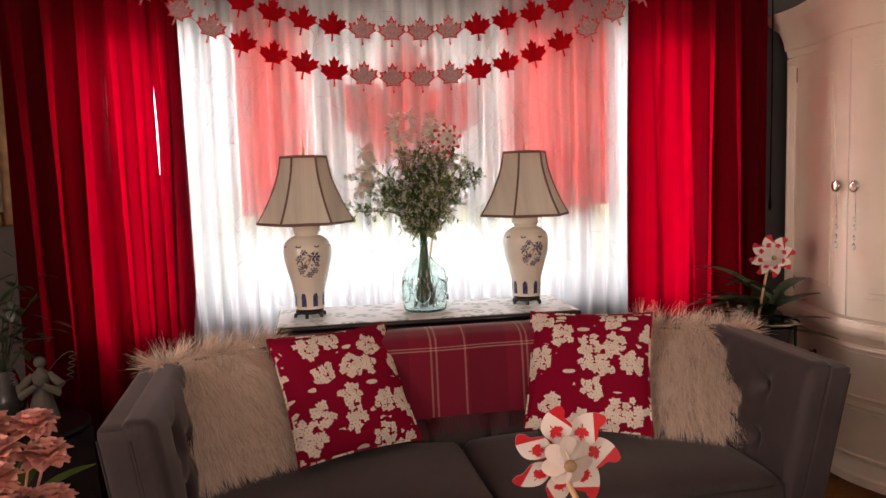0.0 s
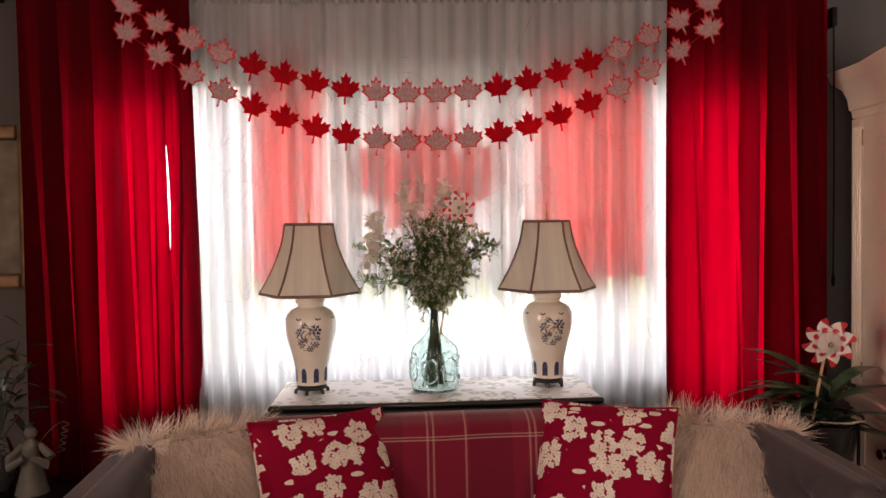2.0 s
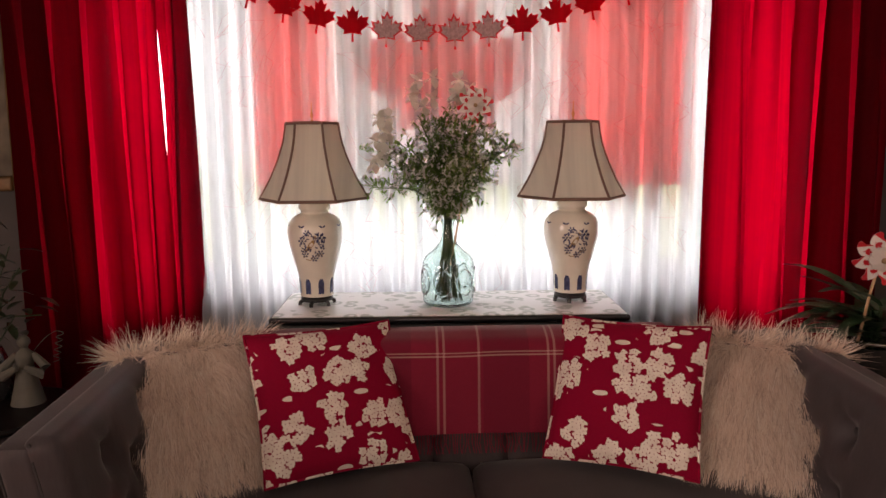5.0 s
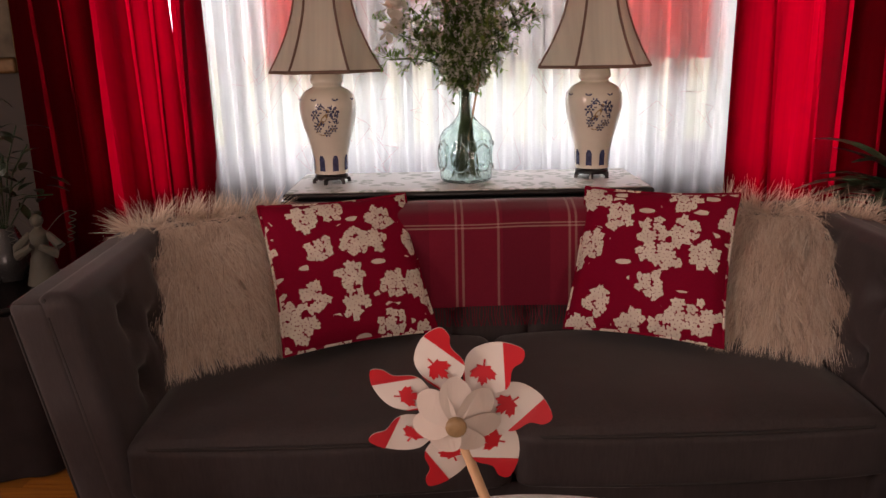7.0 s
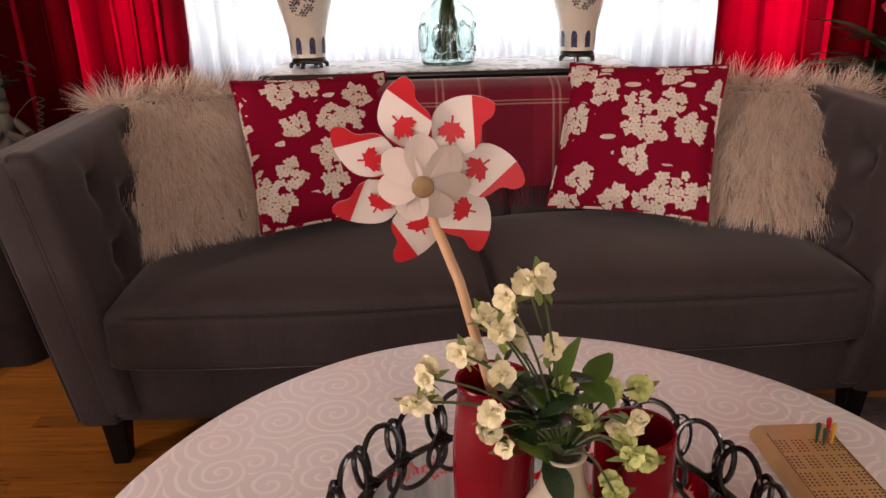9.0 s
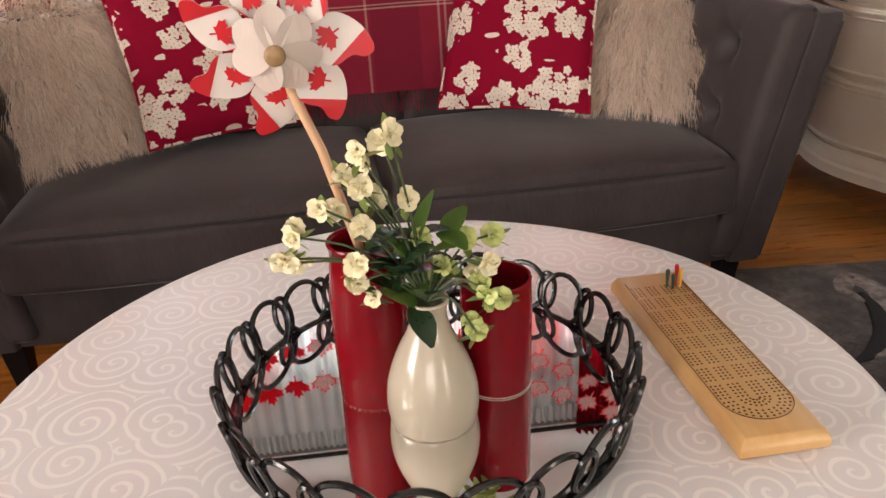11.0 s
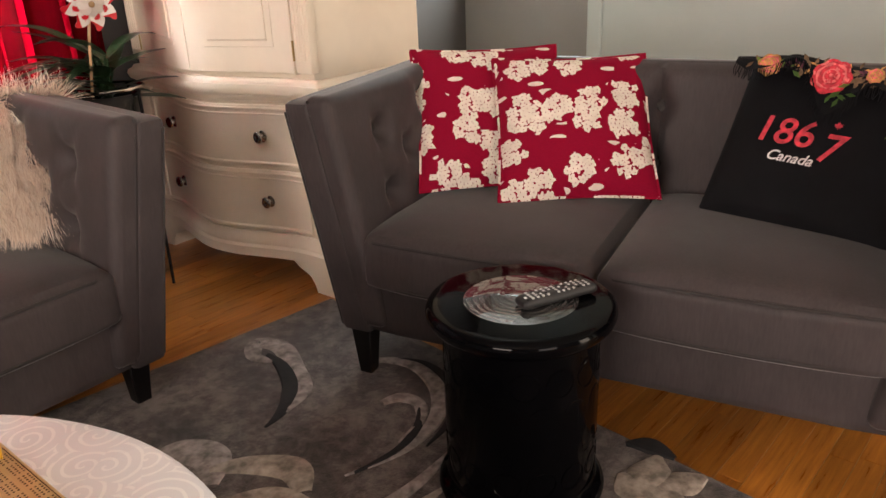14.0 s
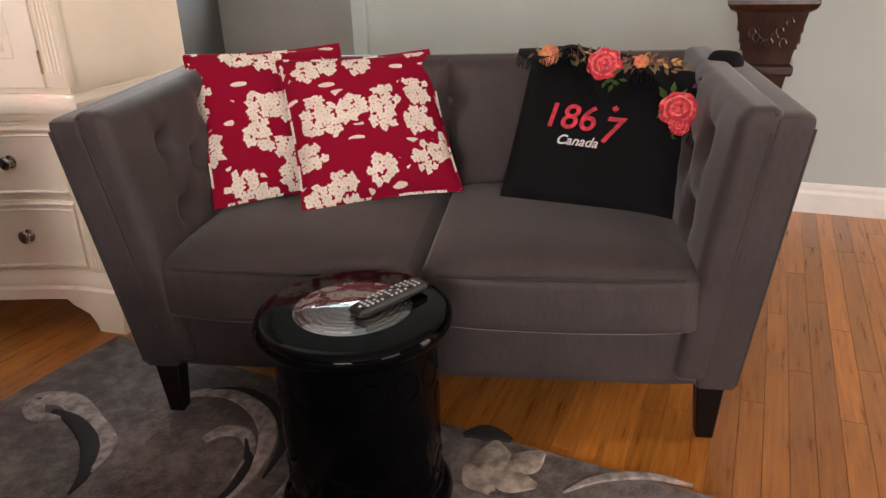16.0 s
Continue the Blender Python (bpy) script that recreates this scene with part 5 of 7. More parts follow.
# ---- bouquet in the jug ----
th = thing("flower_bouquet", pose(0.507, 3.275, 0.875), "bouquet of white blossom and green leaves in a glass jug", "flowers")
rnd = random.Random(77)
for k in range(52):
    a, r = rnd.uniform(0, 2 * math.pi), rnd.uniform(0.02, 0.28)
    h = rnd.uniform(0.40, 0.66) - 0.35 * max(0, r - 0.12)
    top = Vector((r * math.cos(a), 0.6 * r * math.sin(a), h))
    base = Vector((rnd.uniform(-0.05, 0.05), rnd.uniform(-0.05, 0.05), 0.0))
    neck = Vector((rnd.uniform(-0.012, 0.012), rnd.uniform(-0.012, 0.012), 0.285))
    mid = neck.lerp(top, 0.45) + Vector((0, 0, 0.05))
    pts = [tuple(base), tuple(neck)] + [tuple(p) for p in smooth_profile([tuple(neck), tuple(mid), tuple(top)], 5)[1:]]
    st = part("stem", tube(pts, 0.0016, 5), M["stem"], th)
    bm, fl = bmesh.new(), bmesh.new()
    for q in range(3, len(pts)):
        p, p0 = Vector(pts[q]), Vector(pts[q - 1])
        for s in range(3):
            b = p0.lerp(p, rnd.random())
            d = Vector((rnd.uniform(-1, 1), rnd.uniform(-1, 1), rnd.uniform(-0.5, 0.7)))
            # side twig with a row of narrow leaves
            e = b + d.normalized() * rnd.uniform(0.03, 0.075)
            tube([b, e], 0.0009, 3, bm)
            for w in range(6):
                c = b.lerp(e, (w + 1) / 6)
                blade(bm, c, d + Vector((rnd.uniform(-1, 1), rnd.uniform(-1, 1), rnd.uniform(-0.6, 0.8))), rnd.uniform(0.018, 0.032), 0.009, 0.3, 0, 2)
            if rnd.random() < 0.55:
                for w in range(5):
                    an = 2 * math.pi * w / 5
                    blade(fl, e, Vector((math.cos(an), -0.5, math.sin(an))), 0.014, 0.011, 0.1, 0, 2)
    part("leaves", bm, M["leaf"] if k % 4 else M["leaf_pale"], th)
    if len(fl.verts):
        part("blossom", fl, M["petal"], th, "small white blossom")
    else:
        fl.free()
for x, z, n, sp in ((-0.02, 0.70, 9, 0.10), (-0.21, 0.60, 6, 0.06), (-0.24, 0.50, 4, 0.03), (0.06, 0.66, 5, 0.05)):
    for k in range(n):
        bm = bmesh.new()
        c = Vector((x + rnd.uniform(-sp, sp), rnd.uniform(-0.07, 0.0), z + rnd.uniform(-0.06, 0.06)))
        for w in range(5):
            an = 2 * math.pi * w / 5 + rnd.uniform(-0.2, 0.2)
            blade(bm, c, Vector((math.cos(an), -0.4 + rnd.uniform(-0.2, 0.2), math.sin(an))), 0.036, 0.034, 0.2, 0, 4, 0.2)
        part("orchid", bm, M["petal"], th, "white orchid flower")


def pinwheel(name, m, radius, petals, stick, label, tilt=8):
    """Toy windmill facing -y: curled two-coloured vanes, pale inner tips, a wooden hub and stick."""
    th = thing(name, m, label, "pinwheel")
    R = radius
    lean = Matrix.Rotation(radians(tilt), 4, "X")
    outline = smooth_profile([(-0.10, 0.20), (-0.33, 0.38), (-0.42, 0.58), (-0.33, 0.84), (-0.14, 1.0), (-0.04, 0.92), (-0.03, 0.78), (0.09, 0.64), (0.10, 0.50), (0.0, 0.28)], 4)

    def cut(pts, c0, sign):
        """The part of an outline on one side of the slanted print line."""
        out = []
        for (x0, z0), (x1, z1) in zip(pts, pts[1:] + pts[:1]):
            d0, d1 = sign * (0.74 * x0 + z0 - c0), sign * (0.74 * x1 + z1 - c0)
            if d0 >= 0:
                out.append((x0, z0))
            if d0 * d1 < 0:
                s = d0 / (d0 - d1)
                out.append((x0 + (x1 - x0) * s, z0 + (z1 - z0) * s))
        return out

    for k in range(petals):
        rot = lean @ Matrix.Rotation(2 * math.pi * k / petals - 0.02, 4, "Y")

        def bend(x, z):
            return -0.20 * R * (x + 0.42) * (0.55 + z)

        def vane(pts, lift):
            bm = bmesh.new()
            f = bm.faces.new([bm.verts.new(rot @ Vector((x * R, -lift + bend(x, z), z * R))) for x, z in pts])
            r = bmesh.ops.extrude_face_region(bm, geom=[f])
            bmesh.ops.translate(bm, verts=[v for v in r["geom"] if isinstance(v, bmesh.types.BMVert)], vec=(0, 0.0005, 0))
            bmesh.ops.triangulate(bm, faces=[q for q in bm.faces if len(q.verts) > 4])
            bmesh.ops.recalc_face_normals(bm, faces=bm.faces)
            return bm

        v = part("vane", vane(outline, 0.0), M["white_print"], th, "white vane", smooth=False)
        part("red_tip", vane(cut(outline, 0.654, 1), 0.0012), M["red_print"], v, "red printed tip", smooth=False)
        part("red_band", vane(cut(outline, 0.145, -1), 0.0012), M["red_print"], v, "red printed band", smooth=False)
        mm = rot @ Matrix.Translation((-0.18 * R, bend(-0.18, 0.52) - 0.02 * R, 0.52 * R)) @ Matrix.Rotation(-0.20, 4, "Z") @ Matrix.Rotation(-0.06, 4, "X") @ Matrix.Rotation(2.36, 4, "Y")
        part("maple_leaf", leaf_plate(0.165 * R, 0.0004, None, mm), M["red_print"], v, "red maple leaf", smooth=False)
        # folded inner tip, curling back from the hub
        r2 = lean @ Matrix.Rotation(2 * math.pi * (k + 0.27) / petals - 0.245, 4, "Y")
        pts = smooth_profile([(-0.04, 0.0), (-0.15, 0.20), (-0.16, 0.36), (-0.04, 0.47), (0.11, 0.41), (0.17, 0.24), (0.05, 0.0)], 3)
        bm = bmesh.new()
        bm.faces.new([bm.verts.new(r2 @ Vector((x * R, (-0.34 + 0.20 * z + 0.35 * z * z + 0.12 * x) * R, z * R))) for x, z in pts])
        bmesh.ops.triangulate(bm, faces=list(bm.faces))
        part("inner_tip", bm, M["inner_film"], th, smooth=False)
    bm = lathe(smooth_profile([(0.09 * R, -0.06 * R), (0.11 * R, 0.0), (0.09 * R, 0.05 * R), (0.0, 0.07 * R)], 3), 16)
    bmesh.ops.transform(bm, matrix=lean @ Matrix.Translation((0, -0.37 * R, 0)) @ Matrix.Rotation(radians(90), 4, "X"), verts=bm.verts)
    part("hub", bm, M["hub"], th, "round wooden hub")
    part("stick", tube(stick, 0.055 * R if R > 0.06 else 0.003, 10), M["dowel"], th, "pale wooden stick")
    return th


pinwheel("pinwheel", pose(0.60, 3.20, 1.545), 0.062, 8, [(0, 0.01, 0), (-0.04, 0.04, -0.3), (-0.085, 0.075, -0.55)], "small red and white maple leaf pinwheel in the bouquet")

# ---- armoire ----
AR = pose(2.312, 3.035, 0, 0, 0, -86.5)
arm = thing("armoire", AR, "tall cream-painted armoire with a bowed front and moulded crown", "armoire")
HW, DP = 0.525, 0.54


def bow(x, amp=0.095):
    s = x / HW
    return -amp * (0.5 + 0.5 * math.cos(math.pi * min(1.0, abs(s) / 0.80)))


def bowed(x0, x1, z0, z1, thick, off, n=26, bevel=True, amp=0.095):
    """A slab that follows the bowed front: its face lies off in front of the carcass."""
    bm = bmesh.new()
    rows = []
    b = 0.004 if bevel else 0.0
    for i in range(n + 1):
        x = x0 + (x1 - x0) * i / n
        y = bow(x, amp) - off
        rows.append([bm.verts.new((x, y + thick, z0)), bm.verts.new((x, y + b, z0)), bm.verts.new((x, y, z0 + b)), bm.verts.new((x, y, z1 - b)), bm.verts.new((x, y + b, z1)), bm.verts.new((x, y + thick, z1))])
    grid_faces(bm, rows, closed_v=True)
    bm.faces.new(rows[0])
    bm.faces.new(rows[-1][::-1])
    bmesh.ops.recalc_face_normals(bm, faces=bm.faces)
    return bm


def moulding(prof, ends=True, amp=0.095, over=0.0):
    """A moulding of (out, height) that runs round both sides and the bowed front."""
    line = [(-HW, DP)] + [(-HW, 0.05)] + [(-HW + 2 * HW * i / 30, None) for i in range(31)] + [(HW, 0.05), (HW, DP)]
    bm = bmesh.new()
    rows = []
    for k, (x, y) in enumerate(line):
        row = []
        for o, z in prof:
            if y is None:
                yy = bow(x, amp) - o
                xx = x * (HW + o) / HW
            else:
                xx, yy = math.copysign(HW + o, x), y
            row.append(bm.verts.new((xx, yy, z)))
        rows.append(row)
    grid_faces(bm, rows, closed_v=True)
    bm.faces.new(rows[0])
    bm.faces.new(rows[-1][::-1])
    bmesh.ops.recalc_face_normals(bm, faces=bm.faces)
    return bm


def carcass(z0, z1, inset=0.0):
    bm = bmesh.new()
    pts = [(-HW + inset, DP), *[(-HW + inset + 2 * (HW - inset) * i / 30, bow(-HW + 2 * HW * i / 30) + 0.001) for i in range(31)], (HW - inset, DP)]
    rows = [[bm.verts.new((x, y, z)) for x, y in pts] for z in (z0, z1)]
    grid_faces(bm, rows, closed_v=True)
    bm.faces.new(rows[0])
    bm.faces.new(rows[1][::-1])
    bmesh.ops.recalc_face_normals(bm, faces=bm.faces)
    return bm


part("lower_carcass", carcass(0.13, 0.70), M["cream"], arm)
part("upper_carcass", carcass(0.765, 1.925, 0.012), M["cream"], arm)
part("top_panel", boxed((-HW + 0.005, 0.0, 2.06), (HW - 0.005, DP - 0.005, 2.085), 0.003), M["cream"], arm)
part("base_moulding", moulding([(0, 0.11), (0.030, 0.11), (0.030, 0.145), (0.022, 0.155), (0.022, 0.17), (0.012, 0.185), (0.006, 0.20), (0, 0.20)]), M["cream"], arm)
part("waist_moulding", moulding([(0, 0.685), (0.010, 0.69), (0.014, 0.705), (0.028, 0.715), (0.034, 0.735), (0.030, 0.75), (0.018, 0.756), (0.012, 0.768), (0, 0.77)]), M["cream"], arm)
part("crown_moulding", moulding([(-0.01, 1.90), (0.006, 1.90), (0.010, 1.93), (0.016, 1.935), (0.020, 1.975), (0.034, 2.02), (0.062, 2.05), (0.066, 2.055), (0.072, 2.085), (0.078, 2.10), (-0.01, 2.10)]), M["cream"], arm)
for sx in (-1, 1):
    pil = part("pilaster", boxed((sx * 0.485 - 0.038, -0.016, 0.79), (sx * 0.485 + 0.038, 0.02, 1.895), 0.004), M["cream"], arm, "fluted corner pilaster")
    pil2 = part("pilaster", boxed((sx * 0.485 - 0.038, -0.016, 0.205), (sx * 0.485 + 0.038, 0.02, 0.68), 0.004), M["cream"], arm, "fluted corner pilaster")
    for q in (-0.021, -0.007, 0.007, 0.021):
        part("flute", tube([(sx * 0.485 + q, -0.0165, 0.83), (sx * 0.485 + q, -0.0165, 1.86)], 0.0042, 6), M["cream"], pil)
        part("flute", tube([(sx * 0.485 + q, -0.0165, 0.225), (sx * 0.485 + q, -0.0165, 0.665)], 0.0042, 6), M["cream"], pil2)
    # doors with raised panels
    x0, x1 = (0.003, 0.443) if sx > 0 else (-0.443, -0.003)
    dr = part("door", bowed(x0, x1, 0.785, 1.898, 0.02, 0.018), M["cream"], arm)
    part("panel_groove", bowed(x0 + 0.085, x1 - 0.085, 0.87, 1.80, 0.012, 0.0205), M["cream"], dr)
    part("raised_panel", bowed(x0 + 0.108, x1 - 0.108, 0.893, 1.777, 0.012, 0.026), M["cream"], dr)
    part("door_hinge", tube([(sx * 0.446, -0.018, 0.83), (sx * 0.446, -0.018, 0.895)], 0.004, 8), M["brass"], dr)
    part("door_hinge", tube([(sx * 0.446, -0.018, 1.78), (sx * 0.446, -0.018, 1.845)], 0.004, 8), M["brass"], dr)
    kx = sx * 0.05
    yk = bow(kx) - 0.018
    bm = lathe(smooth_profile([(0.010, 0.0), (0.007, 0.008), (0.022, 0.013), (0.024, 0.020), (0.019, 0.026), (0.0, 0.027)], 4), 20)
    bmesh.ops.transform(bm, matrix=Matrix.Translation((kx, yk, 1.315)) @ Matrix.Rotation(radians(90), 4, "X"), verts=bm.verts)
    part("knob", bm, M["nickel"], dr, "round glass and nickel knob")
    cx = part("crystal_pendant", tube([(kx, yk - 0.012, 1.29), (kx + 0.002, yk - 0.012, 1.16)], 0.0016, 5), M["nickel"], dr, "hanging crystal drop")
    for z, r in ((1.235, 0.006), (1.185, 0.0075), (1.15, 0.009), (1.11, 0.008), (1.075, 0.011)):
        bm = bmesh.new()
        bmesh.ops.create_icosphere(bm, subdivisions=1, radius=r)
        bmesh.ops.transform(bm, matrix=Matrix.Translation((kx, yk - 0.014, z)) @ Matrix.Diagonal((0.8, 0.6, 1.5, 1)), verts=bm.verts)
        part("crystal", bm, M["glass"], cx, smooth=False)
for z0, z1 in ((0.455, 0.675), (0.21, 0.44)):
    dr = part("drawer", bowed(-0.443, 0.443, z0, z1, 0.02, 0.012, 40), M["cream"], arm)
    part("drawer_bead", bowed(-0.443, 0.443, z1 - 0.018, z1 - 0.006, 0.012, 0.0185, 40), M["cream"], dr)
    part("drawer_bead", bowed(-0.443, 0.443, z1 - 0.034, z1 - 0.027, 0.012, 0.0160, 40), M["cream"], dr)
    part("drawer_bead", bowed(-0.443, 0.443, z0 + 0.006, z0 + 0.018, 0.012, 0.0185, 40), M["cream"], dr)
    for bx in (-0.443, 0.431):
        part("drawer_bead", bowed(bx, bx + 0.012, z0 + 0.018, z1 - 0.018, 0.012, 0.0185, 3), M["cream"], dr)
    for kx in (-0.265, 0.265):
        yk = bow(kx) - 0.012
        bm = lathe(smooth_profile([(0.020, 0.0), (0.021, 0.004), (0.009, 0.007), (0.008, 0.016), (0.020, 0.021), (0.021, 0.027), (0.015, 0.031), (0.0, 0.030)], 4), 22)
        bmesh.ops.transform(bm, matrix=Matrix.Translation((kx, yk, (z0 + z1) / 2)) @ Matrix.Rotation(radians(90), 4, "X"), verts=bm.verts)
        part("knob", bm, M["nickel"], dr, "round nickel drawer knob")
for sx in (-1, 1):
    for y0, y1 in ((-0.028, 0.10), (DP - 0.10, DP)):
        bm = bmesh.new()
        prof = [(0.555, 0.11), (0.555, 0.05), (0.545, 0.02), (0.550, 0.0), (0.450, 0.0), (0.440, 0.03), (0.42, 0.06), (0.36, 0.085), (0.33, 0.11)]
        rows = [[bm.verts.new((sx * x, y, z)) for x, z in prof] for y in (y0, y1)]
        grid_faces(bm, rows, closed_v=True)
        bm.faces.new(rows[0])
        bm.faces.new(rows[1][::-1])
        bmesh.ops.recalc_face_normals(bm, faces=bm.faces)
        part("bracket_foot", bm, M["cream"], arm)

# ---- coffee table ----
TC = (0.607, 1.325)
TZ = 0.574
th = thing("coffee_table", pose(TC[0], TC[1], 0), "round coffee table under a pale cloth", "coffee table")
part("tabletop", lathe([(0.0, TZ - 0.035), (0.490, TZ - 0.035), (0.494, TZ - 0.02), (0.490, TZ - 0.004), (0.0, TZ - 0.004)], 48), M["brown"], th)
part("column", lathe(smooth_profile([(0.05, 0.05), (0.04, 0.15), (0.06, 0.30), (0.045, 0.45), (0.09, TZ - 0.035)], 4), 24), M["brown"], th)
part("base", lathe([(0.24, 0.014), (0.24, 0.03), (0.06, 0.06), (0.0, 0.06)], 32), M["brown"], th)
th = thing("tablecloth", pose(TC[0], TC[1], 0), "pale satin tablecloth with woven scrolls, over the round table", "tablecloth")
bm = bmesh.new()
rows = []
prof = [(r / 12 * 0.484, TZ) for r in range(13)] + [(0.493, TZ - 0.002), (0.500, TZ - 0.008), (0.504, TZ - 0.018)] + [(0.506 + 0.02 * k / 12, TZ - 0.03 - 0.40 * k / 12) for k in range(13)]
seg = 120
for k, (r, z) in enumerate(prof):
    ring = []
    for i in range(seg):
        a = 2 * math.pi * i / seg
        hang = max(0.0, (TZ - 0.02 - z) / 0.4)
        w = hang * (0.018 * math.sin(a * 13) + 0.012 * math.sin(a * 7 + 1.0))
        rr = max(r, 1e-3) + w
        dz = 0.0016 * noise.noise(Vector((rr * math.cos(a) * 6, rr * math.sin(a) * 6, 1))) if hang == 0 else 0
        ring.append(bm.verts.new((rr * math.cos(a), rr * math.sin(a), z + dz)))
    rows.append(ring)
grid_faces(bm, rows, closed_v=True, flip=False)
part("cloth", bm, M["damask"], th)

# mirrored tray with a rail of iron rings
TR = (0.607, 1.318)
tray = thing("mirror_tray", pose(TR[0], TR[1], TZ + 0.002), "round mirrored tray with a rail of linked black iron rings", "tray")
part("mirror", lathe([(0.0, 0.006), (0.207, 0.006), (0.207, 0.012), (0.203, 0.0135), (0.0, 0.0135)], 64), M["mirror"], tray, "round mirror glass", smooth=False)
part("base_ring", tube([(0.213 * math.cos(2 * math.pi * k / 72), 0.213 * math.sin(2 * math.pi * k / 72), 0.008) for k in range(72)], 0.006, 8, closed=True), M["iron"], tray)
N = 22
for k in range(N):
    for half, (w, h, zc) in ((0.0, (0.031, 0.031, 0.040)), (0.5, (0.0125, 0.024, 0.038))):
        a = 2 * math.pi * (k + half) / N
        R = 0.214 + (0.006 if half else 0.0)
        ctr = Vector((R * math.cos(a), R * math.sin(a), zc))
        tx = Vector((-math.sin(a), math.cos(a), 0))
        up = Vector((math.cos(a) * 0.22, math.sin(a) * 0.22, 1)).normalized()
        pts = [ctr + tx * w * math.cos(t) + up * h * math.sin(t) for t in [2 * math.pi * q / 22 for q in range(22)]]
        part("ring", tube(pts, 0.0034, 7, closed=True), M["iron"], tray)

VZ = TZ + 0.0158
th = thing("red_vase", pose(0.548, 1.322, VZ), "tall glossy red ceramic vase on the mirrored tray", "vase")
o = smooth_profile([(0.0365, 0.0), (0.038, 0.003), (0.039, 0.06), (0.039, 0.11), (0.036, 0.15), (0.034, 0.172), (0.036, 0.182)], 4)
part("vase_body", lathe(o + [(r - 0.004, z + (0.005 if z < 0.004 else -0.001)) for r, z in o][::-1], 40), M["red_ceramic"], th)
part("foot_ring", tube([(0.0368 * math.cos(math.pi * k / 18), 0.0368 * math.sin(math.pi * k / 18), 0.0010) for k in range(36)], 0.0011, 6, closed=True), M["foot_tone"], th, "thin pale ring round the foot")
part("rim", tube([(0.0345 * math.cos(math.pi * k / 18), 0.0345 * math.sin(math.pi * k / 18), 0.1822) for k in range(36)], 0.0018, 6, closed=True), M["red_ceramic"], th)
th = thing("red_cup", pose(0.682, 1.318, VZ), "short glossy red ceramic cup on the mirrored tray", "vase")
o = smooth_profile([(0.0365, 0.0), (0.0375, 0.003), (0.038, 0.05), (0.038, 0.10), (0.0375, 0.128)], 4)
part("cup_body", lathe(o + [(r - 0.0035, z + (0.005 if z < 0.004 else 0)) for r, z in o][::-1], 40), M["red_ceramic"], th)
part("foot_ring", tube([(0.0368 * math.cos(math.pi * k / 18), 0.0368 * math.sin(math.pi * k / 18), 0.0010) for k in range(36)], 0.0011, 6, closed=True), M["foot_tone"], th, "thin pale ring round the foot")
part("rim", tube([(0.0358 * math.cos(math.pi * k / 18), 0.0358 * math.sin(math.pi * k / 18), 0.1285) for k in range(36)], 0.0019, 6, closed=True), M["red_ceramic"], th)
th = thing("white_vase", pose(0.606, 1.268, VZ), "ivory glazed bottle vase on the mirrored tray", "vase")
o = smooth_profile([(0.0435, 0.0), (0.0455, 0.003), (0.0475, 0.024), (0.0445, 0.05), (0.034, 0.08), (0.023, 0.102), (0.0185, 0.118), (0.0185, 0.130), (0.0205, 0.137)], 5)
part("vase_body", lathe(o + [(max(0.003, r - 0.004), z + (0.005 if z < 0.004 else 0)) for r, z in o][::-1], 40), M["white_ceramic"], th)
part("foot_ring", tube([(0.044 * math.cos(math.pi * k / 18), 0.044 * math.sin(math.pi * k / 18), 0.0010) for k in range(36)], 0.0011, 6, closed=True), M["foot_tone"], th, "thin pale ring round the foot")
part("rim", tube([(0.0192 * math.cos(math.pi * k / 18), 0.0192 * math.sin(math.pi * k / 18), 0.1375) for k in range(36)], 0.002, 6, closed=True), M["white_ceramic"], th)

# small artificial flowers in the white vase
th = thing("flower_sprig", pose(0.606, 1.268, VZ), "sprig of cream blossoms and green leaves in the ivory vase", "flowers")
rnd = random.Random(31)
SPOTS = [(-0.052, 0.299, 0), (-0.026, 0.312, 0), (-0.032, 0.293, 0), (-0.089, 0.252, 0), (-0.068, 0.266, 0), (-0.054, 0.254, 0), (-0.043, 0.238, 0), (-0.082, 0.231, 0), (-0.056, 0.227, 0), (-0.015, 0.246, 0), (-0.117, 0.217, 0), (-0.127, 0.202, 0), (-0.122, 0.180, 0), (-0.064, 0.191, 0), (-0.066, 0.167, 0), (-0.050, 0.148, 0), (-0.002, 0.204, 1), (0.002, 0.164, 1), (0.017, 0.176, 1), (0.041, 0.193, 1), (0.056, 0.177, 0), (0.068, 0.192, 1), (0.055, 0.153, 1), (0.060, 0.122, 1), (0.044, 0.106, 1), (0.072, 0.134, 1)]
hub = Vector((0, 0, 0.135))


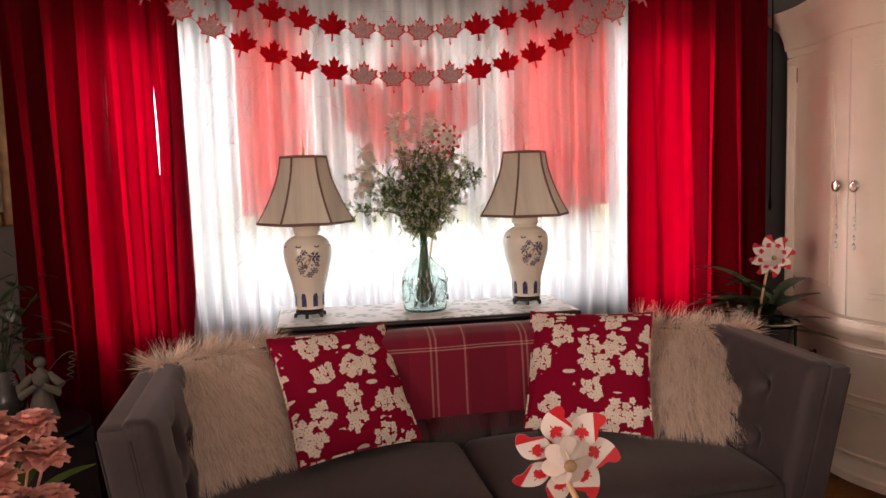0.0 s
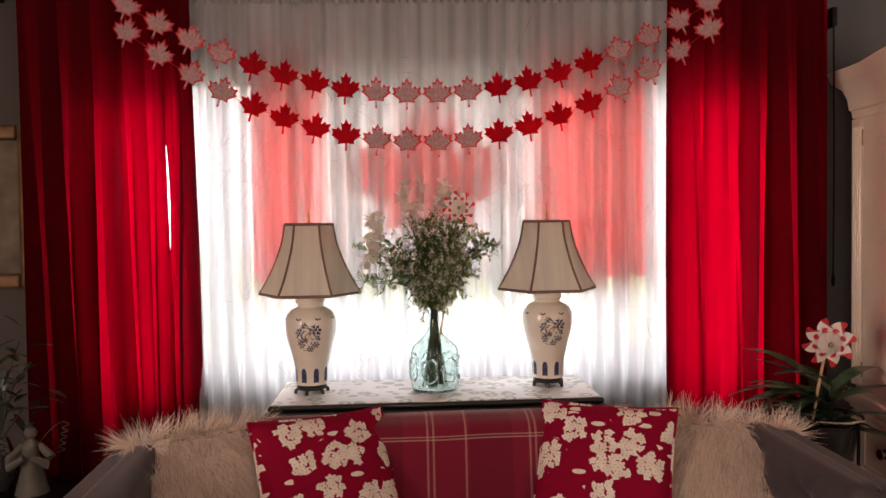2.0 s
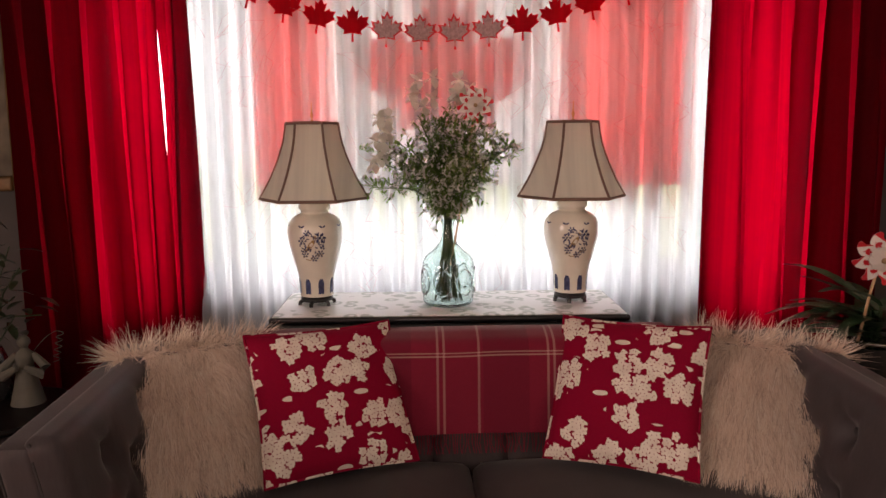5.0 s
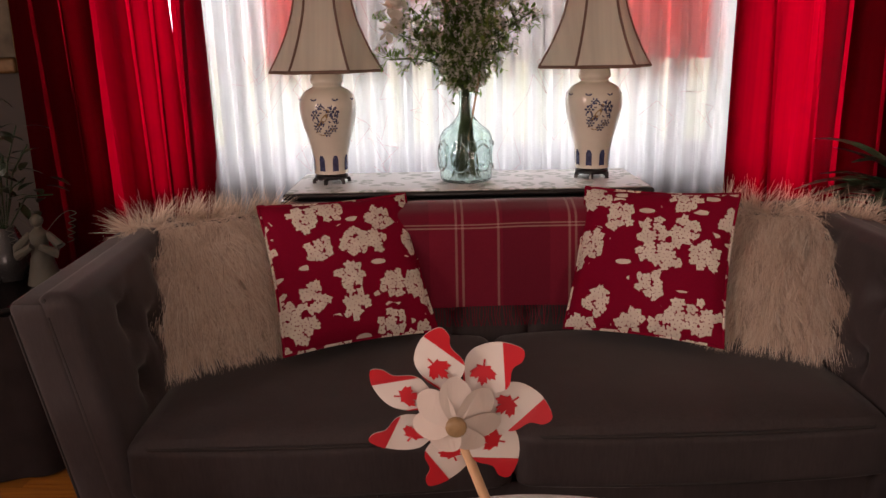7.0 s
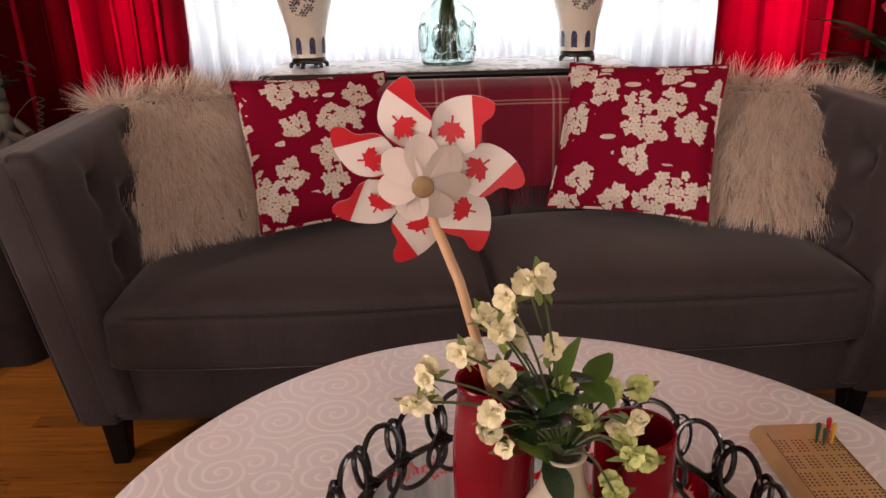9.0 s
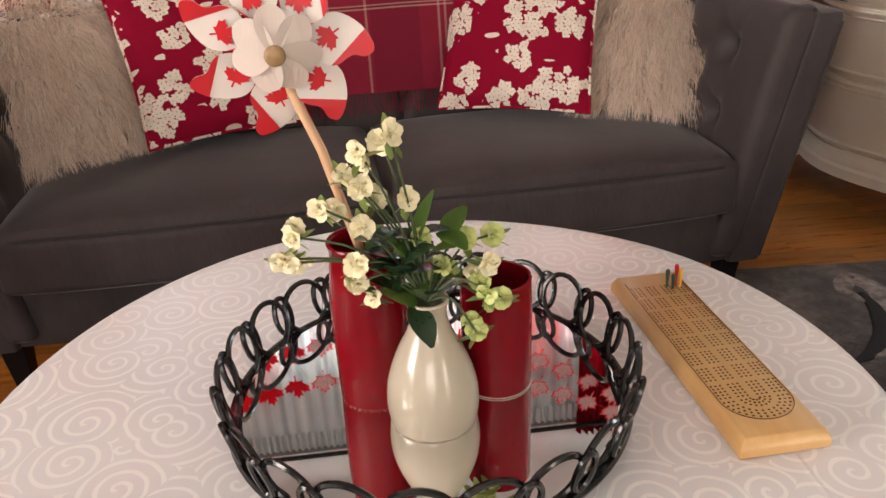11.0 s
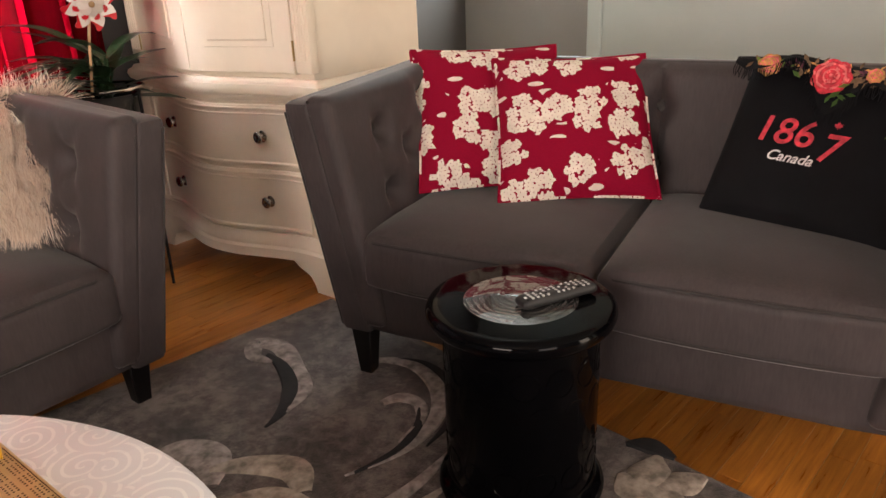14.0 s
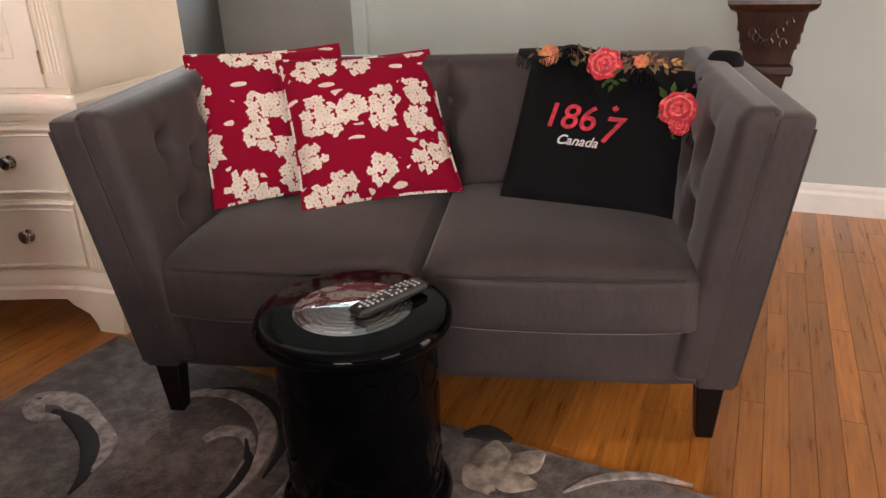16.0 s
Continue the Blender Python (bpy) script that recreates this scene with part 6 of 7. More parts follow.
def silk_blossom(c, facing, r):
    """A double blossom: broad blunt petals, cupped and crumpled, in three rounds."""
    bm = bmesh.new()
    q = facing.normalized().to_track_quat("Z", "Y").to_matrix()
    for rnd_no, (n, el, ln) in enumerate(((5, 0.30, 1.0), (3, 1.3, 0.60))):
        for w in range(n):
            a = 2 * math.pi * (w + 0.5 * rnd_no) / n + rnd.uniform(-0.2, 0.2)
            out = Vector((math.cos(a), math.sin(a), el + rnd.uniform(-0.2, 0.2))).normalized()
            side = Vector((-math.sin(a), math.cos(a), 0))
            up = out.cross(side) * -1
            rows = []
            for k in range(5):
                t = k / 4
                hw = r * ln * (0.10 + 0.46 * math.sin(math.pi * min(0.5 + 0.36 * t, 0.15 + 0.62 * t)))
                if k == 4:
                    hw *= 0.6
                p = out * r * ln * t - up * 0.22 * r * ln * t * t
                rows.append([bm.verts.new(c + q @ (p + side * hw * m + up * r * (0.14 * m * m + 0.10 * rnd.uniform(-1, 1)))) for m in (-1, -0.5, 0, 0.5, 1)])
            grid_faces(bm, rows)
    return bm


for i, (x, z, kind) in enumerate(SPOTS):
    tip = Vector((x, rnd.uniform(-0.028, 0.028), z))
    mid = hub.lerp(tip, 0.5) + Vector((0, 0, 0.02))
    part("stem", tube(smooth_profile([tuple(hub), tuple(mid), tuple(tip)], 4), 0.0012, 5), M["stem"], th)
    face = Vector((rnd.uniform(-0.9, 0.9), -0.7, rnd.uniform(-0.3, 1.0)))
    if i % 2 == 0:
        part("blossom", silk_blossom(tip + Vector((rnd.uniform(-0.014, 0.014), 0.012, rnd.uniform(-0.016, 0.006))), Vector((rnd.uniform(-1, 1), -0.4, rnd.uniform(-0.5, 1.0))), 0.0115), M["petal_green"] if kind else M["petal_cream"], th, "green-tinged blossom" if kind else "cream blossom")
    part("blossom", silk_blossom(tip, face, rnd.uniform(0.0118, 0.0150) * (0.88 if kind else 1.0)), M["petal_green"] if kind else M["petal_cream"], th, "green-tinged blossom" if kind else "cream blossom")
    bm = bmesh.new()
    for w in range(3):
        a = rnd.uniform(0, 6.28)
        blade(bm, tip - Vector((0, 0, 0.006)), Vector((math.cos(a), 0.4, math.sin(a))), rnd.uniform(0.016, 0.024), 0.010, 0.3, 0, 3, 0.2)
    part("leaf", bm, M["leaf_pale"], th, "small pale green leaves")
for i in range(26):
    a = rnd.uniform(0, 2 * math.pi)
    bm = bmesh.new()
    blade(bm, hub + Vector((rnd.uniform(-0.055, 0.02), rnd.uniform(-0.02, 0.02), rnd.uniform(0.0, 0.075))), Vector((math.cos(a), 0.5 * math.sin(a), rnd.uniform(-0.3, 0.8))), rnd.uniform(0.03, 0.05), 0.026, 0.5, 0, 5, 0.25)
    part("leaf", bm, M["leaf_dark"] if i % 3 else M["leaf"], th)
bm = bmesh.new()
blade(bm, hub + Vector((-0.012, 0.0, 0.055)), Vector((0.35, 0.1, 0.9)), 0.062, 0.028, 0.2, 0, 6, 0.2)
part("leaf", bm, M["leaf"], th)

pinwheel("pinwheel", pose(0.488, 1.352, 0.962, 0, 0, 0), 0.088, 7, [(0, 0.006, -0.026), (0.03, -0.012, -0.10), (0.060, -0.03, -0.21), (0.068, -0.034, -0.361)], "red and white maple leaf pinwheel standing in the red vase")

# ---- cribbage board ----
CB = pose(0.9315, 1.341, TZ + 0.0015, 0, 0, 2.0)
cb = thing("cribbage_board", CB, "maple wood cribbage board with drilled tracks, on the tablecloth", "board game")
bm = bmesh.new()
prof = [(0.0475, 0.1755, 0.0), (0.0475, 0.1755, 0.010), (0.0415, 0.1695, 0.021)]
rows = [[bm.verts.new((sx * w, sy * l, z)) for sx, sy in ((-1, -1), (1, -1), (1, 1), (-1, 1))] for w, l, z in prof]
grid_faces(bm, rows, closed_v=True, flip=True)
bm.faces.new(rows[0][::-1])
bm.faces.new(rows[-1])
bmesh.ops.recalc_face_normals(bm, faces=bm.faces)
bmesh.ops.bevel(bm, geom=list(bm.edges), offset=0.0012, segments=1, affect="EDGES")
part("board", bm, M["maple"], cb)
# flat dark discs on the board paint in the shade of the peg holes
bm = bmesh.new()
for lane in (-0.0300, -0.0105, 0.0105, 0.0300):
    for col in (-0.0052, 0, 0.0052):
        for grp in range(8):
            for q in range(5):
                y = -0.108 + grp * 0.0315 + q * 0.0053
                c = Vector((lane + col, y, 0.0213))
                bm.faces.new([bm.verts.new(c + Vector((0.0015 * math.cos(t), 0.0015 * math.sin(t), 0))) for t in [math.pi / 3 * k for k in range(6)]])
for rad, n in ((0.0248, 12), (0.0300, 14), (0.0352, 16), (0.0055, 5), (0.0105, 7), (0.0157, 9)):
    for k in range(n):
        a = math.pi + math.pi * (k + 0.5) / n
        c = Vector((rad * math.cos(a), -0.112 + rad * math.sin(a) * 0.9, 0.0213))
        bm.faces.new([bm.verts.new(c + Vector((0.0015 * math.cos(t), 0.0015 * math.sin(t), 0))) for t in [math.pi / 3 * q for q in range(6)]])
tagged(part("drilled_track", bm, M["hole"], cb, "rows of small dark discs standing in for drilled peg holes", smooth=False), kind="stuff")
pts = [(-0.0385, 0.15, 0.0212)] + [(-0.0385, -0.112, 0.0212)] + [(0.0385 * math.cos(math.pi + math.pi * k / 14), -0.112 + 0.036 * math.sin(math.pi + math.pi * k / 14), 0.0212) for k in range(1, 14)] + [(0.0385, -0.112, 0.0212), (0.0385, 0.15, 0.0212)]
part("track_line", tube(pts, 0.0005, 4), M["hole"], cb, "thin engraved track line")
for x, y, h, mt, lab in ((0.012, 0.130, 0.026, "green_peg", "dark green peg"), (0.0175, 0.124, 0.022, "green_peg", "dark green peg"), (0.026, 0.134, 0.030, "red_print", "red peg"), (0.029, 0.128, 0.026, "yellow_peg", "yellow peg")):
    p = thing("cribbage_peg", CB @ Matrix.Translation((x, y, 0.0205)), lab + " standing in the cribbage board", "peg", "cribbage pegs")
    part("peg_body", lathe([(0.0014, 0.0), (0.0028, h * 0.8), (0.0032, h * 0.9), (0.0022, h), (0.0, h)], 10), M[mt], p)

# ---- rug ----
RG = pose(2.295, 2.49, 0.0, 0, 0, -4.5)
rug = thing("area_rug", RG, "grey mottled carved rug with pale and black scrolls", "rug")
part("rug_body", soft_box((-2.45, -3.3, 0.001), (0.0, 0.0, 0.013), 0.005, 10), M["rug"], rug)


def scroll(pts, widths, mat, z, label):
    """A raised, tapering band of pile along a curve."""
    inv = RG.inverted()
    line = smooth_profile(pts, 8)
    ws = smooth_profile([(w, 0) for w in widths], 8)
    bm = bmesh.new()
    rows = []
    for i, p in enumerate(line):
        a, b = Vector(line[max(0, i - 1)]), Vector(line[min(len(line) - 1, i + 1)])
        d = (b - a).normalized()
        nn = Vector((-d.y, d.x))
        w = max(0.001, ws[i][0])
        c = Vector(p)
        rows.append([bm.verts.new(inv @ Vector((*(c + nn * w * k), zz))) for k, zz in ((-1, z - 0.006), (-0.8, z), (0, z + 0.002), (0.8, z), (1, z - 0.006))])
    grid_faces(bm, rows)
    bmesh.ops.recalc_face_normals(bm, faces=bm.faces)
    for f in bm.faces:
        if f.normal.z < 0:
            f.normal_flip()
    return part("scroll", bm, mat, rug, label)


P, K, C = M["rug_light"], M["rug_black"], M["rug_cream"]
scroll([(1.89, 2.27), (1.87, 2.36), (1.93, 2.42), (1.955, 2.33), (1.90, 2.20), (1.84, 2.08), (1.71, 2.03)], [0.006, 0.025, 0.034, 0.036, 0.034, 0.022, 0.003], P, 0.0165, "pale carved scroll")
scroll([(1.90, 2.33), (1.885, 2.24), (1.83, 2.13), (1.74, 2.05), (1.66, 2.02)], [0.008, 0.022, 0.026, 0.018, 0.002], K, 0.0180, "black carved scroll")
scroll([(2.04, 2.06), (2.10, 2.02), (2.13, 1.92), (2.08, 1.79), (1.97, 1.70), (1.82, 1.67), (1.66, 1.71)], [0.004, 0.018, 0.026, 0.030, 0.024, 0.014, 0.002], P, 0.0165, "pale carved scroll")
scroll([(2.13, 1.99), (2.155, 1.90), (2.11, 1.77), (2.00, 1.67), (1.86, 1.635)], [0.003, 0.014, 0.018, 0.014, 0.002], K, 0.0172, "black carved scroll")
scroll([(1.93, 1.86), (1.98, 1.84), (1.99, 1.78), (1.93, 1.72), (1.83, 1.70)], [0.012, 0.022, 0.020, 0.014, 0.002], P, 0.0180, "pale carved scroll")
scroll([(1.97, 1.76), (1.90, 1.705), (1.80, 1.68), (1.68, 1.70)], [0.004, 0.014, 0.012, 0.002], K, 0.0188, "black carved scroll")
scroll([(1.38, 2.14), (1.47, 2.11), (1.50, 2.02), (1.44, 1.93)], [0.01, 0.05, 0.055, 0.02], P, 0.0160, "pale carved scroll")
scroll([(1.47, 1.98), (1.54, 1.93), (1.60, 1.83), (1.56, 1.74)], [0.015, 0.035, 0.045, 0.02], C, 0.0176, "cream carved petal")
scroll([(1.36, 1.86), (1.44, 1.84), (1.52, 1.78), (1.55, 1.68)], [0.008, 0.026, 0.03, 0.01], C, 0.0176, "cream carved petal")
scroll([(1.90, 1.58), (1.74, 1.56), (1.60, 1.58), (1.47, 1.66)], [0.003, 0.018, 0.018, 0.003], P, 0.0165, "pale carved scroll")
scroll([(1.30, 1.70), (1.42, 1.60), (1.60, 1.52), (1.78, 1.50)], [0.006, 0.03, 0.03, 0.004], C, 0.0165, "cream carved scroll")
for cx, cy, r, ang in ((2.10, 1.16, 0.075, 0.2), (2.05, 1.10, 0.06, 1.6), (2.12, 1.09, 0.06, 2.6), (2.03, 1.17, 0.055, 0.9)):
    d = Vector((math.cos(ang), math.sin(ang))) * r
    scroll([(cx - d.x, cy - d.y), (cx, cy), (cx + d.x, cy + d.y)], [0.01, r * 0.75, 0.012], C, 0.0165, "cream carved petal")
scroll([(2.17, 1.26), (2.20, 1.21), (2.19, 1.14)], [0.006, 0.032, 0.006], K, 0.0182, "black carved scroll")
scroll([(2.05, 0.98), (2.12, 0.92), (2.17, 0.82), (2.17, 0.72)], [0.003, 0.012, 0.012, 0.002], P, 0.0165, "pale carved scroll")

# ---- garden stool and remote control ----
ST = (1.905, 1.382)
th = thing("garden_stool", pose(ST[0], ST[1], 0.013), "glossy black ceramic drum stool on the rug", "stool")
prof = smooth_profile([(0.168, 0.0), (0.180, 0.004), (0.186, 0.018), (0.180, 0.032), (0.164, 0.045), (0.162, 0.07), (0.166, 0.22), (0.162, 0.385), (0.166, 0.408), (0.186, 0.418), (0.197, 0.432), (0.198, 0.446), (0.189, 0.458), (0.172, 0.460)], 4)
part("drum", lathe(prof, 64), M["stool"], th)
bm = lathe(smooth_profile([(0.172, 0.4595), (0.160, 0.457), (0.135, 0.4585), (0.09, 0.4625), (0.04, 0.4645), (0.0, 0.465)], 4), 64)
part("seat_top", bm, M["stool_top"], th, "rippled glossy black top")
for row in range(4):
    for k in range(14):
        a = 2 * math.pi * (k + 0.5 * (row % 2)) / 14
        c = Vector((0.1648 * math.cos(a), 0.1648 * math.sin(a), 0.11 + row * 0.078))
        tx = Vector((-math.sin(a), math.cos(a), 0))
        pts = [c + tx * 0.030 * math.cos(t) + Vector((0, 0, 0.030 * math.sin(t))) - Vector((math.cos(a), math.sin(a), 0)) * 0.0028 * math.cos(t) ** 2 for t in [2 * math.pi * q / 18 for q in range(18)]]
        part("embossed_ring", tube(pts, 0.0010, 5, closed=True), M["stool"], th)
A, B = Vector((1.862, 1.350, 0)), Vector((2.02, 1.285, 0))
RM = basis((*((A + B) / 2).xy, 0.478), (B - A), (0, 0, 1))
th = thing("remote_control", RM, "black remote control with rows of pale keys, on the stool", "remote control")
bm = soft_box((-0.090, -0.021, 0.0), (0.090, 0.021, 0.019), 0.008, 8, 0.003)
part("body", bm, M["button"], th)
rnd = random.Random(2)
for i in range(13):
    for j in range(4):
        if rnd.random() < 0.12:
            continue
        x, y = -0.078 + i * 0.0122, -0.0135 + j * 0.009
        part("key", lathe([(0.0033, 0.0), (0.0033, 0.0018), (0.0024, 0.0024), (0.0, 0.0024)], 8), M["button_pale"] if (i + j) % 5 else M["leg"], th).location = (x, y, 0.0205)

# ---- pedestal with a glass bowl ----
th = thing("pedestal", pose(3.85, 0.675, 0, 0, 0, 0), "dark carved wooden pedestal stand by the pale wall", "pedestal")


def square_turn(prof, name, mat, bev=0.004):
    bm = bmesh.new()
    rows = [[bm.verts.new((sx * r, sy * r, 0.965 * z)) for sx, sy in ((-1, -1), (1, -1), (1, 1), (-1, 1))] for r, z in prof]
    grid_faces(bm, rows, closed_v=True, flip=True)
    bm.faces.new(rows[0][::-1])
    bm.faces.new(rows[-1])
    bmesh.ops.recalc_face_normals(bm, faces=bm.faces)
    return part(name, bm, mat, th, smooth=False)


square_turn([(0.105, 0.0), (0.105, 0.03), (0.098, 0.04), (0.098, 0.075), (0.080, 0.09), (0.075, 0.11), (0.060, 0.125)], "base", M["brown"])
square_turn([(0.060, 0.125), (0.055, 0.20), (0.060, 0.60), (0.072, 0.665)], "shaft", M["brown"])
square_turn([(0.085, 0.665), (0.092, 0.675), (0.092, 0.70), (0.080, 0.71)], "collar", M["brown"])
urn = square_turn([(0.078, 0.71), (0.085, 0.75), (0.098, 0.81), (0.112, 0.87), (0.118, 0.90)], "carved_urn", M["brown"])
square_turn([(0.122, 0.90), (0.140, 0.912), (0.150, 0.93), (0.150, 0.945)], "top", M["brown"])
rnd = random.Random(9)
for face in range(4):
    rot = Matrix.Rotation(math.pi / 2 * face, 4, "Z")
    for k in range(9):
        x, z = -0.06 + 0.015 * k, 0.73 + 0.012 * (k % 3) + rnd.uniform(0, 0.09)
        o = 0.079 + (z - 0.685) * 0.215
        bm = tube([rot @ Vector((x + 0.012 * math.cos(t), -o - 0.003, z + 0.016 * math.sin(t))) for t in [q * 0.55 for q in range(9)]], 0.0035, 5)
        part("carving", bm, M["brown"], urn)
th = thing("glass_bowl", pose(3.85, 0.675, 0.9125), "clear glass bowl on the carved pedestal", "bowl")
o = smooth_profile([(0.05, 0.0), (0.075, 0.008), (0.09, 0.04), (0.085, 0.08)], 4)
part("bowl_body", lathe(o + [(r - 0.004, z + (0.004 if z < 0.004 else 0)) for r, z in o][::-1], 32), M["glass"], th)

# ---- plant beside the sofa ----
PL = (1.975, 3.22)
ps = thing("plant_stand", pose(PL[0], PL[1], 0), "dark metal ring plant stand", "plant stand")
part("ring", tube([(0.125 * math.cos(2 * math.pi * k / 40), 0.125 * math.sin(2 * math.pi * k / 40), 0.745) for k in range(40)], 0.006, 8, closed=True), M["nickel"], ps)
part("shelf", lathe([(0.0, 0.53), (0.12, 0.53), (0.12, 0.54), (0.0, 0.54)], 30), M["leg"], ps)
for k in range(4):
    a = math.pi / 2 * k + 0.5
    part("leg", tube([(0.125 * math.cos(a), 0.125 * math.sin(a), 0.0), (0.125 * math.cos(a), 0.125 * math.sin(a), 0.745)], 0.006, 8), M["leg"], ps)
pt = thing("potted_plant", pose(PL[0], PL[1], 0.5405), "dark glossy-leaved house plant in a dark pot", "plant")
part("pot", lathe([(0.085, 0.0), (0.11, 0.17), (0.114, 0.185), (0.105, 0.185), (0.10, 0.165), (0.0, 0.165)], 30), M["pot"], pt)
rnd = random.Random(14)
for k in range(34):
    a = rnd.uniform(0, 2 * math.pi)
    if math.sin(a) < -0.2 and rnd.random() < 0.5:
        a = math.pi + rnd.uniform(-0.5, 0.7)
    h = rnd.uniform(0.20, 0.44)
    root = Vector((rnd.uniform(-0.04, 0.04), rnd.uniform(-0.04, 0.04), h * 0.75))
    bm = bmesh.new()
    tube([(0, 0, 0.16), tuple(root)], 0.004, 5, bm)
    blade(bm, root, Vector((math.cos(a), math.sin(a) * 0.8, rnd.uniform(0.0, 0.75))), rnd.uniform(0.20, 0.36), rnd.uniform(0.05, 0.075), rnd.uniform(0.3, 0.9), 0, 7, 0.22)
    part("leaf", bm, M["leaf_dark"], pt)
pinwheel("pinwheel", pose(1.935, 3.13, 1.035, 0, 0, -15), 0.092, 8, [(0, 0.01, 0), (-0.02, 0.03, -0.13), (-0.04, 0.06, -0.31)], "red and white maple leaf pinwheel stuck in the plant pot")

# ---- dark corner: side table, figurine and branches ----
th = thing("side_table", pose(-0.98, 3.05, 0), "small round table under an added dark floor-length cloth", "side table")
part("tabletop", lathe([(0.0, 0.54), (0.23, 0.54), (0.235, 0.55), (0.23, 0.56), (0.0, 0.56)], 40), M["leg"], th)
part("column", lathe(smooth_profile([(0.12, 0.0), (0.05, 0.03), (0.025, 0.10), (0.03, 0.4), (0.05, 0.535)], 4), 20), M["leg"], th)
# skirt added to cover the pale baseboard and keep this corner dark
part("skirt", lathe([(0.262, 0.004), (0.252, 0.20), (0.242, 0.40), (0.238, 0.535)], 72, None, lambda a, z: 1 + 0.035 * (1 - z / 0.55) * math.sin(a * 11)), M["dark_cloth"], th, "dark cloth in soft folds, added to hide the pale baseboard")
bm = lathe(smooth_profile([(0.055, 0.0), (0.050, 0.02), (0.036, 0.08), (0.026, 0.13), (0.030, 0.165), (0.014, 0.185), (0.010, 0.192)], 4), 20)
bmesh.ops.create_uvsphere(bm, u_segments=14, v_segments=10, radius=0.021, matrix=Matrix.Translation((0, 0, 0.212)))
for sx in (-1, 1):
    tube([(sx * 0.026, 0, 0.168), (sx * 0.066, -0.012, 0.125), (sx * 0.060, -0.035, 0.105), (sx * 0.012, -0.045, 0.135)], 0.014, 8, bm, taper=lambda t: 0.8 + 0.5 * math.sin(math.pi * t))
for sx in (-1, 1):
    pts = [(sx * 0.02, 0.02, 0.17), (sx * 0.06, 0.03, 0.215), (sx * 0.095, 0.03, 0.235)]
    for q in range(5):
        pts += [(sx * (0.118 - 0.004 * q), 0.03, 0.225 - 0.022 * q), (sx * (0.092 - 0.004 * q), 0.03, 0.214 - 0.022 * q)]
    tube(smooth_profile(pts, 3), 0.0013, 4, bm)
fig = obj("angel_figurine", bm, M["skin_wood"])
fig.matrix_world = pose(-0.915, 3.11, 0.561, 0, 0, 12)
tagged(fig, "small carved figurine with looped wire wings, on the side table", "figurine")
br = thing("branch_arrangement", pose(-1.06, 3.16, 0.561), "dark dried branches and leaves in a dark vase", "plant")
part("vase", lathe(smooth_profile([(0.05, 0.0), (0.07, 0.06), (0.05, 0.14), (0.035, 0.18)], 4), 20), M["pot"], br)
rnd = random.Random(8)
for k in range(12):
    a = rnd.uniform(0, 2 * math.pi)
    tip = Vector((0.18 * math.cos(a), 0.12 * math.sin(a), rnd.uniform(0.25, 0.52)))
    bm = tube([(0, 0, 0.15), tuple(tip * 0.5 + Vector((0, 0, 0.14))), tuple(tip)], 0.003, 5)
    for q in range(6):
        blade(bm, tip * (0.5 + 0.5 * q / 5) + Vector((0, 0, 0.06)), Vector((rnd.uniform(-1, 1), rnd.uniform(-1, 1), rnd.uniform(-0.3, 0.6))), 0.075, 0.03, 0.5, 0, 4, 0.2)
    tagged(part("branch", bm, M["leaf_dark"], br), kind="stuff")

# ---- pink flowers on a pedestal table near the sofa arm ----
FP = (-0.53, 1.86)
th = thing("flower_stand", pose(FP[0], FP[1], 0), "dark drum-shaped stand beside the sofa arm", "side table")
part("top", lathe([(0.0, 0.56), (0.15, 0.56), (0.155, 0.57), (0.15, 0.58), (0.0, 0.58)], 30), M["leg"], th)
part("column", lathe(smooth_profile([(0.125, 0.0), (0.128, 0.03), (0.112, 0.07), (0.108, 0.30), (0.118, 0.52), (0.13, 0.56)], 4), 28), M["leg"], th)
th = thing("peony_bouquet", pose(FP[0], FP[1], 0.581), "bouquet of peach and pink silk peonies in a glass vase", "flowers")
part("vase", lathe([(0.045, 0.0), (0.055, 0.02), (0.045, 0.10), (0.06, 0.15), (0.056, 0.15), (0.04, 0.10), (0.05, 0.02), (0.0, 0.012)], 28), M["glass"], th, "clear glass vase")
rnd = random.Random(41)
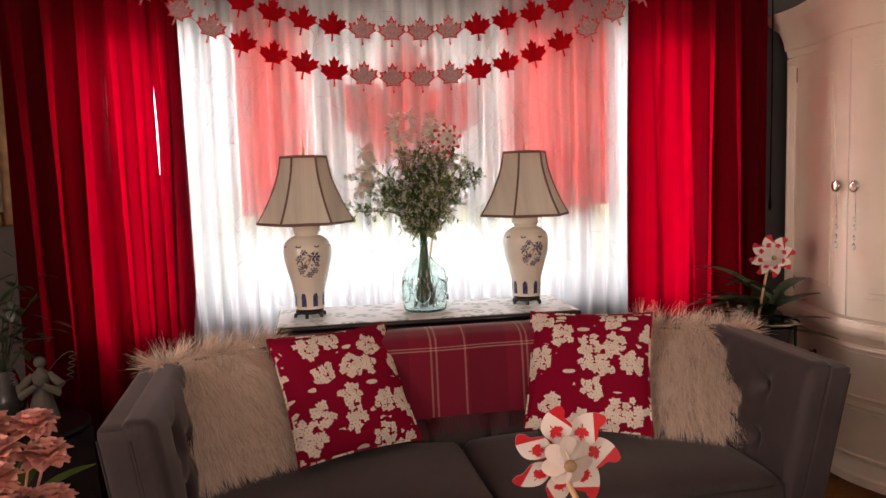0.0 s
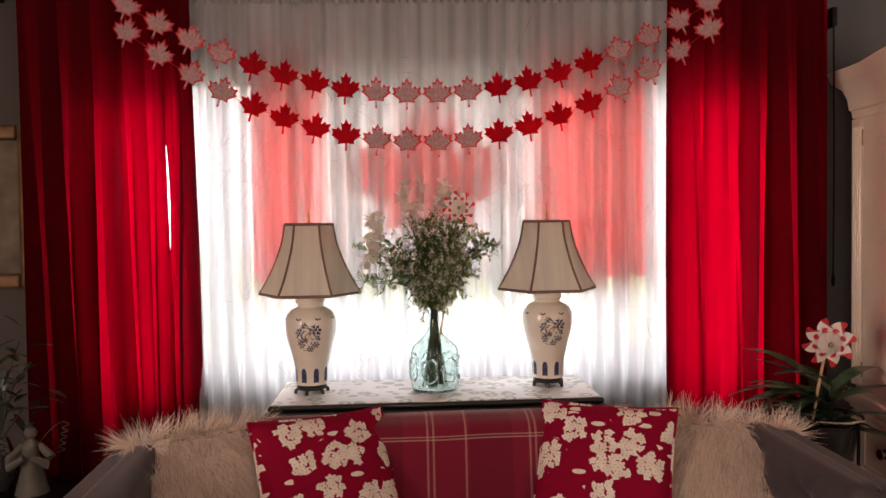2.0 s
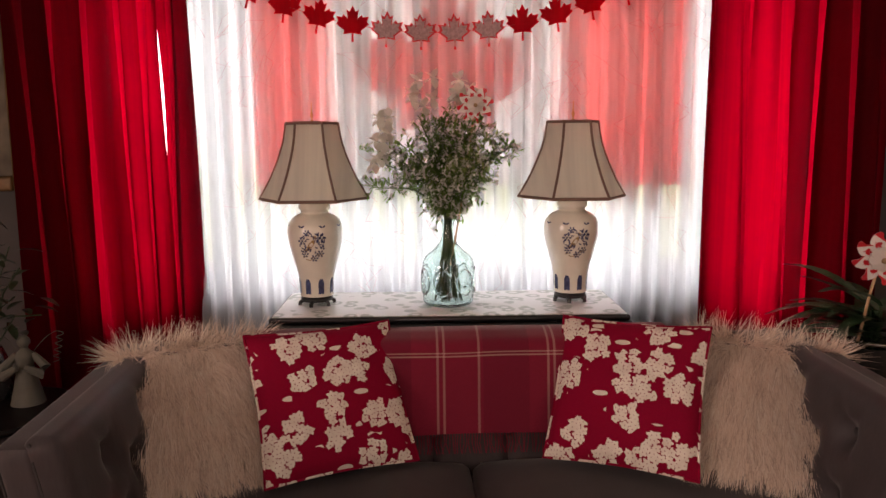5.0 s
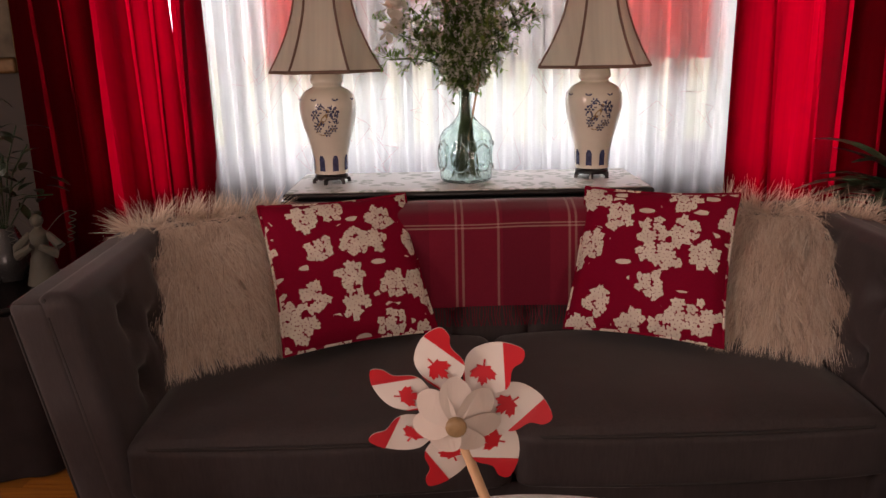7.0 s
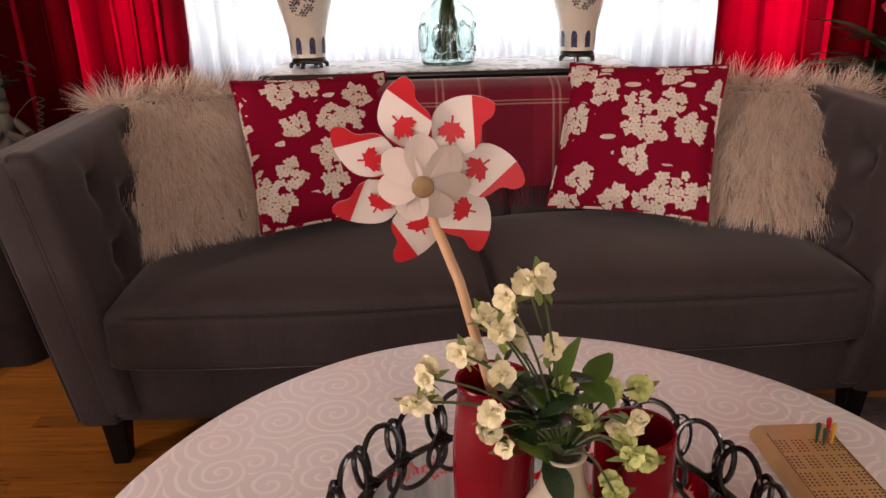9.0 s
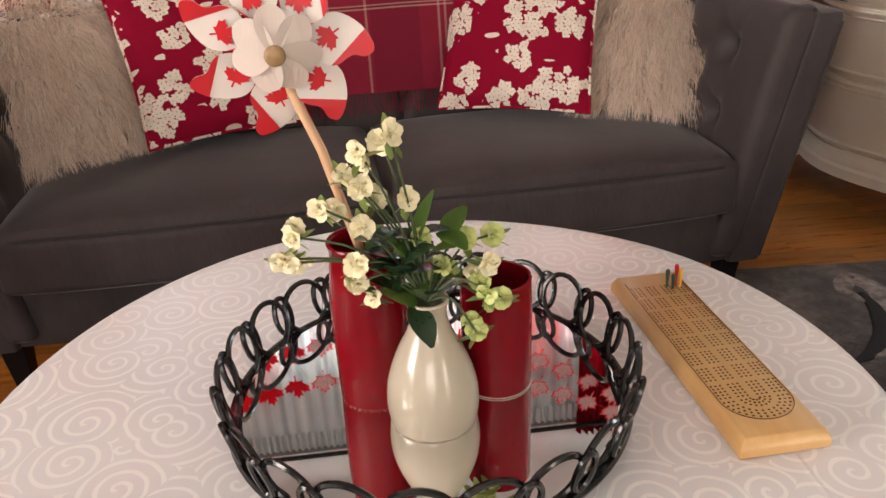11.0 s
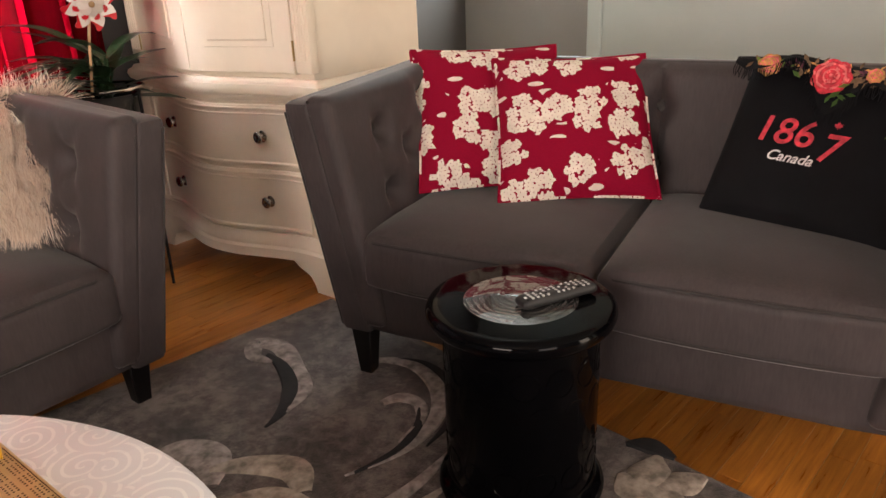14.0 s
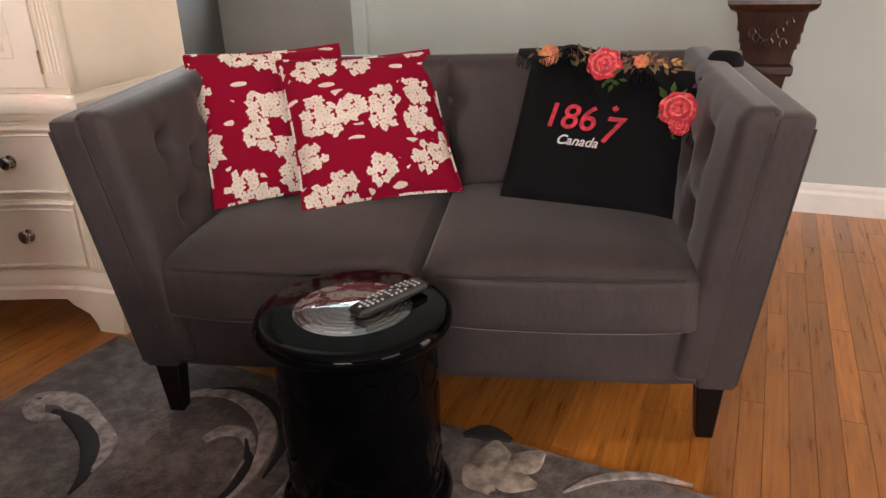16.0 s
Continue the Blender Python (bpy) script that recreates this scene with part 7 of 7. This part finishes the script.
for k, (x, y, z) in enumerate(((0.0, -0.03, 0.29), (0.08, 0.0, 0.27), (-0.08, -0.02, 0.28), (0.03, 0.08, 0.31), (-0.05, 0.06, 0.32), (0.04, -0.08, 0.20), (-0.06, -0.08, 0.21), (0.10, -0.05, 0.19), (-0.12, 0.02, 0.20), (0.02, -0.10, 0.26))):
    bm = bmesh.new()
    for ring, (n, el, ln) in enumerate(((10, -0.3, 0.050), (10, 0.2, 0.054), (9, 0.7, 0.048), (7, 1.5, 0.040), (5, 3.0, 0.032))):
        for w in range(n):
            a = 2 * math.pi * (w + 0.5 * ring) / n + rnd.uniform(-0.2, 0.2)
            blade(bm, (x, y, z), Vector((math.cos(a), math.sin(a), el)), ln, 0.046, 0.2, 0, 4, 0.35)
    tube([(0, 0, 0.03), (x * 0.6, y * 0.6, z * 0.6), (x, y, z)], 0.003, 5, bm)
    part("peony", bm, M["petal_pink"], th, "peach pink silk peony")
for k in range(5):
    a = 2 * math.pi * k / 5 + 0.3
    bm = bmesh.new()
    blade(bm, (0.03 * math.cos(a), 0.03 * math.sin(a), 0.17), Vector((math.cos(a), math.sin(a), 0.6)), 0.15, 0.05, 0.4, 0, 6, 0.2)
    part("leaf", bm, M["leaf"], th)

# ---- floor boards ----
rnd = random.Random(5)
rest = bmesh.new()
made = 0
shared = {}
by = YB
while by < WY:
    bx = XL - rnd.uniform(0, 1.0)
    while bx < XR + 0.5:
        ln = rnd.choice((0.5, 0.7, 0.9, 1.1, 1.3))
        s0, s1 = max(bx, XL - 0.1), min(bx + ln, XR + 0.5)
        near = s0 == bx and s1 == bx + ln and bx + ln > 1.3 and bx < 4.1 and -0.4 < by < 3.1
        if near and made < 300:
            if ln not in shared:
                b = boxed((0, 0, -0.012), (ln - 0.0008, 0.0582, 0.0), 0.0007, 1)
                me = bpy.data.meshes.new("floor_board")
                b.to_mesh(me)
                b.free()
                me.materials.append(M["floor"])
                shared[ln] = me
            ob = new("floor_board", shared[ln])
            ob.location = (bx, by, 0)
            ob.parent = floor
            made += 1
        elif s1 - s0 > 0.01:
            r = bmesh.ops.create_cube(rest, size=1)
            bmesh.ops.transform(rest, matrix=Matrix.Translation(((s0 + s1) / 2, by + 0.029, -0.006)) @ Matrix.Diagonal((s1 - s0 - 0.0008, 0.0582, 0.012, 1)), verts=r["verts"])
        bx += ln
    by += 0.0589
ob = part("floor_boards", rest, M["floor"], floor, smooth=False)
tagged(ob, kind="stuff")
